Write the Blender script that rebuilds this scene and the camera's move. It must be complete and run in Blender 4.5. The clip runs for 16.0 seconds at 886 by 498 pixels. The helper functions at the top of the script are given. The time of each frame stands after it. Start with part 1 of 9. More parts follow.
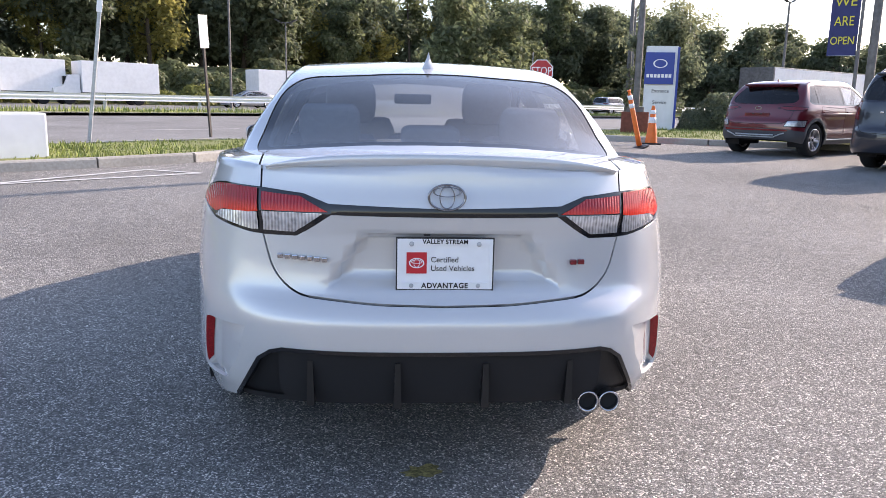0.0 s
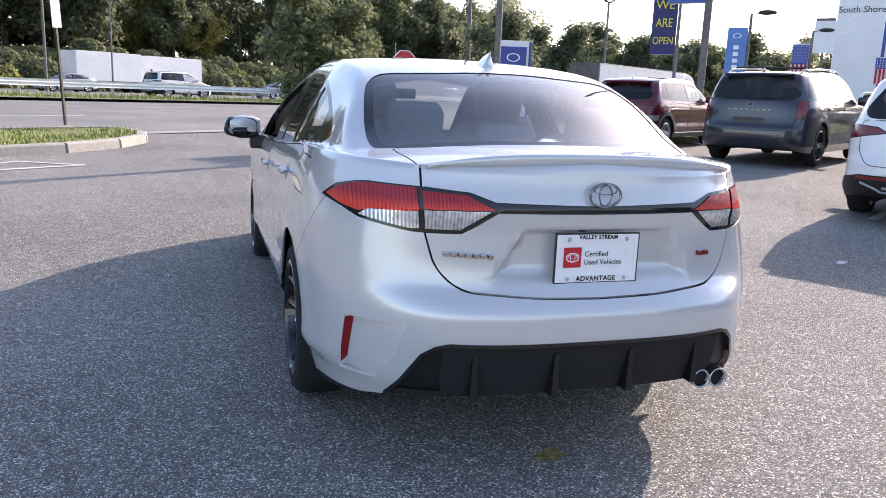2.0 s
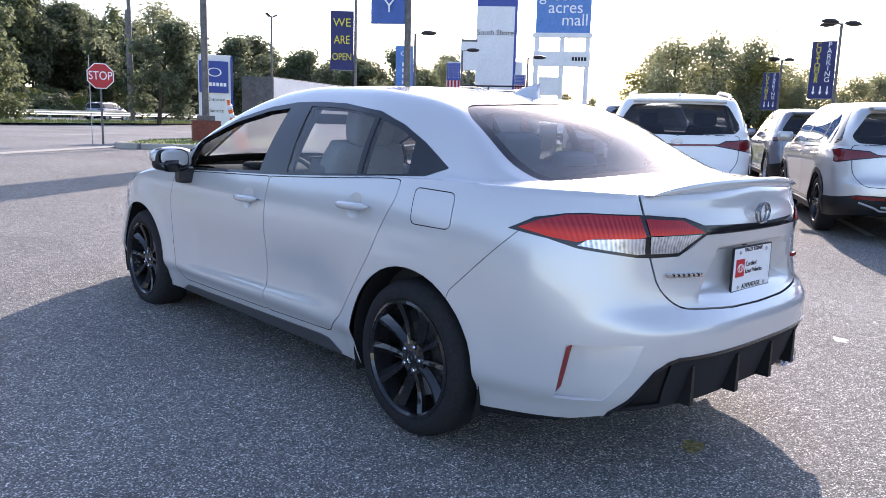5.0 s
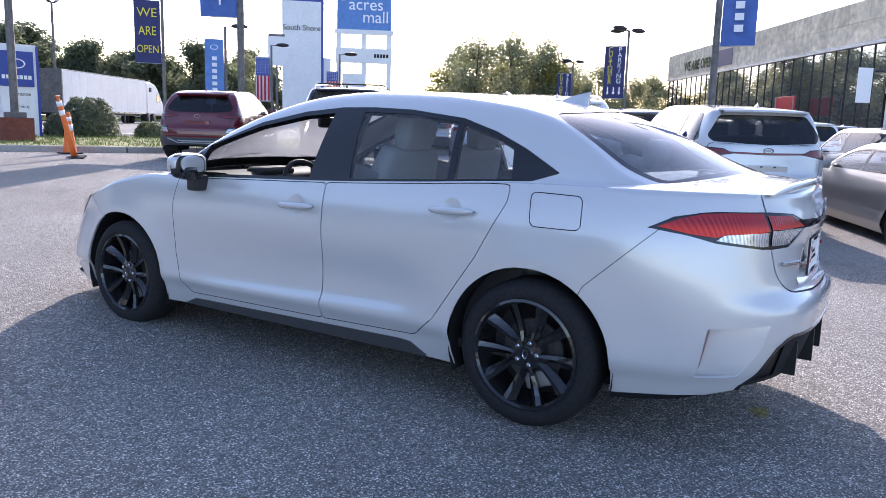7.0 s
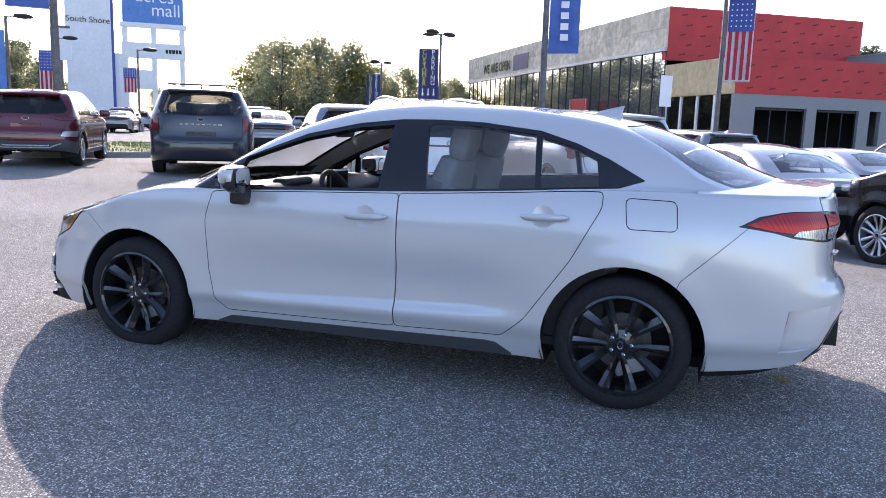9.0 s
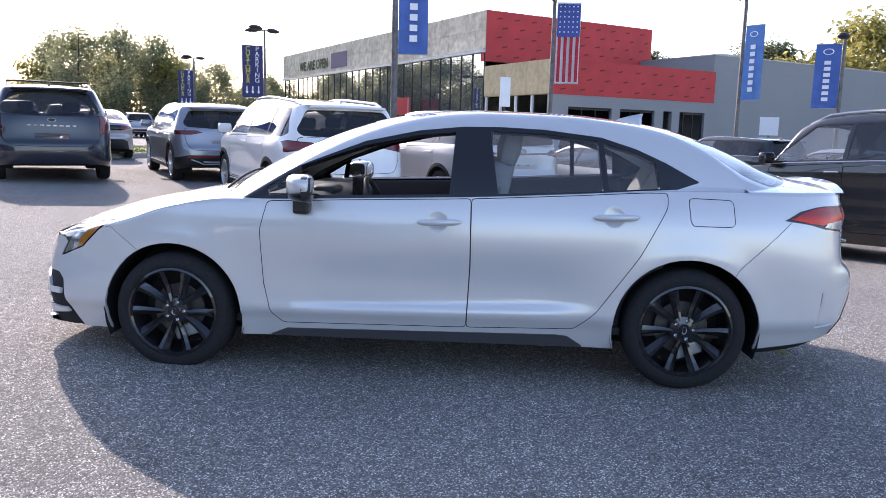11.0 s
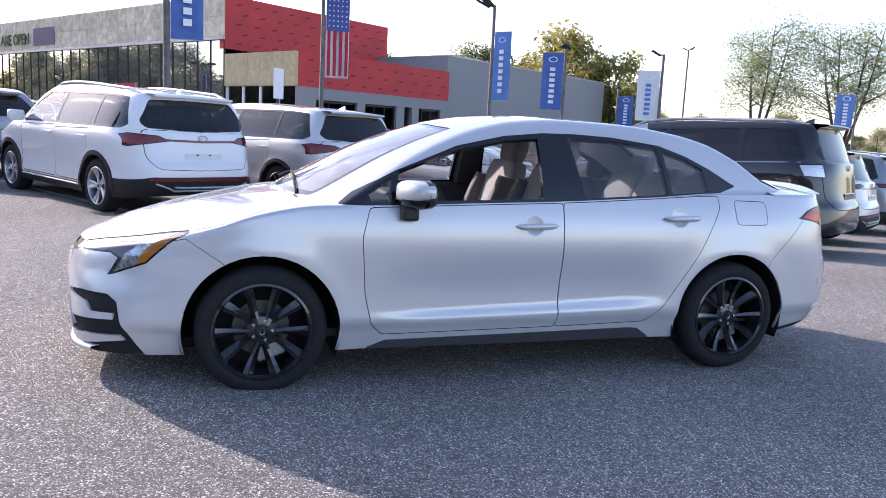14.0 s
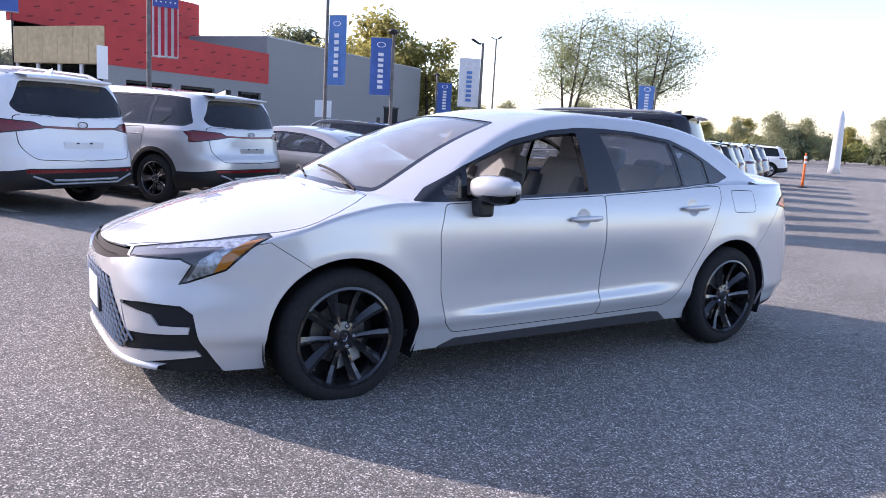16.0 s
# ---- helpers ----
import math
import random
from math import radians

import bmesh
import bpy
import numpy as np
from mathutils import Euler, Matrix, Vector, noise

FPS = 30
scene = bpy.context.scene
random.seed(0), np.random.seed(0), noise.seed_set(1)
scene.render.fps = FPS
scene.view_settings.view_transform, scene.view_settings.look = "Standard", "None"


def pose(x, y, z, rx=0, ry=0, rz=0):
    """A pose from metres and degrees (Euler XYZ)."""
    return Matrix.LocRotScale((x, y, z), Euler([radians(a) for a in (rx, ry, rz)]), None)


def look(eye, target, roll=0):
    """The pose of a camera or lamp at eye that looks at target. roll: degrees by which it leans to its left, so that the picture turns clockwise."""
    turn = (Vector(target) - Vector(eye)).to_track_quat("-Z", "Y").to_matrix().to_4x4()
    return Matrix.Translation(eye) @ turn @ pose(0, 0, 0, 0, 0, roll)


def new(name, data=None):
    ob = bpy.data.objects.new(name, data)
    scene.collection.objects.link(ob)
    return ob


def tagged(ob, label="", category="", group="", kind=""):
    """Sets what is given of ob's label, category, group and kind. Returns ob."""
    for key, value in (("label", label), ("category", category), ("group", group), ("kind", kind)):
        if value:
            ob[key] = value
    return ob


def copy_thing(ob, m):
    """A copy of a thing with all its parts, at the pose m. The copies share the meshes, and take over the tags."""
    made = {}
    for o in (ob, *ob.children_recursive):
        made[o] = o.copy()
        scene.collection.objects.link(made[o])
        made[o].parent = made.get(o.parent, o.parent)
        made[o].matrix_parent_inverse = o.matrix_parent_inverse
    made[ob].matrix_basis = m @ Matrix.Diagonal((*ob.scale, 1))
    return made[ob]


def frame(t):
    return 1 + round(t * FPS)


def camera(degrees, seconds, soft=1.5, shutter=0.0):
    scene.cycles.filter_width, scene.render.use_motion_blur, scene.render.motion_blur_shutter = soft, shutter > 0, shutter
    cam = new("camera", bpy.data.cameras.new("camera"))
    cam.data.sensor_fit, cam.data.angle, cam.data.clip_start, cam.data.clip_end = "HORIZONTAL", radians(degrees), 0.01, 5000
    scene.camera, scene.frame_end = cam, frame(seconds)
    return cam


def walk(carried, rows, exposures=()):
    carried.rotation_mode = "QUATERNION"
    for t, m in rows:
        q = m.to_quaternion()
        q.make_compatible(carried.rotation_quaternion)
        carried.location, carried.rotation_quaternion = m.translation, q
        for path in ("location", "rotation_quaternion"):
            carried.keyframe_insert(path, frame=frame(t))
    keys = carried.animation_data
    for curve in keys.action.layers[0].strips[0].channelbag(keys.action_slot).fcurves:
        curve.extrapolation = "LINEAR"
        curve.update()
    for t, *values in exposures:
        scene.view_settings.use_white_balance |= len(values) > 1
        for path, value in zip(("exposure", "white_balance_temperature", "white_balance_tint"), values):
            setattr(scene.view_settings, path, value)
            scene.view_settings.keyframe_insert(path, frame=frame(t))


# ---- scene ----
cam = camera(60.6, 16.0, soft=0.75)
METRES, EYE, TILT, LEAN, TURN = 10.0, 1.23, 0.0, 0.0, -4.65
ROWS = [
    (0.0, 0.0, 0.0, 0.0, 0.24, -10.88, -1.26),
    (0.5, -0.0181, -0.0027, -0.0001, -1.63, -11.1, -1.73),
    (1.0, -0.0438, -0.0018, -0.0007, -4.42, -11.24, -2.1),
    (1.5, -0.0701, -0.0005, 0.0007, -8.1, -11.32, -2.28),
    (2.0, -0.1006, 0.0025, 0.0009, -12.4, -11.32, -2.29),
    (2.5, -0.1288, 0.0114, 0.0001, -17.03, -11.23, -2.17),
    (3.0, -0.1579, 0.019, 0.002, -21.63, -10.95, -1.97),
    (3.5, -0.1857, 0.028, 0.002, -25.99, -10.55, -1.81),
    (4.0, -0.2103, 0.0425, 0.0021, -30.06, -10.1, -1.68),
    (6.5, -0.3359, 0.1344, 0.0025, -48.99, -9.31, -1.65),
    (7.0, -0.3586, 0.1566, 0.0033, -52.77, -9.36, -1.66),
    (7.5, -0.3846, 0.1792, 0.0031, -56.56, -9.33, -1.67),
    (8.0, -0.4036, 0.2049, 0.0028, -60.35, -9.23, -1.7),
    (8.5, -0.4215, 0.2333, 0.0049, -64.14, -9.1, -1.71),
    (9.0, -0.4397, 0.2633, 0.0056, -67.88, -8.97, -1.64),
    (11.5, -0.4908, 0.4198, 0.0071, -85.68, -8.71, -1.64),
    (12.0, -0.4938, 0.4528, 0.0053, -89.17, -8.65, -1.97),
    (12.5, -0.4931, 0.485, 0.0073, -92.61, -8.61, -2.28),
    (13.0, -0.4928, 0.5196, 0.0078, -96.09, -8.59, -2.51),
    (13.5, -0.4863, 0.5502, 0.0065, -99.59, -8.59, -2.66),
    (14.0, -0.4784, 0.5815, 0.0067, -103.15, -8.57, -2.76),
    (14.5, -0.4716, 0.6142, 0.0061, -106.74, -8.58, -2.91),
    (15.0, -0.4586, 0.644, 0.0047, -110.35, -8.64, -3.07),
    (15.5, -0.4452, 0.6741, 0.0065, -113.95, -8.79, -3.18),
    (16.0, -0.4297, 0.7015, 0.0052, -117.57, -8.99, -3.15),
]
walk(cam, [(t, pose(-0.204, -3.193, EYE, TILT, LEAN, TURN) @ pose(METRES * x, METRES * y, METRES * z, 90 + pitch, roll, yaw)) for t, x, y, z, yaw, pitch, roll in ROWS],
     exposures=[(0.0, 1.42, 7400, 22), (2.5, 1.42, 7350, 22), (4.0, 1.42, 7100, 22), (7.5, 1.42, 6650, 23), (12.0, 1.42, 6950, 24), (16.0, 1.32, 6850, 27)])

# ---- world and sun ----
SUN_AZ, SUN_EL = 57.5, 25.0   # clockwise from +y, above the horizon
world = bpy.data.worlds.new("sky")
scene.world = world
world.use_nodes = True
wn = world.node_tree
sky = wn.nodes.new("ShaderNodeTexSky")
sky.sky_type, sky.sun_disc = "NISHITA", False
sky.sun_elevation, sky.sun_rotation = radians(SUN_EL), radians(SUN_AZ)
sky.air_density, sky.dust_density, sky.ozone_density = 1.0, 0.9, 2.6
wn.links.new(sky.outputs[0], wn.nodes["Background"].inputs[0])
wn.nodes["Background"].inputs[1].default_value = 0.15
sun = new("sun", bpy.data.lights.new("sun", "SUN"))
sun.data.energy, sun.data.angle, sun.data.color = 2.9, radians(0.53), (1.0, 0.95, 0.88)
_d = Vector((math.sin(radians(SUN_AZ)) * math.cos(radians(SUN_EL)), math.cos(radians(SUN_AZ)) * math.cos(radians(SUN_EL)), math.sin(radians(SUN_EL))))
sun.matrix_world = look(_d * 50, (0, 0, 0))

# ---- materials ----
def mat(name, color, rough=0.5, metal=0.0, scale=0.0, amount=0.0, bump=0.0, bump_scale=0.0, coat=0.0, spec=0.5, coarse=0.0, emit=0.0, trans=0.0, ior=1.45, vary=0.0):
    """A principled material. scale, amount: fine mottling of the colour; coarse: scale of broad stains; vary: from piece to piece."""
    m = bpy.data.materials.new(name)
    m.use_nodes = True
    nt = m.node_tree
    b = nt.nodes["Principled BSDF"]
    b.inputs["Base Color"].default_value = (*color, 1)
    b.inputs["Roughness"].default_value, b.inputs["Metallic"].default_value = rough, metal
    b.inputs["Coat Weight"].default_value, b.inputs["Specular IOR Level"].default_value = coat, spec
    b.inputs["Coat Roughness"].default_value = 0.03
    b.inputs["Transmission Weight"].default_value, b.inputs["IOR"].default_value = trans, ior
    if emit:
        b.inputs["Emission Color"].default_value, b.inputs["Emission Strength"].default_value = (*color, 1), emit
    tc = nt.nodes.new("ShaderNodeTexCoord")
    prev = None
    for k, (sc, am) in enumerate(((scale, amount), (coarse, amount * 0.8))):
        if sc and am:
            n = nt.nodes.new("ShaderNodeTexNoise")
            n.inputs["Scale"].default_value, n.inputs["Detail"].default_value = sc, 5
            nt.links.new(tc.outputs["Object"], n.inputs["Vector"])
            r = nt.nodes.new("ShaderNodeMapRange")
            r.inputs["From Min"].default_value, r.inputs["From Max"].default_value = 0.3, 0.7
            r.inputs["To Min"].default_value, r.inputs["To Max"].default_value = 1 - am, 1 + am
            nt.links.new(n.outputs["Fac"], r.inputs["Value"])
            v = nt.nodes.new("ShaderNodeVectorMath")
            v.operation = "MULTIPLY"
            v.inputs[0].default_value = color
            if prev:
                nt.links.new(prev.outputs[0], v.inputs[0])
            nt.links.new(r.outputs[0], v.inputs[1])
            prev = v
    if vary:
        oi = nt.nodes.new("ShaderNodeObjectInfo")
        r = nt.nodes.new("ShaderNodeMapRange")
        r.inputs["To Min"].default_value, r.inputs["To Max"].default_value = 1 - vary, 1 + vary
        nt.links.new(oi.outputs["Random"], r.inputs["Value"])
        v = nt.nodes.new("ShaderNodeVectorMath")
        v.operation = "MULTIPLY"
        v.inputs[0].default_value = color
        if prev:
            nt.links.new(prev.outputs[0], v.inputs[0])
        nt.links.new(r.outputs[0], v.inputs[1])
        prev = v
    if prev:
        nt.links.new(prev.outputs[0], b.inputs["Base Color"])
    if bump:
        n = nt.nodes.new("ShaderNodeTexNoise")
        n.inputs["Scale"].default_value, n.inputs["Detail"].default_value = bump_scale, 4
        nt.links.new(tc.outputs["Object"], n.inputs["Vector"])
        bp = nt.nodes.new("ShaderNodeBump")
        bp.inputs["Strength"].default_value, bp.inputs["Distance"].default_value = bump, 0.01
        nt.links.new(n.outputs["Fac"], bp.inputs["Height"])
        nt.links.new(bp.outputs[0], b.inputs["Normal"])
    return m


def paint(name, color, metal=0.6, rough=0.32):
    """Car paint: flake under a clear coat."""
    m = mat(name, color, rough, metal, coat=1.0, scale=900, amount=0.06, coarse=0)
    return m


def thin_glass(name, tint, clear, rough=0.0, dust_veil=0.05):
    """A pane: clear light passes tinted, the rest reflects by Fresnel."""
    m = bpy.data.materials.new(name)
    m.use_nodes = True
    nt = m.node_tree
    nt.nodes.remove(nt.nodes["Principled BSDF"])
    out = nt.nodes["Material Output"]
    tr, gl, mx, lw, pw, ma = (nt.nodes.new("ShaderNode" + k) for k in ("BsdfTransparent", "BsdfGlossy", "MixShader", "LayerWeight", "Math", "Math"))
    tr.inputs[0].default_value = (*(c * clear for c in tint), 1)
    gl.inputs["Color"].default_value = (1, 1, 1, 1)
    gl.inputs["Roughness"].default_value = rough
    lw.inputs["Blend"].default_value = 0.5
    pw.operation, ma.operation = "POWER", "MULTIPLY_ADD"
    pw.inputs[1].default_value = 4.5
    ma.inputs[1].default_value, ma.inputs[2].default_value = 0.94, 0.045
    nt.links.new(lw.outputs["Facing"], pw.inputs[0])
    nt.links.new(pw.outputs[0], ma.inputs[0])
    # a pale film scatters some light: dust, plus sky reflection painted in as haze
    du, tl, m2, m3 = (nt.nodes.new("ShaderNode" + k) for k in ("BsdfDiffuse", "BsdfTranslucent", "MixShader", "MixShader"))
    du.inputs[0].default_value = tl.inputs[0].default_value = (0.8, 0.8, 0.8, 1)
    m2.inputs[0].default_value = 0.5
    m3.inputs[0].default_value = dust_veil
    nt.links.new(du.outputs[0], m2.inputs[1])
    nt.links.new(tl.outputs[0], m2.inputs[2])
    nt.links.new(tr.outputs[0], m3.inputs[1])
    nt.links.new(m2.outputs[0], m3.inputs[2])
    nt.links.new(ma.outputs[0], mx.inputs[0])
    nt.links.new(m3.outputs[0], mx.inputs[1])
    nt.links.new(gl.outputs[0], mx.inputs[2])
    nt.links.new(mx.outputs[0], out.inputs[0])
    return m


def asphalt_mat(name, base, stone, scale=110):
    """Asphalt: dark binder with pale stone chips, broad wear and fine relief."""
    m = bpy.data.materials.new(name)
    m.use_nodes = True
    nt = m.node_tree
    b = nt.nodes["Principled BSDF"]
    b.inputs["Roughness"].default_value, b.inputs["Specular IOR Level"].default_value = 0.9, 0.25
    tc = nt.nodes.new("ShaderNodeTexCoord")
    vo = nt.nodes.new("ShaderNodeTexVoronoi")
    vo.inputs["Scale"].default_value = scale
    nt.links.new(tc.outputs["Object"], vo.inputs["Vector"])
    sep = nt.nodes.new("ShaderNodeSeparateColor")
    nt.links.new(vo.outputs["Color"], sep.inputs[0])
    rr = nt.nodes.new("ShaderNodeValToRGB")
    e = rr.color_ramp.elements
    e[0].position, e[0].color = 0.25, (*base, 1)
    e[1].position, e[1].color = 1.0, (*stone, 1)
    for q, k in ((0.60, 0.14), (0.89, 0.32), (0.93, 0.85)):
        mid = e.new(q)
        mid.color = tuple((1 - k) * a + k * c for a, c in zip(base, stone)) + (1,)
    nt.links.new(sep.outputs[0], rr.inputs[0])
    n = nt.nodes.new("ShaderNodeTexNoise")
    n.inputs["Scale"].default_value, n.inputs["Detail"].default_value = 0.45, 6
    nt.links.new(tc.outputs["Object"], n.inputs["Vector"])
    r = nt.nodes.new("ShaderNodeMapRange")
    r.inputs["From Min"].default_value, r.inputs["From Max"].default_value = 0.3, 0.7
    r.inputs["To Min"].default_value, r.inputs["To Max"].default_value = 0.82, 1.18
    nt.links.new(n.outputs["Fac"], r.inputs["Value"])
    n2 = nt.nodes.new("ShaderNodeTexNoise")
    n2.inputs["Scale"].default_value, n2.inputs["Detail"].default_value = 14, 3
    nt.links.new(tc.outputs["Object"], n2.inputs["Vector"])
    r2 = nt.nodes.new("ShaderNodeMapRange")
    r2.inputs["From Min"].default_value, r2.inputs["From Max"].default_value = 0.3, 0.7
    r2.inputs["To Min"].default_value, r2.inputs["To Max"].default_value = 0.86, 1.14
    nt.links.new(n2.outputs["Fac"], r2.inputs["Value"])
    mu = nt.nodes.new("ShaderNodeMath")
    mu.operation = "MULTIPLY"
    nt.links.new(r.outputs[0], mu.inputs[0])
    nt.links.new(r2.outputs[0], mu.inputs[1])
    v = nt.nodes.new("ShaderNodeVectorMath")
    v.operation = "MULTIPLY"
    nt.links.new(rr.outputs[0], v.inputs[0])
    nt.links.new(mu.outputs[0], v.inputs[1])
    # scattered larger pale chips
    v2 = nt.nodes.new("ShaderNodeTexVoronoi")
    v2.inputs["Scale"].default_value = scale * 0.55
    nt.links.new(tc.outputs["Object"], v2.inputs["Vector"])
    s2, g1, g2, mm, ad = (nt.nodes.new("ShaderNode" + k) for k in ("SeparateColor", "Math", "Math", "Math", "VectorMath"))
    nt.links.new(v2.outputs["Color"], s2.inputs[0])
    g1.operation, g2.operation, mm.operation, ad.operation = "GREATER_THAN", "LESS_THAN", "MULTIPLY", "MULTIPLY_ADD"
    g1.inputs[1].default_value, g2.inputs[1].default_value = 0.76, 0.34
    nt.links.new(s2.outputs[0], g1.inputs[0])
    nt.links.new(v2.outputs["Distance"], g2.inputs[0])
    nt.links.new(g1.outputs[0], mm.inputs[0])
    nt.links.new(g2.outputs[0], mm.inputs[1])
    ad.inputs[1].default_value = tuple(c * 0.34 for c in stone)
    nt.links.new(mm.outputs[0], ad.inputs[0])
    nt.links.new(v.outputs[0], ad.inputs[2])
    nt.links.new(ad.outputs[0], b.inputs["Base Color"])
    bp = nt.nodes.new("ShaderNodeBump")
    bp.invert = True
    bp.inputs["Strength"].default_value, bp.inputs["Distance"].default_value = 0.8, 0.006
    nt.links.new(vo.outputs["Distance"], bp.inputs["Height"])
    nt.links.new(bp.outputs[0], b.inputs["Normal"])
    return m


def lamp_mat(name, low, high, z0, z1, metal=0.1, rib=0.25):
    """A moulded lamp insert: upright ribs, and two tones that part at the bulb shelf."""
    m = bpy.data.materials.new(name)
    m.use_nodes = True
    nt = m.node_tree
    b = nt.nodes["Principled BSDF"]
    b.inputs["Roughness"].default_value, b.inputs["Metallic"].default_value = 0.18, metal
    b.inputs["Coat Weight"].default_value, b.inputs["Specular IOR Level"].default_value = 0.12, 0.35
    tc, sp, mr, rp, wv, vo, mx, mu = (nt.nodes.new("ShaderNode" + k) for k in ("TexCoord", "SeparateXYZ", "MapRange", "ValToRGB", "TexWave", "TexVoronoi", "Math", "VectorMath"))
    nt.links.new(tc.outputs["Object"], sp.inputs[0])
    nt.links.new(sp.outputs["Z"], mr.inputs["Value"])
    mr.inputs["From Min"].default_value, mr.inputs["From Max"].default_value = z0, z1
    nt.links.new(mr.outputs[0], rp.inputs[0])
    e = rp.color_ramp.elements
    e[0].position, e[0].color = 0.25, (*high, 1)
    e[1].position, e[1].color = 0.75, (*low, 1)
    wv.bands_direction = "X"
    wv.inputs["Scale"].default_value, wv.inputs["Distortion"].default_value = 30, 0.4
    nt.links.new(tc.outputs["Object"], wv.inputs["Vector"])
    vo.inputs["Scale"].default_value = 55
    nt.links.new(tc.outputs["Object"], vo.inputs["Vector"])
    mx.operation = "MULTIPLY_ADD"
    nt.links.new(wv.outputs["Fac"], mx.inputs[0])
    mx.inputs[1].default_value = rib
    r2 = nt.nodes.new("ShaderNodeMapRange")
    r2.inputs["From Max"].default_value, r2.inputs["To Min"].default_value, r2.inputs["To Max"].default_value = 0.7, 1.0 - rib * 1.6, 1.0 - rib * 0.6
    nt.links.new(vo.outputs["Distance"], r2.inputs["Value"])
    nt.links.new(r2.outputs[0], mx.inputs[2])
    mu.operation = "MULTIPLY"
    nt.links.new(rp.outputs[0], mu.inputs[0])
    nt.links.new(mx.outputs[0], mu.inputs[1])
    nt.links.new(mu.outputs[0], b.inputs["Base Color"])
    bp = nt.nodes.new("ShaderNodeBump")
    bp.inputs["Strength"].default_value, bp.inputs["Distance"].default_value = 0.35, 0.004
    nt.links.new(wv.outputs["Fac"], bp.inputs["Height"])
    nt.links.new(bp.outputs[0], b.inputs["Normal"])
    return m


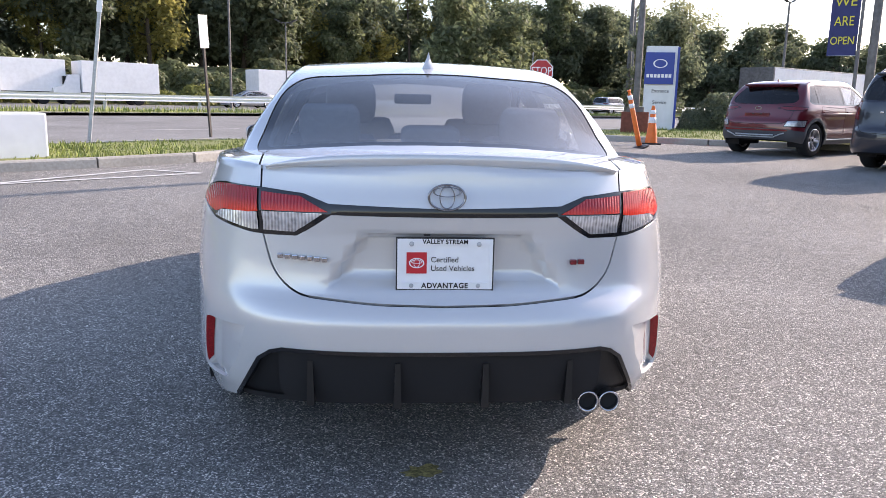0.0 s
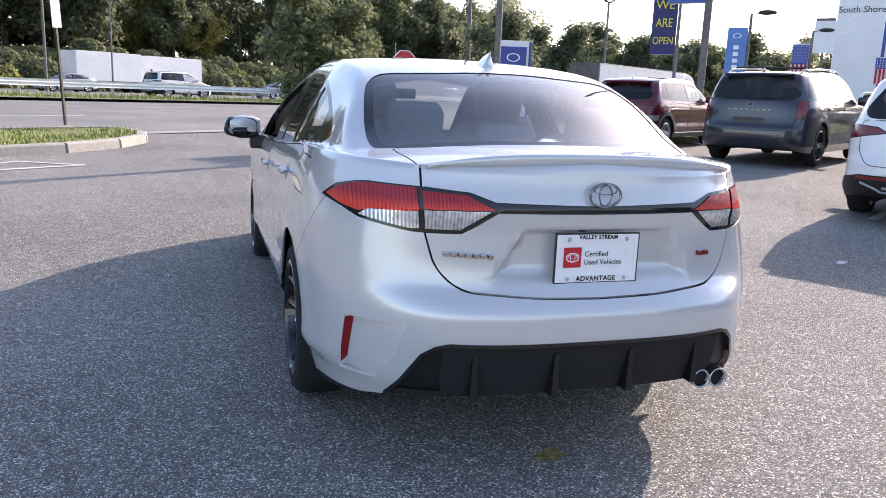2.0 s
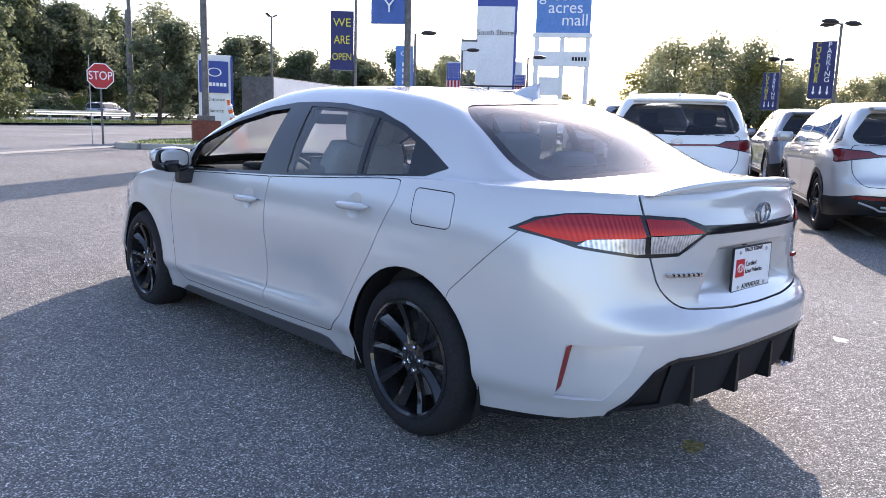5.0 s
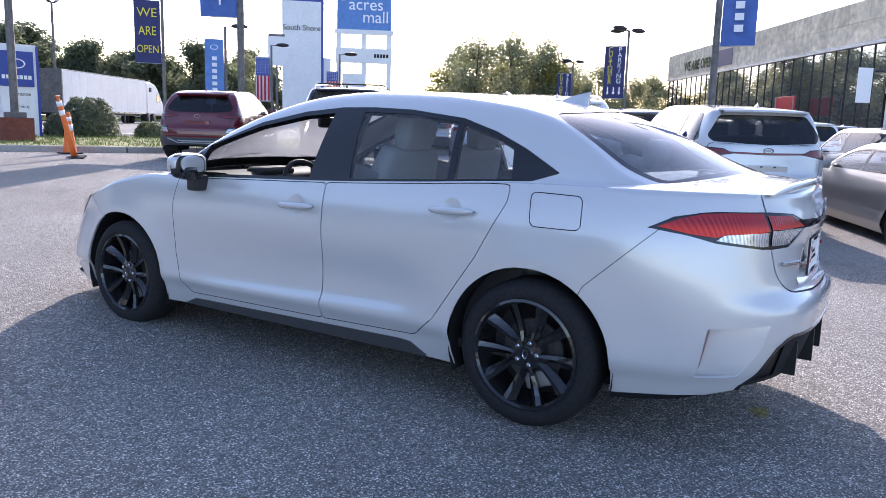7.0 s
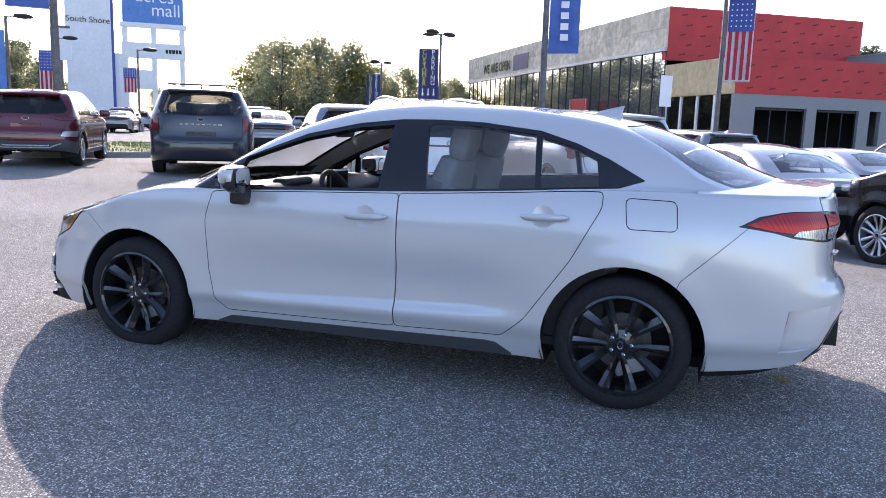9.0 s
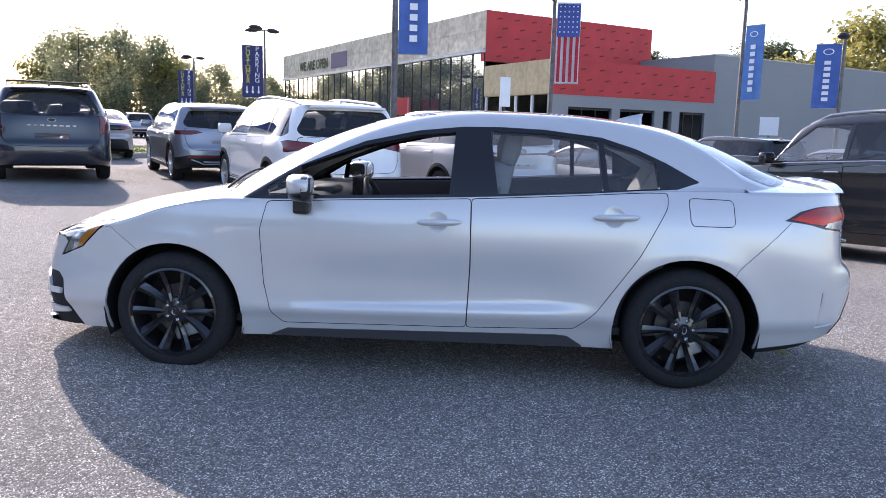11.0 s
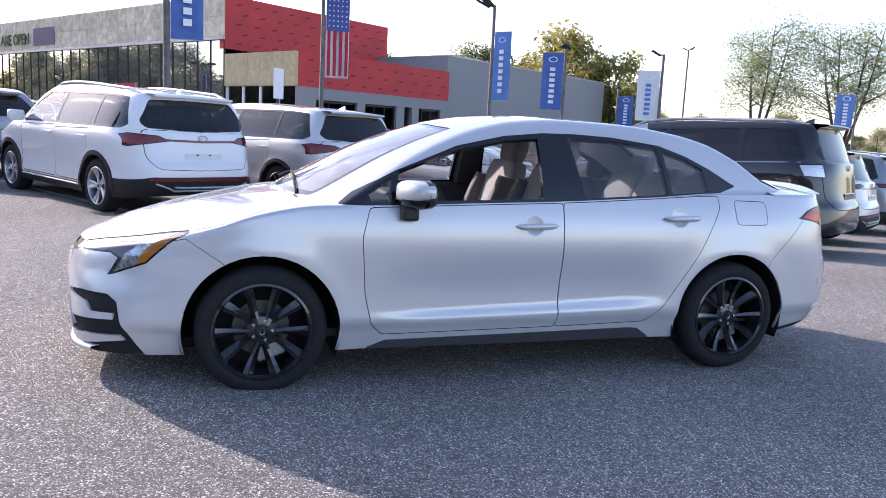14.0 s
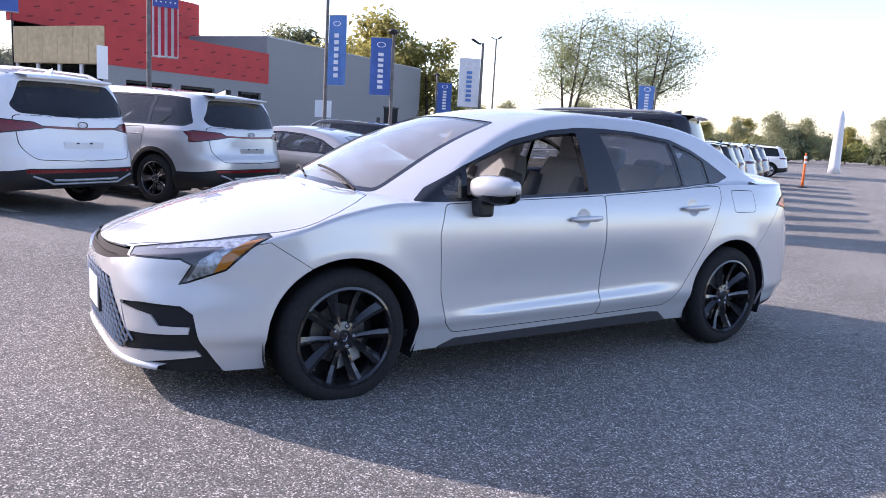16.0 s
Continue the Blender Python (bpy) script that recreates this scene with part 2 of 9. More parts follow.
M = dict(
    silver=paint("silver_paint", (0.61, 0.61, 0.615), 0.25, 0.27),
    black_gloss=mat("black_gloss_plastic", (0.012, 0.012, 0.014), 0.12, coat=0.3),
    black_trim=mat("black_trim", (0.02, 0.02, 0.022), 0.45, scale=300, amount=0.1),
    skirt_grey=mat("dark_grey_skirt_plastic", (0.055, 0.055, 0.06), 0.3, scale=200, amount=0.1, coat=0.4),
    black_plastic=mat("black_textured_plastic", (0.006, 0.006, 0.007), 0.5, scale=200, amount=0.15, bump=0.1, bump_scale=400),
    # near-black for liners and undersides, also shade painted into gaps and recesses
    shell=mat("dark_backing_and_shade", (0.014, 0.014, 0.016), 0.9),
    # darker copy of the chrome: the emblem's dark reflections put into its colour
    chrome_dark=mat("chrome_with_dark_reflections", (0.26, 0.26, 0.28), 0.08, 1.0),
    chrome=mat("chrome", (0.50, 0.50, 0.52), 0.06, 1.0),
    tyre=mat("tyre_rubber", (0.021, 0.021, 0.023), 0.8, spec=0.25, scale=60, amount=0.2, bump=0.1, bump_scale=150),
    rim_dark=mat("dark_gloss_alloy", (0.026, 0.026, 0.029), 0.17, 0.5, coat=0.8),
    rim_silver=mat("silver_alloy", (0.55, 0.55, 0.57), 0.28, 0.9),
    disc=mat("brake_steel", (0.10, 0.10, 0.10), 0.45, 0.6, scale=60, amount=0.2),
    # strong veil on windscreen and rear window: dust with painted-in sky reflection
    glass=thin_glass("clear_glass", (0.88, 0.95, 0.93), 0.84, dust_veil=0.45),
    glass_tint=thin_glass("tinted_glass", (0.92, 0.96, 0.98), 0.88, dust_veil=0.06),
    glass_rear=thin_glass("veiled_rear_glass", (0.85, 0.92, 0.98), 0.62, dust_veil=0.11),
    glass_dark=thin_glass("privacy_glass", (0.7, 0.75, 0.8), 0.10, dust_veil=0.012),
    lens_maroon=mat("dark_red_lens", (0.17, 0.008, 0.012), 0.12, coat=0.5, scale=40, amount=0.3),
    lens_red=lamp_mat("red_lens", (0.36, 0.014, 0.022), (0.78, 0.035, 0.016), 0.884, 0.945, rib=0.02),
    lens_clear=lamp_mat("clear_lens", (0.85, 0.85, 0.87), (0.60, 0.60, 0.62), 0.84, 0.90, 0.6, 0.45),
    reflector_red=mat("red_reflector", (0.26, 0.010, 0.012), 0.15, coat=0.4, scale=200, amount=0.3),
    clad_grey=mat("grey_textured_cladding", (0.060, 0.062, 0.070), 0.5, scale=200, amount=0.15, bump=0.1, bump_scale=400),
    moss=mat("dry_moss_stain", (0.24, 0.20, 0.075), 0.95, scale=120, amount=0.5, coarse=30),
    lens_drl=mat("clear_lamp_strip", (0.40, 0.41, 0.43), 0.15, 0.7, coat=1.0, scale=40, amount=0.55),
    grille=mat("satin_grille_bar", (0.34, 0.34, 0.35), 0.28, 0.8),
    lens_amber=mat("amber_lens", (0.50, 0.18, 0.03), 0.1, trans=0.2, coat=1.0),
    lens_dark=mat("smoked_lens", (0.05, 0.05, 0.055), 0.08, coat=1.0),
    seat=mat("grey_beige_fabric", (0.30, 0.30, 0.305), 0.9, scale=90, amount=0.12, bump=0.2, bump_scale=300),
    seat_dark=mat("grey_fabric", (0.17, 0.17, 0.175), 0.9, scale=90, amount=0.12, bump=0.2, bump_scale=300),
    cabin_dark=mat("dark_cabin_plastic", (0.03, 0.03, 0.033), 0.6, scale=80, amount=0.1),
    cabin_light=mat("pale_headliner", (0.5, 0.49, 0.47), 0.95, scale=60, amount=0.06),
    white=mat("white_painted_metal", (0.78, 0.78, 0.78), 0.45, scale=4, amount=0.05, coarse=0.6),
    white_plastic=mat("white_plate", (0.85, 0.85, 0.86), 0.35, scale=30, amount=0.02),
    plate_red=mat("plate_red", (0.62, 0.02, 0.03), 0.4),
    ink=mat("black_ink", (0.01, 0.01, 0.012), 0.5),
    steel_pole=mat("weathered_steel_pole", (0.16, 0.15, 0.145), 0.6, 0.4, scale=8, amount=0.25, coarse=1.5),
    rust_post=mat("rusty_sign_post", (0.05, 0.043, 0.038), 0.7, 0.2, scale=12, amount=0.3, coarse=2),
    galv=mat("galvanised_steel", (0.42, 0.43, 0.44), 0.5, 0.6, scale=20, amount=0.15, coarse=2),
    lamp_head=mat("dark_bronze_lamp", (0.035, 0.032, 0.03), 0.5, 0.3, scale=30, amount=0.2),
    concrete=mat("pale_concrete_kerb", (0.38, 0.355, 0.315), 0.9, scale=25, amount=0.15, coarse=1.2, bump=0.25, bump_scale=60),
    stucco=mat("grey_stucco_wall", (0.30, 0.295, 0.29), 0.92, scale=9, amount=0.05, coarse=0.15, bump=0.15, bump_scale=40),
    panel_conc=mat("stained_concrete_board", (0.70, 0.60, 0.45), 0.9, scale=2.2, amount=0.24, coarse=0.5, vary=0.06),
    red_wrap=mat("red_building_wrap", (0.58, 0.045, 0.042), 0.6, scale=0.9, amount=0.10, coarse=0.2),
    red_sign=mat("red_sign", (0.5, 0.03, 0.035), 0.4),
    # near-black of the service door, and painted shade of the rooms
    dark_open=mat("unlit_rooms_and_door_black", (0.015, 0.016, 0.018), 0.9),
    blue=mat("blue_vinyl", (0.06, 0.14, 0.42), 0.55, scale=3, amount=0.12, coarse=1),
    blue_pale=mat("pale_blue_vinyl", (0.10, 0.24, 0.55), 0.55, scale=3, amount=0.12, coarse=1),
    blue_sign=mat("blue_sign_face", (0.02, 0.055, 0.30), 0.3),
    navy=mat("navy_vinyl", (0.03, 0.035, 0.13), 0.6, scale=3, amount=0.1, coarse=1),
    yellow=mat("yellow_ink", (0.72, 0.62, 0.06), 0.5),
    flag_red=mat("flag_red_cloth", (0.5, 0.03, 0.05), 0.8, scale=4, amount=0.1),
    flag_white=mat("flag_white_cloth", (0.75, 0.75, 0.76), 0.8, scale=4, amount=0.06),
    orange=mat("orange_plastic", (0.85, 0.17, 0.03), 0.5, scale=8, amount=0.12),
    grass=mat("grass_soil", (0.20, 0.21, 0.07), 0.95, scale=12, amount=0.3, coarse=0.8),
    blade=mat("grass_blade", (0.24, 0.28, 0.075), 0.8, scale=3, amount=0.35),
    bark=mat("bark", (0.085, 0.065, 0.05), 0.95, scale=14, amount=0.35, bump=0.5, bump_scale=30),
    asphalt=asphalt_mat("parking_lot_asphalt", (0.118, 0.114, 0.108), (0.76, 0.72, 0.66), 172),
    road=asphalt_mat("road_asphalt", (0.19, 0.185, 0.18), (0.36, 0.35, 0.33), 60),
    line=mat("worn_white_paint", (0.55, 0.54, 0.52), 0.8, scale=20, amount=0.25, coarse=2),
    brick=mat("brick_base", (0.22, 0.07, 0.05), 0.9, scale=12, amount=0.2),
    mirror=mat("mirror_glass", (0.13, 0.14, 0.15), 0.03, 1.0),
)


def leaf_mat(name, color, vary=0.35):
    """Leaves: two-sided with light coming through, each cluster a little different."""
    m = bpy.data.materials.new(name)
    m.use_nodes = True
    nt = m.node_tree
    b = nt.nodes["Principled BSDF"]
    b.inputs["Roughness"].default_value = 0.6
    g = nt.nodes.new("ShaderNodeNewGeometry")
    r = nt.nodes.new("ShaderNodeMapRange")
    r.inputs["To Min"].default_value, r.inputs["To Max"].default_value = 1 - vary, 1 + vary
    nt.links.new(g.outputs["Random Per Island"], r.inputs["Value"])
    v = nt.nodes.new("ShaderNodeVectorMath")
    v.operation = "MULTIPLY"
    v.inputs[0].default_value = color
    nt.links.new(r.outputs[0], v.inputs[1])
    nt.links.new(v.outputs[0], b.inputs["Base Color"])
    t = nt.nodes.new("ShaderNodeBsdfTranslucent")
    nt.links.new(v.outputs[0], t.inputs[0])
    mx = nt.nodes.new("ShaderNodeMixShader")
    mx.inputs[0].default_value = 0.6
    nt.links.new(b.outputs[0], mx.inputs[1])
    nt.links.new(t.outputs[0], mx.inputs[2])
    nt.links.new(mx.outputs[0], nt.nodes["Material Output"].inputs[0])
    return m


M["leaf_dark"] = leaf_mat("dark_leaves", (0.16, 0.185, 0.11))
M["leaf_mid"] = leaf_mat("green_leaves", (0.18, 0.205, 0.105))
M["leaf_gold"] = leaf_mat("yellowing_leaves", (0.34, 0.31, 0.10))
M["leaf_olive"] = leaf_mat("olive_leaves", (0.30, 0.31, 0.175))
M["leaf_yellow"] = leaf_mat("yellow_green_leaves", (0.30, 0.31, 0.10))
M["leaf_willow"] = leaf_mat("willow_leaves", (0.29, 0.33, 0.17))
M["leaf_pale"] = leaf_mat("pale_green_leaves", (0.19, 0.22, 0.11))

# ---- mesh helpers ----
def put(name, bm, material, parent=None, label="", smooth=False):
    """Link a bmesh as one mesh object."""
    me = bpy.data.meshes.new(name)
    if smooth:
        for f in bm.faces:
            f.smooth = True
    bm.to_mesh(me)
    bm.free()
    for m in material if isinstance(material, (list, tuple)) else [material]:
        me.materials.append(m)
    ob = new(name, me)
    if parent:
        ob.parent = parent
    if label:
        ob["label"] = label
    return ob


def part(name, bm, material, parent, label="", smooth=False):
    return put(name, bm, material, parent, label, smooth)


def thing(name, m, label, category, group="", kind=""):
    ob = new(name)
    ob.matrix_world = m
    return tagged(ob, label, category, group, kind)


def box(bm, x0, x1, y0, y1, z0, z1, bevel=0.0, m=None):
    r = bmesh.ops.create_cube(bm, size=1)
    mm = Matrix.Translation(((x0 + x1) / 2, (y0 + y1) / 2, (z0 + z1) / 2)) @ Matrix.Diagonal((abs(x1 - x0), abs(y1 - y0), abs(z1 - z0), 1))
    if m is not None:
        mm = m @ mm
    bmesh.ops.transform(bm, matrix=mm, verts=r["verts"])
    if bevel:
        ed = list({e for v in r["verts"] for e in v.link_edges})
        bmesh.ops.bevel(bm, geom=ed, offset=bevel, segments=2, affect="EDGES", profile=0.6)
    return bm


def boxm(*a, **k):
    return box(bmesh.new(), *a, **k)


def lathe(bm, prof, n=24, m=Matrix.Identity(4), closed=False):
    """Revolve (radius, height) pairs about local z."""
    rings = []
    for r, h in prof:
        rings.append([bm.verts.new(m @ Vector((r * math.cos(2 * math.pi * i / n), r * math.sin(2 * math.pi * i / n), h))) for i in range(n)])
    pairs = list(zip(rings, rings[1:])) + ([(rings[-1], rings[0])] if closed else [])
    for a, b in pairs:
        for i in range(n):
            bm.faces.new((a[i], a[(i + 1) % n], b[(i + 1) % n], b[i]))
    if not closed:
        for r, flip in ((rings[0], True), (rings[-1], False)):
            if prof[0 if flip else -1][0] > 1e-6:
                bm.faces.new(r[::-1] if flip else r)
    return bm


def tube(bm, pts, rad, n=8, caps=True):
    """A round bar along points; rad is one radius or one for each point."""
    pts = [Vector(p) for p in pts]
    rads = rad if isinstance(rad, (list, tuple)) else [rad] * len(pts)
    rings = []
    for i, p in enumerate(pts):
        d = (pts[min(i + 1, len(pts) - 1)] - pts[max(i - 1, 0)]).normalized()
        up = Vector((0, 0, 1)) if abs(d.z) < 0.9 else Vector((1, 0, 0))
        a = d.cross(up).normalized()
        b = d.cross(a)
        rings.append([bm.verts.new(p + rads[i] * (a * math.cos(2 * math.pi * k / n) + b * math.sin(2 * math.pi * k / n))) for k in range(n)])
    for a, b in zip(rings, rings[1:]):
        for k in range(n):
            bm.faces.new((a[k], a[(k + 1) % n], b[(k + 1) % n], b[k]))
    if caps:
        bm.faces.new(rings[0][::-1])
        bm.faces.new(rings[-1])
    return bm


def prism(bm, poly, depth, m=Matrix.Identity(4)):
    """Extrude a polygon of (a, b) pairs in local x, z along local y by depth."""
    a = [bm.verts.new(m @ Vector((p[0], 0, p[1]))) for p in poly]
    b = [bm.verts.new(m @ Vector((p[0], depth, p[1]))) for p in poly]
    n = len(poly)
    bm.faces.new(a)
    bm.faces.new(b[::-1])
    for i in range(n):
        bm.faces.new((a[i], b[i], b[(i + 1) % n], a[(i + 1) % n]))
    bmesh.ops.recalc_face_normals(bm, faces=bm.faces)
    return bm


def grid(bm, rows, flip=False):
    """Quads through a table of points."""
    vs = [[bm.verts.new(p) for p in r] for r in rows]
    for a, b in zip(vs, vs[1:]):
        for i in range(len(a) - 1):
            q = (a[i], a[i + 1], b[i + 1], b[i])
            try:
                bm.faces.new(q[::-1] if flip else q)
            except ValueError:
                pass
    return vs


def text_bm(body, size, m, thick=0.002, spacing=1.0, align="CENTER", stretch=1.0, bold=0.0):
    """Letters in the built-in font as a bmesh; they lie in local x, y and face local z."""
    cu = bpy.data.curves.new("letters", "FONT")
    cu.body, cu.size, cu.extrude, cu.space_character = body, size, thick, spacing
    cu.align_x, cu.align_y, cu.offset = align, "CENTER", bold
    ob = bpy.data.objects.new("letters", cu)
    scene.collection.objects.link(ob)
    dg = bpy.context.evaluated_depsgraph_get()
    me = bpy.data.meshes.new_from_object(ob.evaluated_get(dg))
    bm = bmesh.new()
    bm.from_mesh(me)
    bmesh.ops.transform(bm, matrix=m @ Matrix.Diagonal((stretch, 1, 1, 1)), verts=bm.verts)
    bpy.data.objects.remove(ob)
    bpy.data.curves.remove(cu)
    bpy.data.meshes.remove(me)
    return bm


def curve(*pairs):
    """A smooth function through (x, y) pairs, with no overshoot."""
    xs = np.array([p[0] for p in pairs], float)
    ys = np.array([p[1] for p in pairs], float)
    h = np.diff(xs)
    d = np.diff(ys) / h
    t = np.zeros(len(xs))
    for i in range(1, len(xs) - 1):
        if d[i - 1] * d[i] > 0:
            w1, w2 = 2 * h[i] + h[i - 1], h[i] + 2 * h[i - 1]
            t[i] = (w1 + w2) / (w1 / d[i - 1] + w2 / d[i])
    t[0], t[-1] = d[0], d[-1]

    def f(x):
        x = min(max(x, xs[0]), xs[-1])
        i = int(min(np.searchsorted(xs, x, side="right") - 1, len(h) - 1))
        s = (x - xs[i]) / h[i]
        return float(ys[i] * (1 + 2 * s) * (1 - s) ** 2 + t[i] * h[i] * s * (1 - s) ** 2 + ys[i + 1] * s * s * (3 - 2 * s) + t[i + 1] * h[i] * s * s * (s - 1))
    return f


def softened(f, r, above=-9.0):
    """The same curve with its bends eased over r to either side."""
    w = [(k / 6, 1 - abs(k) / 7) for k in range(-6, 7)]
    n = sum(b for _, b in w)

    def g(x):
        e = min(max((x - above) / 0.08, 0), 1)
        return f(x) * (1 - e) + e * sum(f(x + r * a) * b for a, b in w) / n
    return g


def inside(poly, a, b):
    c = False
    for (x0, y0), (x1, y1) in zip(poly, poly[1:] + poly[:1]):
        if (y0 > b) != (y1 > b) and a < (x1 - x0) * (b - y0) / (y1 - y0) + x0:
            c = not c
    return c


class View:
    """A flat drawing direction: az is the way one looks, in degrees clockwise from +y; 'top' looks down."""

    def __init__(self, az):
        if az == "top":
            self.a, self.b, self.n = Vector((1, 0, 0)), Vector((0, 1, 0)), Vector((0, 0, -1))
        else:
            r = radians(az)
            self.n = Vector((math.sin(r), math.cos(r), 0))
            self.a, self.b = Vector((math.cos(r), -math.sin(r), 0)), Vector((0, 0, 1))

    def uv(self, p):
        return self.a.dot(p), self.b.dot(p)


def score(bm, poly, view, ok=None):
    """Cut the surface along a polygon drawn in a view; ok limits the faces by centre and normal."""
    us, ws = [p[0] for p in poly], [p[1] for p in poly]
    u0, u1, w0, w1 = min(us) - 0.01, max(us) + 0.01, min(ws) - 0.01, max(ws) + 0.01
    for p, q in zip(poly, poly[1:] + poly[:1]):
        e0, e1, f0, f1 = min(p[0], q[0]) - 1e-4, max(p[0], q[0]) + 1e-4, min(p[1], q[1]) - 1e-4, max(p[1], q[1]) + 1e-4
        fs = []
        for f in bm.faces:
            c = f.calc_center_median()
            cu, cw = view.uv(c)
            if cu < u0 - 0.1 or cu > u1 + 0.1 or cw < w0 - 0.1 or cw > w1 + 0.1 or (f.normal.dot(view.n) > 0.05) or (ok and not ok(c)):
                continue
            uv = [view.uv(v.co) for v in f.verts]
            if min(t[0] for t in uv) <= e1 and max(t[0] for t in uv) >= e0 and min(t[1] for t in uv) <= f1 and max(t[1] for t in uv) >= f0:
                fs.append(f)
        if not fs:
            continue
        d = Vector((q[0] - p[0], q[1] - p[1], 0))
        if d.length < 1e-6:
            continue
        no = view.a * d.y - view.b * d.x
        geom = list({v for f in fs for v in f.verts}) + list({e for f in fs for e in f.edges}) + fs
        bmesh.ops.bisect_plane(bm, geom=geom, dist=2e-5, plane_co=view.a * p[0] + view.b * p[1], plane_no=no)
    bm.normal_update()


def region(bm, poly, view, ok=None):
    """The faces whose middle lies in the polygon."""
    us, ws = [p[0] for p in poly], [p[1] for p in poly]
    u0, u1, w0, w1 = min(us), max(us), min(ws), max(ws)
    out = []
    for f in bm.faces:
        c = f.calc_center_median()
        u, w = view.uv(c)
        if u0 <= u <= u1 and w0 <= w <= w1 and f.normal.dot(view.n) < 0.05 and (not ok or ok(c)) and inside(poly, u, w):
            out.append(f)
    return out


def lift(bm, faces, flange=0.0, push=0.0, mirror=False, keep=False, only=False):
    """Take faces out of bm as a bmesh of their own; flange: a lip turned inward round its edge."""
    o = bmesh.new()
    mp = {}
    for f in faces:
        vs = []
        for v in f.verts:
            if v not in mp:
                mp[v] = o.verts.new(v.co + v.normal * push)
            vs.append(mp[v])
        try:
            nf = o.faces.new(vs)
            nf.smooth = True
        except ValueError:
            pass
    if not keep:
        bmesh.ops.delete(bm, geom=list(faces), context="FACES")
    o.normal_update()
    if flange:
        nrm = {v: v.normal.copy() for v in o.verts}
        ed = [e for e in o.edges if e.is_boundary and not all(abs(v.co.x) < 1e-4 for v in e.verts)]
        for e in ed:
            e.smooth = False
        r = bmesh.ops.extrude_edge_only(o, edges=ed)
        nv = [g for g in r["geom"] if isinstance(g, bmesh.types.BMVert)]
        for v in nv:
            near = [e.other_vert(v) for e in v.link_edges if e.other_vert(v) in nrm]
            if near:
                v.co = v.co - nrm[near[0]] * flange
    if mirror:
        mirror_x(o)
    return o


def mirror_x(o):
    g = bmesh.ops.duplicate(o, geom=o.verts[:] + o.edges[:] + o.faces[:])["geom"]
    vs = [v for v in g if isinstance(v, bmesh.types.BMVert)]
    bmesh.ops.scale(o, vec=(-1, 1, 1), verts=vs)
    bmesh.ops.reverse_faces(o, faces=[f for f in g if isinstance(f, bmesh.types.BMFace)])
    bmesh.ops.remove_doubles(o, verts=[v for v in o.verts if abs(v.co.x) < 1e-4], dist=2e-4)
    return o


def flipped(o):
    """A mirrored copy across the car's middle."""
    c = o.copy()
    bmesh.ops.scale(c, vec=(-1, 1, 1), verts=c.verts)
    bmesh.ops.reverse_faces(c, faces=c.faces)
    return c


def gz(x, y):
    """The lot's ground: level round the car, rising gently towards the street and falling towards the parked rows."""
    q = max(y - 2.2, 0)
    a, b = min(max((x - 1.5) / 6, 0), 1), min(max((1.5 - y) / 4, 0), 1)
    return 0.5 * (1 - math.exp(-q / 9.5)) - 0.28 * a * a * (3 - 2 * a) * b * b * (3 - 2 * b)

# ---- ground, street, islands ----
UX, UY = 0.788, 0.616          # along the street
NX, NY = -0.616, 0.788         # from the lot towards the street


def st(u, d):
    """Street coordinates to the plan: u along the street, d across it."""
    return u * UX + d * NX, u * UY + d * NY


def ground():
    bm = bmesh.new()
    ax = [-900, -400, -200, -100, -60] + [-40 + 2 * i for i in range(61)] + [100, 140, 200, 400, 900]
    ay = [-900, -400, -200, -100, -60] + [-40 + 2 * i for i in range(61)] + [100, 140, 200, 400, 900]
    grid(bm, [[Vector((x, y, gz(x, y))) for x in ax] for y in ay])
    return tagged(put("ground", bm, M["asphalt"], smooth=True), "grey parking lot asphalt with pale stone chips", "ground", kind="structure")


ground()


def strip(u0, u1, d0, d1, dz, n=60):
    bm = bmesh.new()
    rows = []
    for i in range(n + 1):
        u = u0 + (u1 - u0) * i / n
        r = []
        for k in range(9):
            x, y = st(u, d0 + (d1 - d0) * k / 8)
            r.append(Vector((x, y, gz(x, y) + dz)))
        rows.append(r)
    grid(bm, rows)
    bmesh.ops.recalc_face_normals(bm, faces=bm.faces)
    if sum(f.normal.z for f in bm.faces) < 0:
        bmesh.ops.reverse_faces(bm, faces=bm.faces)
    return bm


tagged(put("road", strip(-160, 260, 11.6, 28.5, 0.008), M["road"], smooth=True), "pale grey asphalt street lanes", "road", kind="structure")
tagged(put("road_far", strip(-160, 260, 33, 66, 0.008), M["road"], smooth=True), "pale grey asphalt lanes of the far carriageway", "road", kind="structure")
tagged(put("gutter", strip(-160, 260, 11.15, 11.6, 0.012), M["concrete"], smooth=True), "pale concrete gutter strip along the street", "gutter", kind="structure")
for d in (16.9, 22.6):
    for k in range(26):
        tagged(put("lane_line", strip(-70 + k * 7.5, -67 + k * 7.5, d, d + 0.13, 0.012, 2), M["line"]), "worn white lane dash", "line", "lane dashes", "structure")


def bank():
    """The overgrown slope beyond the far lanes."""
    bm = bmesh.new()
    rows = []
    for i in range(80):
        u = -170 + 430 * i / 79
        r = []
        for d, z in ((66, 0.05), (67.5, 0.6), (70, 1.6), (75, 3.0), (80, 4.2), (90, 4.5), (125, 4.7), (126, -1)):
            x, y = st(u, d)
            r.append(Vector((x, y, gz(x, y) + z + 0.25 * noise.noise(Vector((x * 0.3, y * 0.3, 0))))))
        rows.append(r)
    grid(bm, rows)
    bmesh.ops.recalc_face_normals(bm, faces=bm.faces)
    tagged(put("embankment", bm, M["bank"], smooth=True), "overgrown grassy slope beyond the street", "slope", kind="structure")


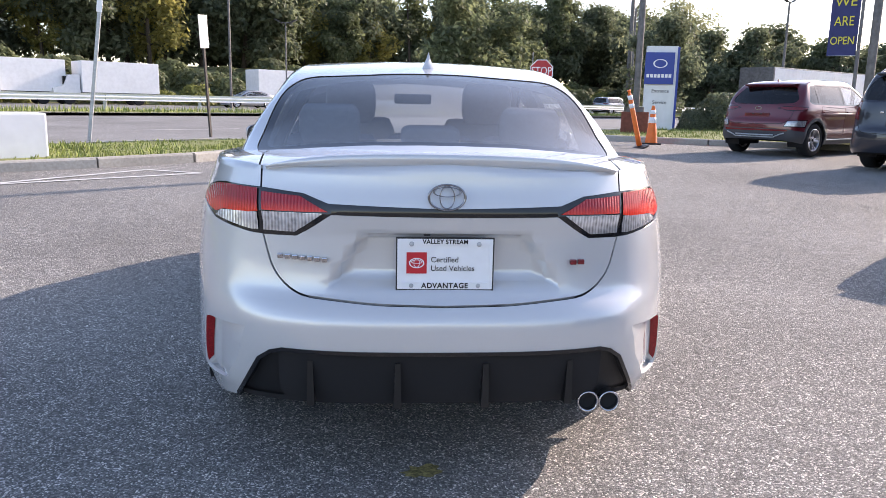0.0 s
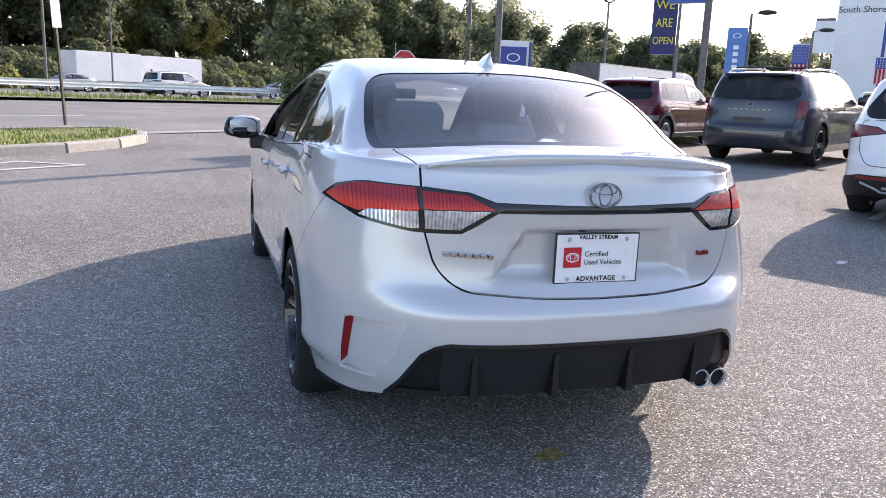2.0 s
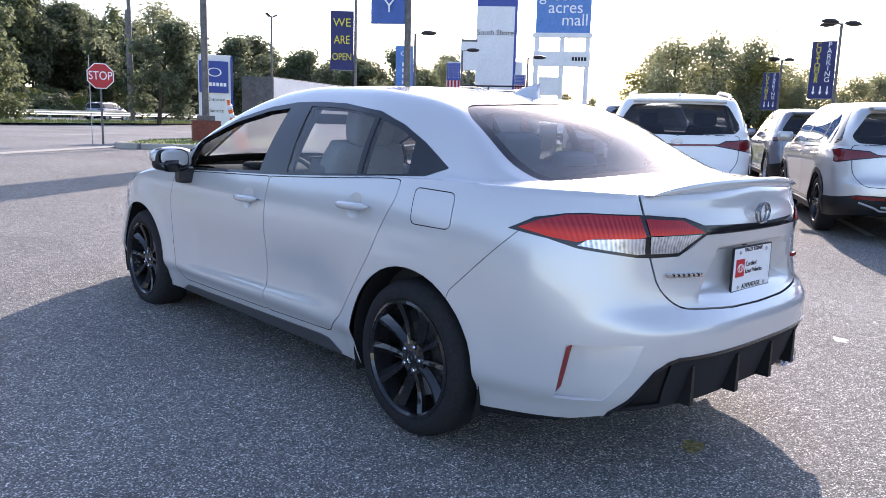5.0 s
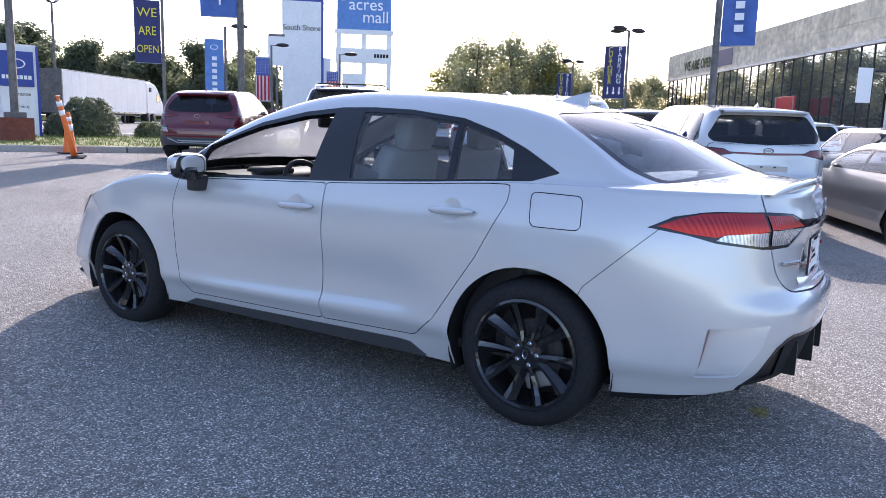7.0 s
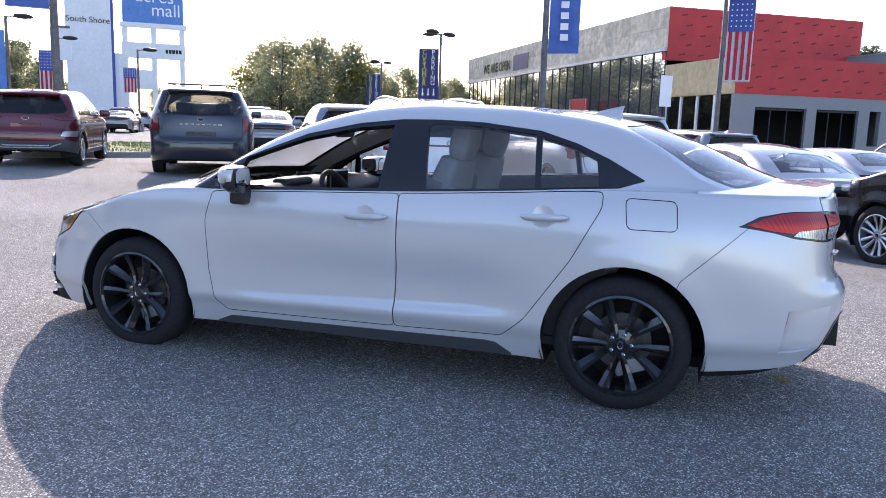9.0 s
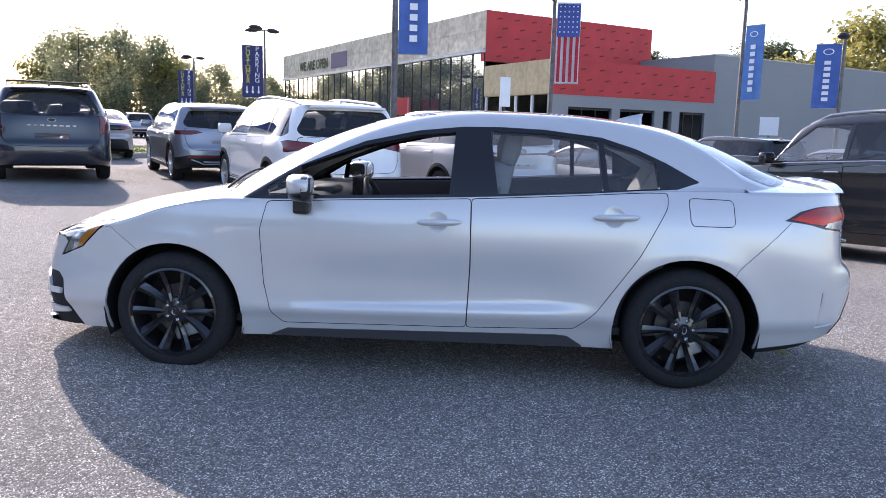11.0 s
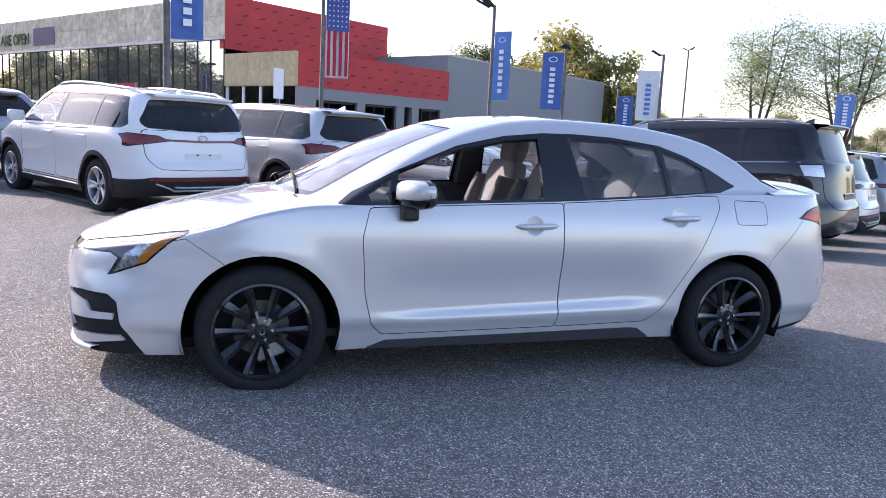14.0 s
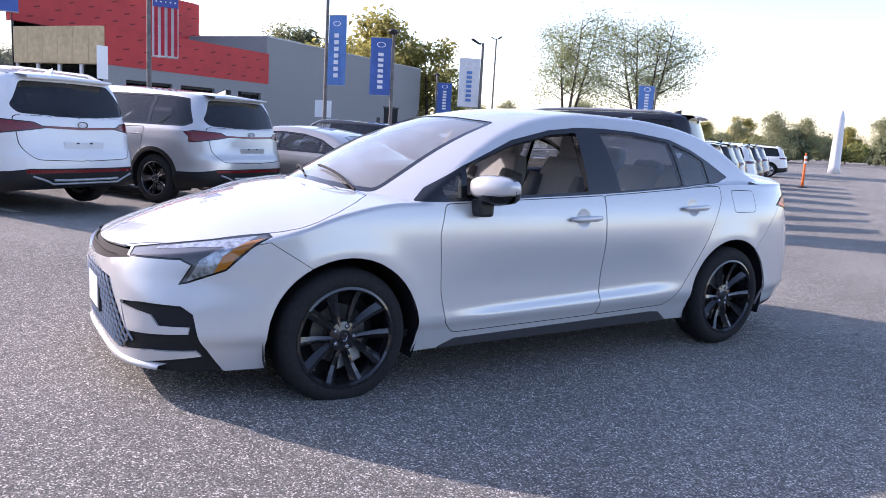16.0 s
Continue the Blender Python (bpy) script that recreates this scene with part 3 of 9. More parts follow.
M["bank"] = mat("rough_grass", (0.17, 0.17, 0.075), 0.95, scale=1.4, amount=0.4, coarse=0.25)
bank()


def kerbed(name, label, pts, h=0.14, w=0.16, closed=True):
    """A raised bed: concrete kerb stones round a grass top."""
    P = [Vector((x, y)) for x, y in pts]
    area = sum(a.x * b.y - b.x * a.y for a, b in zip(P, P[1:] + P[:1]))
    if area < 0:
        P.reverse()
    bm = bmesh.new()
    inner = [(p, gz(p.x, p.y)) for p in P]
    top = [bm.verts.new((p.x, p.y, z + h - 0.02)) for p, z in inner]
    bm.faces.new(top)
    bmesh.ops.triangulate(bm, faces=bm.faces)
    for _ in range(2):
        bmesh.ops.subdivide_edges(bm, edges=bm.edges[:], cuts=2, use_grid_fill=True)
    for v in bm.verts:
        v.co.z = gz(v.co.x, v.co.y) + h - 0.02 + 0.03 * noise.noise(v.co * 1.3)
    bed = tagged(put(name, bm, M["grass"], smooth=True), label, "grass island", kind="structure")
    # kerb stones
    n = len(P)
    for i in range(n):
        a, b = P[i], P[(i + 1) % n]
        L = (b - a).length
        k = max(int(L / 1.6), 1)
        d = (b - a).normalized()
        o = Vector((d.y, -d.x)) * w
        for j in range(k):
            p, q = a + d * (L * j / k + 0.006), a + d * (L * (j + 1) / k - 0.006)
            kb = bmesh.new()
            vs = []
            for c in (p, q):
                z = gz(c.x, c.y)
                vs.append([kb.verts.new((c.x + o.x * f, c.y + o.y * f, z + hh)) for f, hh in ((-0.1, -0.1), (-0.1, h), (0.70, h), (0.86, h - 0.025), (1.0, -0.1))])
            for f in range(5):
                kb.faces.new((vs[0][f], vs[0][(f + 1) % 5], vs[1][(f + 1) % 5], vs[1][f]))
            kb.faces.new(vs[0])
            kb.faces.new(vs[1][::-1])
            bmesh.ops.recalc_face_normals(kb, faces=kb.faces)
            part("kerb_stone", kb, M["concrete"], bed)
    return bed, P


def blades(name, P, n, hgt, seed, mt="blade", inset=0.1, h=0.12):
    """Short grass over a bed, as one soft mass."""
    rng = random.Random(seed)
    poly = [(p.x, p.y) for p in P]
    x0, x1 = min(p[0] for p in poly), max(p[0] for p in poly)
    y0, y1 = min(p[1] for p in poly), max(p[1] for p in poly)
    vs, fs = [], []
    while len(fs) < n:
        x, y = rng.uniform(x0, x1), rng.uniform(y0, y1)
        if not inside(poly, x, y):
            continue
        z = gz(x, y) + h - 0.04
        a = rng.uniform(0, 6.28)
        s = rng.uniform(0.012, 0.028)
        g = hgt * rng.uniform(0.5, 1.5) * (1 + 0.6 * noise.noise(Vector((x, y, 0))))
        k = len(vs)
        lx, ly = rng.uniform(-0.05, 0.05), rng.uniform(-0.05, 0.05)
        vs += [(x - s * math.cos(a), y - s * math.sin(a), z), (x + s * math.cos(a), y + s * math.sin(a), z), (x + lx, y + ly, z + g)]
        fs.append((k, k + 1, k + 2))
    me = bpy.data.meshes.new(name)
    me.from_pydata(vs, [], fs)
    me.materials.append(M[mt])
    return tagged(new(name, me), "short bright green grass on the traffic island", "grass", kind="stuff")


_, il = kerbed("left_island", "grass traffic island with pale concrete kerb", [(-16, -0.6), (-9.0, 4.6), (-6.2, 6.75), (-4.3, 8.0), (-3.2, 8.9), (-2.6, 9.7), (-2.3, 10.6), (-2.35, 11.4), (-2.75, 12.0), (-3.4, 12.05), (-9.0, 7.65), (-16, 2.2)])
blades("grass", il, 15000, 0.075, 1)
_, ir = kerbed("right_island", "grass strip with concrete kerb along the lot", [(4.2, 17.3), (4.5, 16.7), (5.2, 16.3), (7.7, 14.9), (14, 12.7), (22, 10.2), (26, 13.2), (12.5, 21.5), (9.6, 21.9), (5.2, 18.6)])
blades("grass", ir, 15000, 0.08, 2)
bm_ = strip(-160, 260, 28.5, 33, 0.13)
tagged(put("median", bm_, M["grass"], smooth=True), "grass median between the carriageways", "grass strip", kind="structure")
mp = [Vector(st(u, d)) for u, d in ((-60, 28.7), (110, 28.7), (110, 32.8), (-60, 32.8))]
blades("grass", mp, 26000, 0.20, 3, h=0.14)
tagged(put("median_kerb", strip(-160, 260, 28.35, 28.55, 0.15), M["concrete"]), "pale concrete median kerb", "kerb", kind="structure")

# ---- car bodies ----
def S(*pts):
    """Side-view points (y, z) of the left flank."""
    return [(-p[0], p[1]) for p in pts]


def grown(poly, d):
    """A polygon moved outward by d."""
    area = sum(a[0] * b[1] - b[0] * a[1] for a, b in zip(poly, poly[1:] + poly[:1]))
    sg = 1 if area > 0 else -1
    out = []
    n = len(poly)
    for i in range(n):
        p, q, r = Vector(poly[i - 1]), Vector(poly[i]), Vector(poly[(i + 1) % n])
        e0, e1 = (q - p).normalized(), (r - q).normalized()
        n0, n1 = Vector((e0.y, -e0.x)) * sg, Vector((e1.y, -e1.x)) * sg
        b = n0 + n1
        if b.length < 1e-6:
            b = n0
        b.normalize()
        k = d / max(b.dot(n0), 0.4)
        out.append((q.x + b.x * k, q.y + b.y * k))
    return out


def round_poly(poly, r, n=4):
    """A polygon with its corners rounded."""
    out = []
    m = len(poly)
    for i in range(m):
        p, q, s = Vector(poly[i - 1]), Vector(poly[i]), Vector(poly[(i + 1) % m])
        a, b = min(r, (p - q).length * 0.45), min(r, (s - q).length * 0.45)
        p0, p1 = q + (p - q).normalized() * a, q + (s - q).normalized() * b
        for k in range(n + 1):
            t = k / n
            out.append(tuple(p0 * (1 - t) ** 2 + q * 2 * t * (1 - t) + p1 * t * t))
    return out


def circle(y, z, r, n=44, z0=None):
    c = [(y + r * math.cos(2 * math.pi * i / n), z + r * math.sin(2 * math.pi * i / n)) for i in range(n)]
    return [(a, max(b, z0)) if z0 is not None else (a, b) for a, b in c]


class Body:
    """The left half of a car's skin from its outline curves: x to the side (negative), y ahead from the rear axle, z up."""

    gy = (0, 1)
    shelf = 0.0
    press = None        # extra relief of the flank, as a function of y and z
    corner = None       # the tail's outline at its corners, where it differs from the middle

    def __init__(s, w, prof, rear, front, nr, nf, zt, zb, hood, deck, top, y0r, y0f, cowl, decky, t1, t2, bowf, bowr, crown, wheels, arch_r, flare=0.012, fine=1.0, edge=0.04):
        s.w = w
        s.prof = prof
        s.rear = rear
        s.front = front
        s.nr = nr
        s.nf = nf
        s.zt = zt
        s.zb = zb
        s.hood = hood
        s.deck = deck
        s.top = top
        s.y0r = y0r
        s.y0f = y0f
        s.cowl = cowl
        s.decky = decky
        s.t1 = t1
        s.t2 = t2
        s.bowf = bowf
        s.bowr = bowr
        s.crown = crown
        s.wheels = wheels
        s.arch_r = arch_r
        s.flare = flare
        s.fine = fine
        s.edge = edge

    def X(s, y, z):
        x = s.w(y) + s.prof(z)
        if s.press:
            x += s.press(y, z)
        for yc, zc in s.wheels:
            r = math.hypot(y - yc, z - zc)
            x += s.flare * math.exp(-((r - s.arch_r - 0.01) / 0.07) ** 2)
        return x

    def plan(s, kind, k, z):
        if kind == "S":
            return s.X(k, z), k
        y0, end, n = (s.y0r, s.rear(z), s.nr(z)) if kind[0] == "R" else (s.y0f, s.front(z), s.nf(z))
        if kind[1] == "X":
            xf = k
            g = (1 - xf ** n) ** (1 / n)
        else:
            g = k * (1 - 0.84 ** n) ** (1 / n)
            xf = (1 - g ** n) ** (1 / n)
        if s.corner and kind[0] == "R":
            q = min(max((xf - 0.62) / 0.30, 0), 1)
            end += (s.corner(z) - end) * q * q * (3 - 2 * q)
        y = y0 + (end - y0) * g
        return s.X(y, z) * xf, y

    def ring_x(s, y, z):
        if y < s.y0r:
            g, n = (s.y0r - y) / (s.y0r - s.rear(z)), s.nr(z)
        elif y > s.y0f:
            g, n = (y - s.y0f) / (s.front(z) - s.y0f), s.nf(z)
        else:
            return s.X(y, z)
        return s.X(y, z) * max(1 - min(g, 1) ** n, 0) ** (1 / n)

    def roof(s, x, y):
        sf = min(max((y - 0.5) / 1.0, 0), 1)
        sr = min(max((0.6 - y) / 0.9, 0), 1)
        z1 = s.top(y + s.bowf * x * x * sf - s.bowr * x * x * sr) - s.crown * x * x
        zt = s.zt(y)
        k = min(max((0.6 - y) / 0.7, 0), 1)
        d = max(s.ring_x(y, zt) - s.shelf * k * k * (3 - 2 * k) - abs(x), 0)
        h = (-s.t1 + math.sqrt(s.t1 ** 2 + 4 * s.t2 * d)) / (2 * s.t2)
        z2 = zt + h
        k = s.edge
        q = max(k - abs(z1 - z2), 0) / k
        return min(z1, z2) - q * q * k * 0.25, z1, z2

    def rail(s, y):
        """Half-width at which roof and flank meet."""
        a, b = 0.0, s.ring_x(y, s.zt(y))
        for _ in range(24):
            m = (a + b) / 2
            _, z1, z2 = s.roof(m, y)
            a, b = (m, b) if z2 > z1 else (a, m)
        return a

    def lid(s, x, y, zc):
        xs = max(s.ring_x(y, s.zt(y)), 0.02)
        return s.zt(y) + (zc(y) - s.zt(y)) * (1 - min(abs(x) / xs, 1) ** 2.3)

    def build(s):
        bm = bmesh.new()
        f = s.fine
        nx, ng = int(16 * f), int(12 * f)
        cols = [("RX", 0.84 * i / nx) for i in range(nx)] + [("RG", 1 - i / ng) for i in range(ng)]
        ns = int((s.y0f - s.y0r) / 0.035 * f)
        cols += [("S", s.y0r + (s.y0f - s.y0r) * i / ns) for i in range(ns + 1)]
        cols += [("FG", i / ng) for i in range(1, ng + 1)] + [("FX", 0.84 * (1 - i / nx)) for i in range(1, nx + 1)]
        nv = int(34 * f)
        rows = []
        for kind, k in cols:
            _, yr = s.plan(kind, k, 0.6)
            z0, z1 = s.zb(yr), s.zt(yr)
            col = []
            for i in range(nv + 1):
                z = z0 + (z1 - z0) * i / nv
                x, y = s.plan(kind, k, z)
                col.append(Vector((-x, y, z)))
            rows.append(col)
        grid(bm, rows)
        # bonnet and boot lid
        for sel, y_in, zc in ((lambda y: y > s.cowl - 0.02, s.cowl, s.hood), (lambda y: y < s.decky + 0.02, s.decky, s.deck)):
            if zc is None:
                continue
            pts = [r[-1] for r in rows if sel(r[-1].y)]
            tab = []
            for c in pts:
                line = []
                nk = int(20 * f)
                for k in range(nk + 1):
                    q = k / nk
                    q = q * q * (3 - 2 * q) * 0.4 + q * 0.6
                    x, y = c.x * (1 - q), c.y + q * (y_in + (c.y - y_in) * 0.985 - c.y)
                    sh = 1 - (1 - q) ** 2.3
                    line.append(Vector((x, y, c.z + (zc(y) - s.zt(y)) * sh)))
                tab.append(line)
            grid(bm, tab)
        # cabin
        ys, y = [], s.gy[0]
        n = int((s.gy[1] - s.gy[0]) / 0.028 * f)
        tab = []
        for i in range(n + 1):
            y = s.gy[0] + (s.gy[1] - s.gy[0]) * i / n
            xb = s.ring_x(y, s.zt(y))
            us = [0.42 * k / int(30 * f) for k in range(int(30 * f))] + [0.42 + 0.58 * k / int(14 * f) for k in range(int(14 * f) + 1)]
            tab.append([Vector((-xb * (1 - u), y, s.roof(xb * (1 - u), y)[0])) for u in us])
        vs = grid(bm, tab)
        bm.normal_update()
        dead = []
        for f_ in {f_ for r in vs for v in r for f_ in v.link_faces}:
            c = f_.calc_center_median()
            if (c.y > s.cowl and s.hood and c.z < s.lid(c.x, c.y, s.hood) - 0.012) or (s.deck and c.y < s.decky and c.z < s.lid(c.x, c.y, s.deck) - 0.012):
                dead.append(f_)
        bmesh.ops.delete(bm, geom=dead, context="FACES")
        for f_ in bm.faces:
            f_.smooth = True
        bmesh.ops.remove_doubles(bm, verts=bm.verts, dist=2e-4)
        bm.normal_update()
        return bm


def panel(bm, poly, view, gap=0.004, flange=0.012, ok=None, push=0.0, keep_gap=False):
    """Cut a panel out along its shut line, leaving a real gap round it."""
    a, b = grown(poly, gap / 2), grown(poly, -gap / 2)
    score(bm, a, view, ok)
    score(bm, b, view, ok)
    inn = region(bm, b, view, ok)
    st = set(inn)
    ring = [f for f in region(bm, a, view, ok) if f not in st]
    o = lift(bm, inn, flange, push)
    ring = [f for f in ring if f.is_valid]
    if not keep_gap:
        bmesh.ops.delete(bm, geom=ring, context="FACES")
    return o


def both(name, o, material, root, label="", smooth=True):
    """The same part on both flanks."""
    r = flipped(o)
    part(name, o, material, root, label, smooth)
    part(name, r, material, root, label, smooth)


def wheel(root, at, rad, width, rim_r, rim_mat, style="twin", side=-1, label=""):
    """Tyre, rim with spokes, brake disc and caliper; side -1 faces -x."""
    m = Matrix.Translation(at) @ Euler((0, radians(90 * side), 0)).to_matrix().to_4x4()
    tb = bmesh.new()
    h = width / 2
    lathe(tb, [(rim_r, -h + 0.012), (rim_r + 0.012, -h), (rad - 0.03, -h + 0.006), (rad - 0.008, -h + 0.028), (rad, -h + 0.055), (rad, h - 0.055), (rad - 0.008, h - 0.028), (rad - 0.03, h - 0.006), (rim_r + 0.012, h), (rim_r, h - 0.012)], 48, m, closed=True)
    ty = part("tyre", tb, M["tyre"], root, "", True)
    rb = bmesh.new()
    lathe(rb, [(rim_r + 0.004, h - 0.004), (rim_r - 0.008, h), (rim_r - 0.016, h - 0.012), (rim_r - 0.03, h - 0.09), (rim_r - 0.03, -h + 0.02), (rim_r + 0.002, -h + 0.01), (rim_r + 0.002, h - 0.02)], 48, m, closed=True)
    # spokes
    n = {"twin": 5, "five": 5, "multi": 6}[style]
    for i in range(n):
        a = 2 * math.pi * i / n + (math.pi if style == "twin" else math.pi / 2)
        offs = (-0.30, 0.30) if style != "five" else (-0.16, 0.16)
        for o in offs:
            r0, r1 = 0.055, rim_r - 0.012
            a0, a1 = a + o * 0.55, a + o
            d0, d1 = Vector((math.cos(a0), math.sin(a0), 0)), Vector((math.cos(a1), math.sin(a1), 0))
            sgn = 1 if o > 0 else -1
            t0, t1 = Vector((-d0.y, d0.x, 0)), Vector((-d1.y, d1.x, 0))
            w0, w1 = {"twin": (0.013, 0.027), "five": (0.017, 0.030), "multi": (0.017, 0.022)}[style]
            side_drop = 0.016 if style == "twin" else 0.006
            za, zb_ = h - 0.035, h - 0.010
            tab = []
            for q in (0, 0.25, 0.5, 0.75, 1.0):
                c = d0 * r0 * (1 - q) + d1 * r1 * q
                t = (t0 * (1 - q) + t1 * q).normalized()
                w = w0 * (1 - q) + w1 * q
                z = za + (zb_ - za) * (q ** 1.5) - 0.010 * math.sin(math.pi * q)
                tab.append([m @ (c - t * w + Vector((0, 0, z - 0.028))), m @ (c - t * w + Vector((0, 0, z - 0.006 - side_drop * (sgn > 0)))), m @ (c + t * w * 0.15 * sgn + Vector((0, 0, z))), m @ (c + t * w + Vector((0, 0, z - 0.006 - side_drop * (sgn < 0)))), m @ (c + t * w + Vector((0, 0, z - 0.028)))])
            grid(rb, tab)
    lathe(rb, [(0.0, h - 0.03), (0.03, h - 0.03), (0.034, h - 0.034), (0.070, h - 0.042), (0.072, h - 0.075), (0.0, h - 0.075)], 28, m)
    bmesh.ops.recalc_face_normals(rb, faces=rb.faces)
    rim = part("rim", rb, rim_mat, root, label, False)
    cb = bmesh.new()
    lathe(cb, [(0.0, h - 0.027), (0.026, h - 0.028), (0.029, h - 0.032)], 20, m)
    cap = part("hub_cap", cb, M["black_gloss"], rim)
    eb = bmesh.new()
    for sx, sy in ((1.0, 0.68), (0.45, 0.62)):
        lathe(eb, [(0.0165, h - 0.027), (0.0195, h - 0.025), (0.0195, h - 0.027)], 24, m @ Matrix.Diagonal((sx, sy, 1, 1)), closed=True)
    part("badge", eb, M["chrome"], cap, "small silver oval badge")
    for i in range(5):
        a = 2 * math.pi * (i + 0.5) / 5 + math.pi / 2
        nb = bmesh.new()
        lathe(nb, [(0.0105, h - 0.05), (0.0105, h - 0.030), (0.006, h - 0.026), (0.0, h - 0.026)], 8, m @ Matrix.Translation((0.05 * math.cos(a), 0.05 * math.sin(a), 0)))
        part("wheel_nut", nb, M["chrome"], rim)
    db = bmesh.new()
    lathe(db, [(0.07, h - 0.105), (0.138, h - 0.105), (0.138, h - 0.13), (0.07, h - 0.13)], 32, m, closed=True)
    lathe(db, [(0.0, h - 0.09), (0.07, h - 0.09), (0.075, h - 0.12), (0.0, h - 0.12)], 24, m)
    part("brake_disc", db, M["disc"], root)
    kb = bmesh.new()
    box(kb, 0.09, 0.16, -0.07, 0.07, h - 0.15, h - 0.085, 0.012, m @ Euler((0, 0, radians(200 if side < 0 else -20))).to_matrix().to_4x4())
    part("brake_caliper", kb, M["galv"], root)
    bb = bmesh.new()
    lathe(bb, [(0.0, h - 0.17), (rim_r - 0.03, h - 0.17), (rim_r - 0.03, h - 0.18), (0.0, h - 0.18)], 24, m)
    part("wheel_back", bb, M["shell"], root)
    return ty


def arch_liner(root, y, z, r, x0, x1):
    """The dark tub over a wheel, open to the side and below."""
    for sgn in (-1, 1):
        bm = bmesh.new()
        rows = []
        for x in (x0, x1):
            rows.append([Vector((sgn * x, y + r * math.cos(a), z + r * math.sin(a))) for a in [math.pi * (i / 20 * 1.24 - 0.12) for i in range(21)]])
        vs = grid(bm, rows)
        bm.faces.new(vs[0])
        part("wheel_arch_liner", bm, M["shell"], root, "", True)

# ---- the silver sedan ----
CB = Body(
    w=curve((-1.05, 0.83), (-0.5, 0.855), (0, 0.868), (0.6, 0.862), (1.35, 0.868), (2.1, 0.872), (2.7, 0.872), (3.1, 0.855), (3.65, 0.83)),
    prof=curve((0.14, -0.075), (0.20, -0.055), (0.27, -0.034), (0.31, -0.022), (0.345, -0.002), (0.37, 0.004), (0.42, 0.002), (0.50, 0.0), (0.60, 0.001), (0.70, 0.002), (0.78, -0.002), (0.85, -0.010), (0.92, -0.026), (1.0, -0.054), (1.06, -0.080)),
    rear=curve((0.22, -0.90), (0.30, -0.965), (0.40, -1.0), (0.50, -1.025), (0.575, -1.028), (0.625, -1.005), (0.66, -0.972), (0.75, -0.962), (0.86, -0.965), (0.90, -0.978), (0.93, -0.972), (0.99, -0.955), (1.05, -0.95)),
    front=curve((0.14, 3.50), (0.20, 3.59), (0.26, 3.60), (0.40, 3.615), (0.55, 3.63), (0.66, 3.61), (0.72, 3.57)),
    nr=curve((0.2, 3.45), (0.4, 3.35), (0.6, 3.25), (0.8, 3.05), (1.06, 2.9)),
    nf=curve((0.1, 4.2), (0.3, 3.9), (0.45, 3.4), (0.6, 2.8), (0.8, 2.6)),
    zt=curve((-1.0, 1.03), (-0.7, 1.035), (-0.35, 1.035), (0.12, 1.028), (0.6, 0.999), (1.1, 0.971), (1.7, 0.949), (2.17, 0.932), (2.4, 0.930), (2.7, 0.885), (3.0, 0.795), (3.3, 0.722), (3.64, 0.655)),
    zb=curve((-1.03, 0.30), (-0.85, 0.285), (-0.6, 0.225), (-0.38, 0.205), (0.4, 0.20), (2.3, 0.205), (3.0, 0.205), (3.3, 0.19), (3.64, 0.175)),
    hood=curve((2.2, 0.985), (2.5, 0.965), (2.8, 0.930), (3.1, 0.872), (3.35, 0.795), (3.55, 0.705), (3.64, 0.655)),
    deck=curve((-1.0, 1.04), (-0.85, 1.068), (-0.6, 1.086), (-0.2, 1.10)),
    top=curve((-0.95, 1.03), (-0.75, 1.075), (-0.62, 1.118), (-0.254, 1.275), (-0.017, 1.348), (0.214, 1.388), (0.664, 1.427), (1.1, 1.435), (1.386, 1.418), (1.6, 1.385), (1.8, 1.332), (2.08, 1.226), (2.415, 1.056), (2.62, 0.945), (2.9, 0.79)),
    y0r=-0.10, y0f=2.62, cowl=2.30, decky=-0.30, t1=0.36, t2=0.52, bowf=0.32, bowr=0.62, crown=0.085,
    wheels=((0, 0.318), (2.69, 0.318)), arch_r=0.372, flare=0.010, fine=1.15, edge=0.05)
CB.gy = (-0.80, 2.72)
CB.shelf = 0.07
CB.corner = softened(curve((0.22, -0.915), (0.30, -0.965), (0.40, -0.998), (0.50, -1.012), (0.60, -1.006), (0.70, -0.990), (0.80, -0.976), (0.90, -0.968), (0.99, -0.955), (1.05, -0.95)), 0.05)
CB.prof = softened(CB.prof, 0.035, 0.44)


def door_press(y, z):
    """The doors are drawn in above the sill, so that their lower edge turns up to the sky."""
    along = min(max((y - 0.42) / 0.30, 0), 1) * min(max((2.24 - y) / 0.35, 0), 1)
    low = 0.345 + 0.05 * min(max((1.9 - y) / 1.5, 0), 1)
    q = (z - low) / 0.06
    d = q * q * (3 - 2 * q) if 0 < q < 1 else (1.0 if q >= 1 else 0.0)
    fade = min(max((0.76 - z) / 0.26, 0), 1)
    return -0.021 * along * d * fade * fade * (3 - 2 * fade)


CB.press = door_press


def belt_pts(b, y0, y1, n=10, dz=0.0):
    return [(y0 + (y1 - y0) * i / n, b.zt(y0 + (y1 - y0) * i / n) + dz) for i in range(n + 1)]


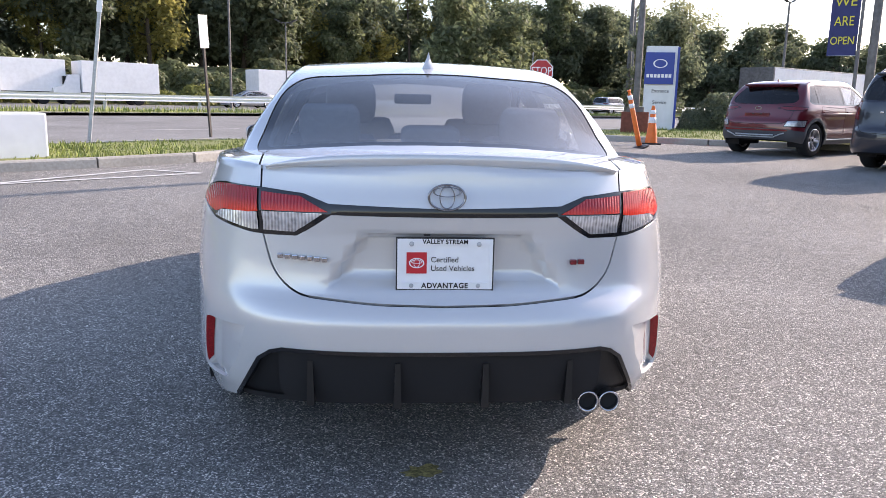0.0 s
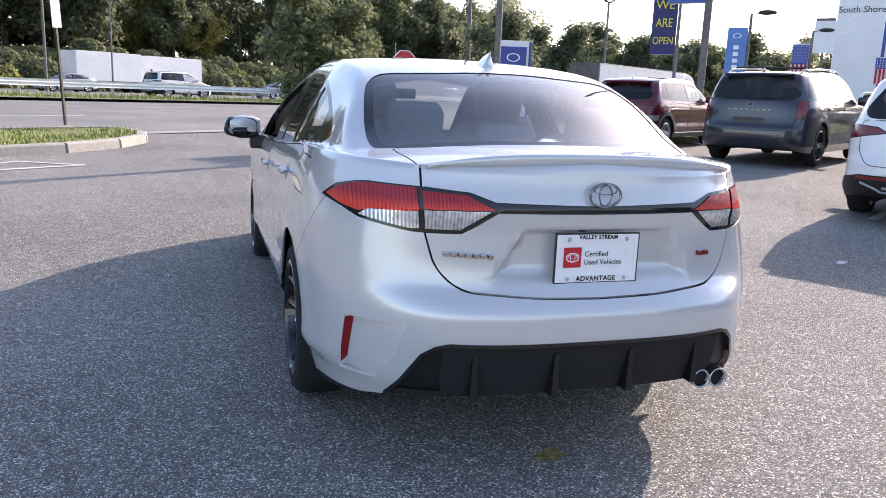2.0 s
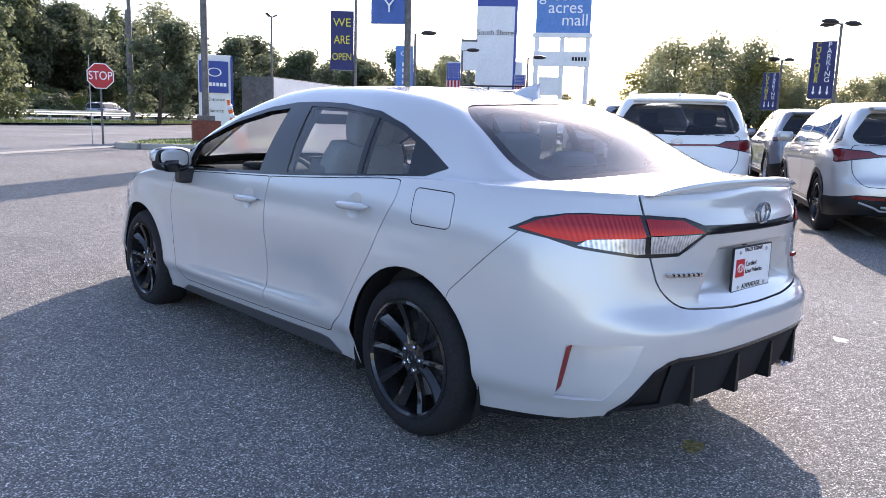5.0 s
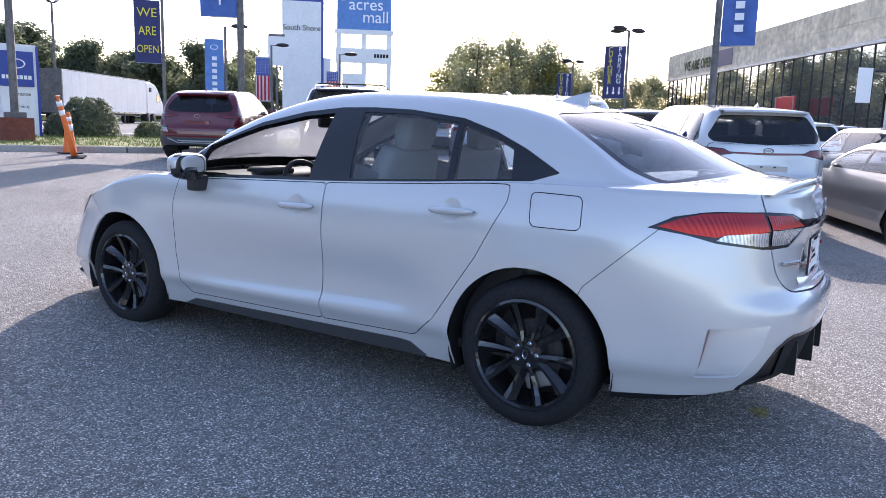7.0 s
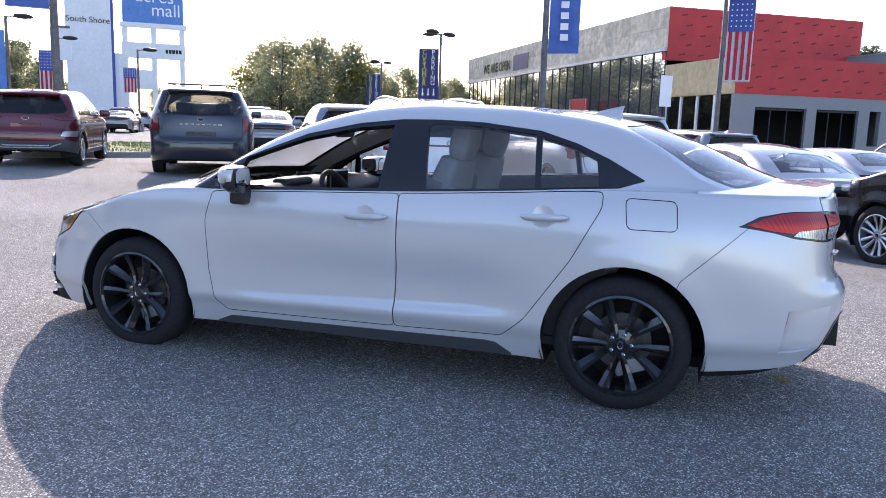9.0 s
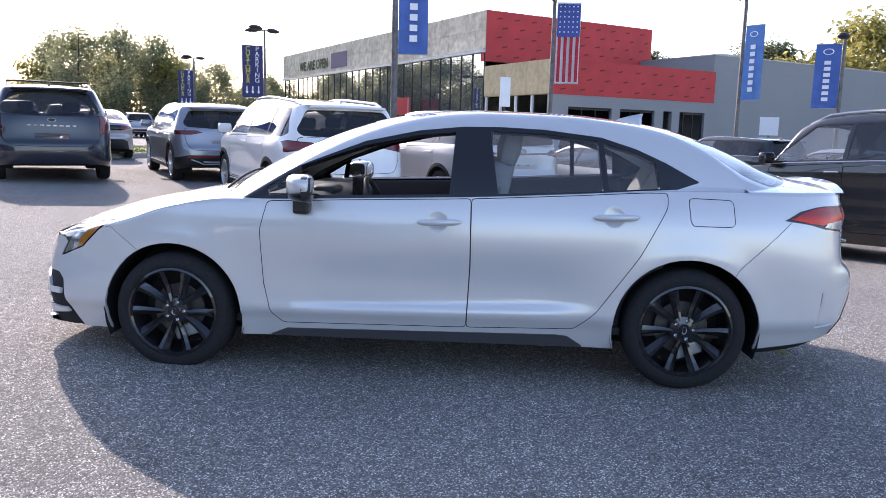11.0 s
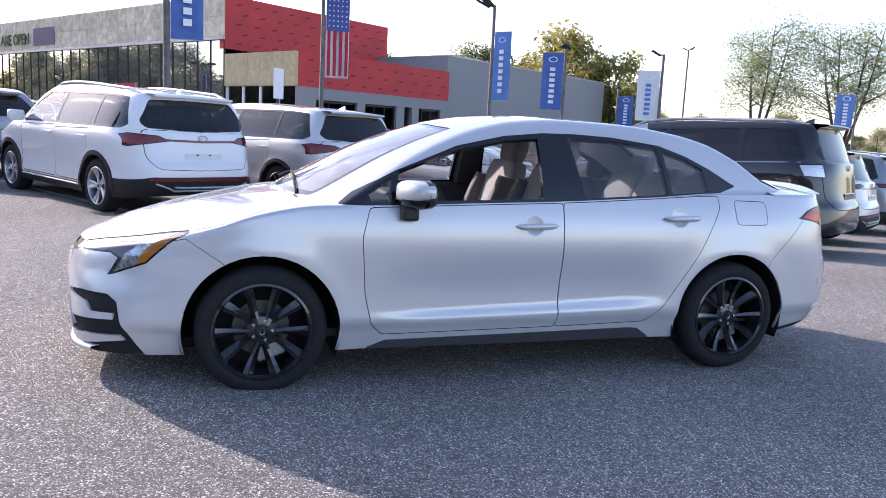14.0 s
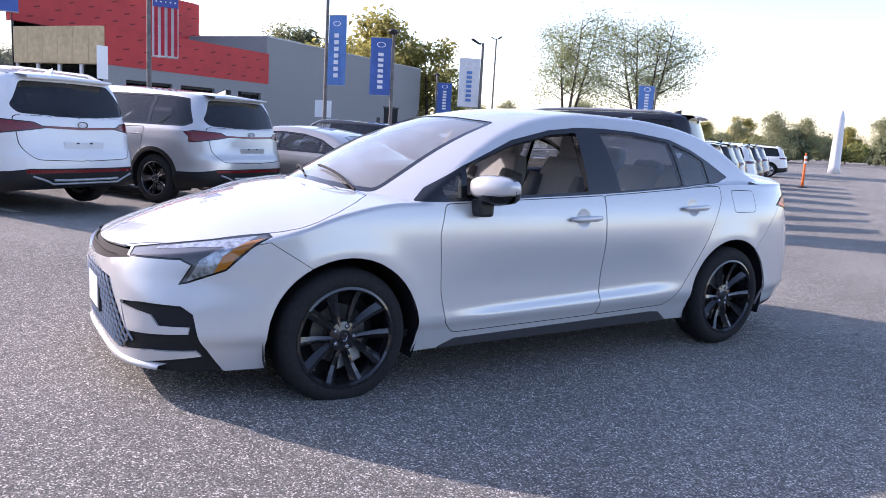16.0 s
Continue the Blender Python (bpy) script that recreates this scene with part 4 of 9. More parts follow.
def silver_sedan():
    root = thing("silver_sedan", pose(-0.015, 0, 0), "silver compact sedan with black wheels and lowered driver window on asphalt", "car")
    b = CB
    bm = b.build()
    side, rear, front, top = View(90), View(0), View(180), View("top")
    rl, fl = View(37), View(143)
    # near-black skin added behind the panels to put shade into the shut lines
    sh = lift(bm, [f for f in bm.faces if f.calc_center_median().z < b.zt(f.calc_center_median().y) + 0.004 and not -0.3 < f.calc_center_median().y < 2.3 or f.calc_center_median().z < b.zt(f.calc_center_median().y) - 0.012], push=-0.013, keep=True)
    for y, z in b.wheels:
        bmesh.ops.delete(sh, geom=[f for f in sh.faces if math.hypot(f.calc_center_median().y - y, f.calc_center_median().z - z) < 0.388], context="FACES")
    bmesh.ops.delete(sh, geom=[f for f in sh.faces if f.calc_center_median().y < -0.85 and f.calc_center_median().x > -0.46 and 0.672 < f.calc_center_median().z < 0.86], context="FACES")
    bmesh.ops.delete(sh, geom=[f for f in sh.faces if f.calc_center_median().y < -0.55 and f.calc_center_median().x < -0.5 and 0.31 < f.calc_center_median().z < 0.57], context="FACES")
    part("inner_shell", mirror_x(sh), M["shell"], root)
    # wheel openings
    for y, z in b.wheels:
        ar = S(*circle(y, z, 0.374))
        score(bm, ar, side)
        bmesh.ops.delete(bm, geom=region(bm, ar, side), context="FACES")
        low = S((y - 0.374, z), (y + 0.374, z), (y + 0.345, 0.1), (y - 0.345, 0.1))
        score(bm, low, side)
        bmesh.ops.delete(bm, geom=region(bm, low, side), context="FACES")
        arch_liner(root, y, z, 0.384, 0.50, 0.845)
    # side glass and black surround
    topl = [(2.335, 0.945), (2.256, 0.997), (2.03, 1.110), (1.69, 1.245), (1.41, 1.307), (1.18, 1.332), (0.98, 1.335), (0.75, 1.327), (0.45, 1.293), (0.27, 1.238), (0.115, 1.17), (-0.06, 1.072)]
    dlo = round_poly(S(*([(2.335, 0.938)] + topl[1:-1] + [(-0.06, 1.075), (0.06, 1.036)] + belt_pts(b, 0.12, 2.2, 12, 0.004)[1:])), 0.012, 2)
    fpane = S((2.02, 1.108), (1.69, 1.222), (1.41, 1.283), (1.215, 1.302), (1.235, 0.985), (1.6, 0.972), (2.05, 0.957))
    mpane = S((2.19, 1.0), (2.06, 1.075), (2.085, 0.956), (2.17, 0.953))
    rpane = S((1.03, 1.312), (0.75, 1.305), (0.47, 1.274), (0.445, 1.022), (0.7, 1.008), (0.985, 0.993))
    qpane = S((0.44, 1.265), (0.27, 1.216), (0.17, 1.168), (0.150, 1.040), (0.415, 1.024))
    score(bm, dlo, side)
    for p in (fpane, mpane, rpane, qpane):
        score(bm, p, side)
    for p, nm, mt in ((mpane, "quarter_window", M["glass_tint"]), (rpane, "rear_door_window", M["glass_tint"]), (qpane, "quarter_window", M["glass_tint"])):
        both(nm, lift(bm, region(bm, p, side), push=-0.004), mt, root)
    bmesh.ops.delete(bm, geom=region(bm, fpane, side), context="FACES")
    both("window_surround", lift(bm, region(bm, dlo, side), flange=0.03), M["black_gloss"], root, "black window surround")
    # windscreen and rear window, drawn from above
    ws = [(0.07, 1.72), (-0.3, 1.70), (-0.44, 1.665), (-0.478, 1.66), (-0.50, 1.76), (-0.52, 1.92), (-0.545, 2.10), (-0.585, 2.39), (-0.57, 2.45), (-0.4, 2.52), (-0.2, 2.56), (0.07, 2.57)]
    bs = [(0.07, -0.03), (-0.27, -0.01), (-0.40, 0.03), (-0.48, 0.065), (-0.53, 0.045), (-0.58, -0.03), (-0.613, -0.17), (-0.633, -0.30), (-0.640, -0.42), (-0.62, -0.49), (-0.545, -0.540), (-0.335, -0.632), (-0.14, -0.684), (0.07, -0.698)]
    up = lambda c: c.z > b.zt(c.y) + 0.012
    for p, nm, mt, lb in ((ws, "windscreen", M["glass"], ""), (bs, "rear_window", M["glass_rear"], "")):
        p = round_poly(p, 0.05, 3)
        inn = grown(p, -0.035)
        score(bm, p, top, up)
        score(bm, inn, top, up)
        fi = [f for f in region(bm, inn, top, up)]
        part(nm, lift(bm, fi, push=-0.003, mirror=True), mt, root)
        part(nm + "_border", lift(bm, region(bm, p, top, up), push=-0.003, mirror=True), M["black_gloss"], root, "black glass border")
    # tail lamps, drawn from the rear corner
    P3 = lambda x, y, z, v: v.uv(Vector((x, y, z)))
    Q = lambda v, *pts: [P3(*p, v) for p in pts]
    lamp = Q(rl, (-0.824, -0.482, 0.899), (-0.78, -0.562, 0.945), (-0.729, -0.651, 0.964), (-0.694, -0.70, 0.969), (-0.569, -0.835, 0.968), (-0.425, -0.914, 0.958), (-0.35, -0.946, 0.931), (-0.341, -0.955, 0.898), (-0.408, -0.928, 0.852), (-0.447, -0.916, 0.829), (-0.558, -0.868, 0.827), (-0.593, -0.848, 0.828), (-0.73, -0.707, 0.852), (-0.775, -0.62, 0.877))
    okr = lambda c: c.y < -0.35 and c.x < -0.2
    lenses = (
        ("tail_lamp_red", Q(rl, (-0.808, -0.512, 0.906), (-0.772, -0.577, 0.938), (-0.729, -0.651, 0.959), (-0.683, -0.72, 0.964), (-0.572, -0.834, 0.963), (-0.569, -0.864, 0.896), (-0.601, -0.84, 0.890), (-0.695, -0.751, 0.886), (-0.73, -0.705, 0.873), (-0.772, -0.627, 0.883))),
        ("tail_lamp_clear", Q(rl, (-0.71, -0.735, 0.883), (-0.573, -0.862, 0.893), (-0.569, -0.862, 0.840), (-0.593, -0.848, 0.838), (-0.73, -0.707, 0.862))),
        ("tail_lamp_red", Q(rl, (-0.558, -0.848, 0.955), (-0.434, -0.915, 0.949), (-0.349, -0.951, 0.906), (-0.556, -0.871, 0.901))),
        ("tail_lamp_clear", Q(rl, (-0.556, -0.871, 0.898), (-0.365, -0.948, 0.901), (-0.452, -0.915, 0.841), (-0.551, -0.872, 0.840))))
    score(bm, lamp, rl, okr)
    for nm, p in lenses:
        score(bm, p, rl, okr)
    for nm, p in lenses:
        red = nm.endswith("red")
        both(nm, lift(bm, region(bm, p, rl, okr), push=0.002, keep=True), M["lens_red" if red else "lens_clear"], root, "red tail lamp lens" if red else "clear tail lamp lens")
    both("tail_lamp_housing", lift(bm, region(bm, lamp, rl, okr), flange=0.02, push=-0.002), M["black_gloss"], root, "black lamp surround")
    # boot lid: rear face and top
    tr = round_poly([(0.08, 1.2), (-0.558, 1.2), (-0.562, 0.86), (-0.522, 0.715), (-0.45, 0.652), (-0.2, 0.634), (0.08, 0.628)], 0.045, 4)
    okt = lambda c: c.z < 1.3 and c.y < -0.30 and c.z > 0.5
    tt = [(0.08, -1.2), (-0.558, -1.2), (-0.558, -0.93), (-0.585, -0.62), (-0.58, -0.535), (-0.545, -0.552), (-0.335, -0.644), (-0.14, -0.696), (0.08, -0.71)]
    okd = lambda c: c.y < -0.4 and c.z > b.zt(c.y) - 0.002 and c.z < b.lid(c.x, c.y, b.deck) + 0.02
    for d in (0.003, -0.003):
        score(bm, grown(tr, d), rear, okt)
        score(bm, grown(tt, d), top, okd)
    for rec in ([(0.02, 0.848), (-0.255, 0.848), (-0.3716, 0.66), (0.02, 0.66)], [(0.02, 0.828), (-0.2374, 0.828), (-0.320, 0.695), (0.02, 0.695)]):
        score(bm, rec, rear, okt)
    # black bar between the lamps
    bar = [(0.02, 0.921), (-0.35, 0.931), (-0.425, 0.958), (-0.553, 0.968), (-0.553, 0.826), (-0.447, 0.829), (-0.408, 0.852), (-0.341, 0.898), (-0.044, 0.896), (0.02, 0.896)]
    score(bm, bar, rear, okt)
    part("garnish_bar", lift(bm, region(bm, bar, rear, okt), flange=0.015, push=-0.001, mirror=True), M["black_gloss"], root, "gloss black garnish bar")
    lidf = set(region(bm, grown(tr, -0.003), rear, okt)) | set(region(bm, grown(tt, -0.003), top, okd))
    ring = (set(region(bm, grown(tr, 0.003), rear, okt)) | set(region(bm, grown(tt, 0.003), top, okd))) - lidf
    lidf = {f for f in lidf if f.calc_center_median().z < 0.99 or abs(f.calc_center_median().x) < 0.62}
    lid = lift(bm, lidf, flange=0.012)
    bmesh.ops.delete(bm, geom=[f for f in ring if f.is_valid], context="FACES")
    # the number-plate recess is pressed into the lid
    for v in lid.verts:
        if v.co.y < -0.9:
            u = min(max((0.848 - v.co.z) / 0.02, 0), 1) * min(max((v.co.z - 0.668) / 0.035, 0), 1)
            e = 0.255 + (0.848 - v.co.z) * 0.62
            u *= min(max((e - abs(v.co.x)) / 0.03, 0), 1)
            v.co.y += 0.046 * u
            lip = math.exp(-((v.co.z - 0.862) / 0.012) ** 2) * min(max((0.5 - abs(v.co.x)) / 0.1, 0), 1)
            v.co.y -= 0.005 * lip
    part("boot_lid", mirror_x(lid), M["silver"], root, "", True)
    # rear bumper: diffuser, reflectors
    dif = [(0.02, 0.495), (-0.49, 0.497), (-0.53, 0.485), (-0.57, 0.455), (-0.655, 0.30), (-0.67, 0.1), (0.02, 0.1)]
    okb = lambda c: c.y < -0.6 and c.z < 0.6
    score(bm, dif, rear, okb)
    score(bm, grown(dif, -0.012), rear, okb)
    core = region(bm, grown(dif, -0.012), rear, okb)
    part("diffuser", lift(bm, core, flange=-0.0, push=-0.02, mirror=True), M["black_plastic"], root, "black lower diffuser panel")
    part("diffuser_frame", lift(bm, region(bm, dif, rear, okb), flange=0.03, push=0.003, mirror=True), M["black_gloss"], root, "black diffuser edge")
    refl = [(-0.180, 0.522), (-0.126, 0.530), (-0.152, 0.378), (-0.203, 0.352)]
    okc = lambda c: c.y < -0.5 and c.x < -0.3 and c.z < 0.6
    scoop = [(-0.186, 0.532), (0.06, 0.545), (0.02, 0.44), (-0.06, 0.345), (-0.214, 0.338)]
    score(bm, scoop, rl, okc)
    score(bm, refl, rl, okc)

    def dig(o, wall=False):
        moved = o.verts[:]
        if wall:
            ed = [e for e in o.edges if e.is_boundary]
            for e in ed:
                e.smooth = False
            bmesh.ops.extrude_edge_only(o, edges=ed)
        for v in moved:
            u, z = rl.uv(v.co)
            q = u + 0.18 + 0.2 * (0.522 - z)
            w = 0.235 - 0.35 * (0.545 - z)
            v.co.y += 0.005 + 0.065 * min(max(q / 0.07, 0), 1) if q < 0.07 else 0.07 * max(1 - (q - 0.07) / (w - 0.07), 0)
        o.normal_update()
        return o
    both("reflector", dig(lift(bm, region(bm, refl, rl, okc), push=0.003, keep=True)), M["reflector_red"], root, "red bumper reflector")
    both("reflector_scoop", dig(lift(bm, set(region(bm, scoop, rl, okc)) | set(region(bm, refl, rl, okc))), True), M["silver"], root)
    # front: lamps, grille, corner inserts, drawn from the front corner
    okf = lambda c: c.y > 2.7 and c.x < 0
    F = lambda *pts: [P3(p[0] + 0.015, p[1], p[2], fl) for p in pts]
    hl = F((-0.389, 3.509, 0.696), (-0.486, 3.41, 0.720), (-0.653, 3.225, 0.759), (-0.773, 3.037, 0.796), (-0.818, 3.028, 0.784), (-0.792, 3.09, 0.735), (-0.778, 3.204, 0.640), (-0.705, 3.345, 0.581), (-0.680, 3.377, 0.572), (-0.700, 3.335, 0.655), (-0.666, 3.37, 0.674), (-0.457, 3.533, 0.664))
    score(bm, hl, fl, okf)
    score(bm, grown(hl, -0.008), fl, okf)
    amb = F((-0.785, 3.13, 0.762), (-0.764, 3.222, 0.700), (-0.755, 3.25, 0.628), (-0.778, 3.204, 0.648), (-0.785, 3.17, 0.69), (-0.798, 3.048, 0.778))
    drl = F((-0.76, 3.06, 0.788), (-0.653, 3.225, 0.752), (-0.50, 3.41, 0.711), (-0.50, 3.42, 0.702), (-0.66, 3.27, 0.728), (-0.735, 3.20, 0.735), (-0.725, 3.31, 0.68), (-0.70, 3.345, 0.59), (-0.755, 3.25, 0.615), (-0.764, 3.222, 0.700), (-0.785, 3.13, 0.762))
    score(bm, amb, fl, okf)
    score(bm, drl, fl, okf)
    inn = grown(hl, -0.008)
    allh = region(bm, inn, fl, okf)
    fa = [f for f in allh if inside(amb, *fl.uv(f.calc_center_median()))]
    fd = [f for f in allh if inside(drl, *fl.uv(f.calc_center_median())) and f not in set(fa)]
    rest = [f for f in allh if f not in set(fa) | set(fd)]
    both("head_lamp_lens", lift(bm, rest, keep=True), M["lens_dark"], root, "smoked headlamp lens")
    both("head_lamp_amber", lift(bm, fa, keep=True, push=0.001), M["lens_amber"], root, "amber side marker")
    both("head_lamp_strip", lift(bm, fd, keep=True, push=0.001), M["lens_drl"], root, "clear daytime lamp strip")
    both("head_lamp_housing", lift(bm, region(bm, hl, fl, okf), flange=0.02, push=-0.003), M["black_gloss"], root)
    # upper slot under the bonnet edge
    slot = [(-0.02, 0.612), (0.27, 0.630), (0.45, 0.660), (0.36, 0.692), (0.06, 0.682), (-0.02, 0.682)]
    okn = lambda c: c.y > 3.2 and c.x < 0.005
    score(bm, slot, front, okn)
    part("upper_slot", lift(bm, region(bm, slot, front, okn), push=-0.02, mirror=True), M["shell"], root, "dark slot below the bonnet")
    gr = round_poly([(-0.02, 0.595), (0.345, 0.556), (0.485, 0.367), (0.555, 0.315), (0.42, 0.252), (-0.02, 0.255)], 0.015, 3)
    score(bm, gr, front, okn)
    gf = region(bm, gr, front, okn)
    part("grille_back", lift(bm, gf, push=-0.05, mirror=True, keep=True), M["shell"], root)
    gframe = lift(bm, gf, push=-0.002)
    # mesh of the grille: crossing bars that follow the nose
    gm = bmesh.new()
    def nose(x, z):
        n = b.nf(z)
        q = min(abs(x) / b.X(3.2, z), 0.99)
        return b.y0f + (b.front(z) - b.y0f) * (1 - q ** n) ** (1 / n)
    for sgn in (1, -1):
        for k in range(-10, 34):
            pts = []
            for i in range(36):
                z = 0.25 + i * 0.01
                x = -0.72 + k * 0.052 + sgn * (z - 0.4) * 0.85
                if abs(x) < 0.56 and inside(gr, abs(x), z):
                    pts.append((x, nose(x, z) - 0.008, z))
            if len(pts) > 2:
                tube(gm, pts, 0.0062, 4)
    part("grille_mesh", gm, M["grille"], root, "black mesh grille")
    gframe.free()
    ins = F((-0.456, 3.565, 0.476), (-0.582, 3.494, 0.489), (-0.704, 3.358, 0.488), (-0.739, 3.315, 0.456), (-0.759, 3.272, 0.318), (-0.785, 3.205, 0.17), (-0.70, 3.30, 0.12), (-0.45, 3.50, 0.12), (-0.40, 3.58, 0.20), (-0.42, 3.57, 0.25), (-0.50, 3.545, 0.36), (-0.475, 3.556, 0.40))
    blade = F((-0.464, 3.562, 0.460), (-0.515, 3.539, 0.452), (-0.622, 3.467, 0.440), (-0.650, 3.438, 0.400), (-0.737, 3.327, 0.402), (-0.737, 3.326, 0.373), (-0.51, 3.538, 0.352), (-0.487, 3.551, 0.402))
    lipp = F((-0.42, 3.57, 0.252), (-0.60, 3.48, 0.283), (-0.735, 3.299, 0.293), (-0.745, 3.28, 0.272), (-0.62, 3.45, 0.238), (-0.45, 3.55, 0.200), (-0.38, 3.58, 0.19))
    for p in (ins, blade, lipp):
        score(bm, p, fl, okf)
    both("bumper_blade", lift(bm, region(bm, blade, fl, okf), flange=0.03), M["silver"], root)
    both("bumper_lip", lift(bm, region(bm, lipp, fl, okf), flange=0.03), M["silver"], root)
    both("corner_insert", lift(bm, region(bm, ins, fl, okf), flange=0.015, push=-0.016), M["black_gloss"], root, "gloss black bumper corner insert")
    # doors, filler flap, skirts
    fd_ = round_poly(S((2.178, 0.926), (2.215, 0.78), (2.196, 0.497), (2.16, 0.34), (2.10, 0.282), (1.131, 0.291), (1.118, 0.62), (1.121, b.zt(1.12) - 0.004), *belt_pts(b, 1.2, 2.1, 8, -0.004)), 0.02, 2)
    rd_ = round_poly(S((1.1185, b.zt(1.11) - 0.004), (1.1155, 0.62), (1.1285, 0.291), (0.57, 0.303), (0.46, 0.40), (0.252, 0.70), (0.122, 0.95), (0.122, b.zt(0.122) - 0.006), *belt_pts(b, 0.22, 1.05, 8, -0.004)), 0.02, 2)
    oks = lambda c: c.z < b.zt(c.y) + 0.002
    for p, nm, hy, hz in ((fd_, "front_door", 1.29, 0.844), (rd_, "rear_door", 0.39, 0.894)):
        for r in (0.054, 0.046, 0.03, 0.014):
            score(bm, S(*circle(hy, hz, r, 20)), side, oks)
        door = panel(bm, p, side, 0.004, ok=oks)
        for v in door.verts:     # the finger cup behind the handle
            r = math.hypot(v.co.y - hy, v.co.z - hz) / 0.054
            if r < 1:
                v.co.x += 0.0105 * (1 - r * r)
        both(nm, door, M["silver"], root)
    ff = round_poly(S((0.02, 1.0), (-0.205, 0.995), (-0.215, 0.862), (0.005, 0.862)), 0.03, 4)
    flap = panel(bm, ff, side, 0.004, ok=oks)
    part("filler_flap", flap, M["silver"], root, "", True)
    sk = S((2.18, 0.1), (2.17, 0.212), (2.08, 0.25), (0.66, 0.268), (0.60, 0.262), (0.52, 0.21), (0.51, 0.1))
    score(bm, sk, side)
    both("side_skirt", lift(bm, region(bm, sk, side), flange=0.02, push=0.004), M["skirt_grey"], root, "dark grey side skirt")
    # bumpers part from the wings along their shut lines
    rb = S((-0.20, 0.55), (-0.245, 0.646), (-0.513, 0.896), (-0.8, 0.90), (-1.3, 0.90), (-1.3, 0.05), (-0.20, 0.05))
    sk = S((-0.3, 0.222), (-0.72, 0.262), (-1.3, 0.345), (-1.3, 0.05), (-0.3, 0.05))
    oks = lambda c: c.y < -0.34 and c.x < -0.3 and c.z < 0.4
    score(bm, sk, side, oks)
    both("bumper_skirt", lift(bm, region(bm, sk, side, oks), flange=0.01, push=-0.002), M["black_plastic"], root, "black lower bumper corner")
    okrb = lambda c: c.y < -0.15 and c.z < 0.93
    both_b = panel(bm, rb, side, 0.003, ok=okrb)
    back = [f for f in bm.faces if f.calc_center_median().y < -0.72 and f.calc_center_median().z < 0.90]
    extra = lift(bm, back, flange=0.01)
    part("rear_bumper", mirror_x(both_b), M["silver"], root, "", True)
    part("rear_bumper_centre", mirror_x(extra), M["silver"], root, "", True)
    fb = S((2.845, 0.635), (3.039, 0.763), (3.12, 0.745), (3.9, 0.60), (3.9, 0.05), (2.86, 0.05))
    okfb = lambda c: c.y > 2.75
    nb = panel(bm, fb, side, 0.003, ok=okfb)
    nb2 = [f for f in bm.faces if f.calc_center_median().y > 3.15 and f.calc_center_median().z < b.zt(f.calc_center_median().y) - 0.03]
    nb2 = lift(bm, nb2)
    part("front_bumper", mirror_x(nb), M["silver"], root, "", True)
    part("front_bumper_centre", mirror_x(nb2), M["silver"], root, "", True)
    # bonnet
    hd = [(0.08, 3.9), (-0.32, 3.52), (-0.55, 3.36), (-0.69, 3.12), (-0.77, 3.0), (-0.815, 2.90), (-0.825, 2.83), (-0.80, 2.72), (-0.72, 2.60), (-0.61, 2.49), (-0.4, 2.535), (0.08, 2.567)]
    okh = lambda c: c.y > 2.4 and c.z > b.zt(c.y) - 0.03 and c.z < b.lid(c.x, c.y, b.hood) + 0.012
    part("bonnet", mirror_x(panel(bm, hd, top, 0.006, ok=okh)), M["silver"], root, "", True)
    part("body", mirror_x(lift(bm, bm.faces[:])), M["silver"], root, "", True)
    bm.free()
    return root


car = silver_sedan()


def surf(b, y, z, out=0.0):
    """A place on the left flank."""
    return Vector((-(b.ring_x(y, z) + out), y, z))


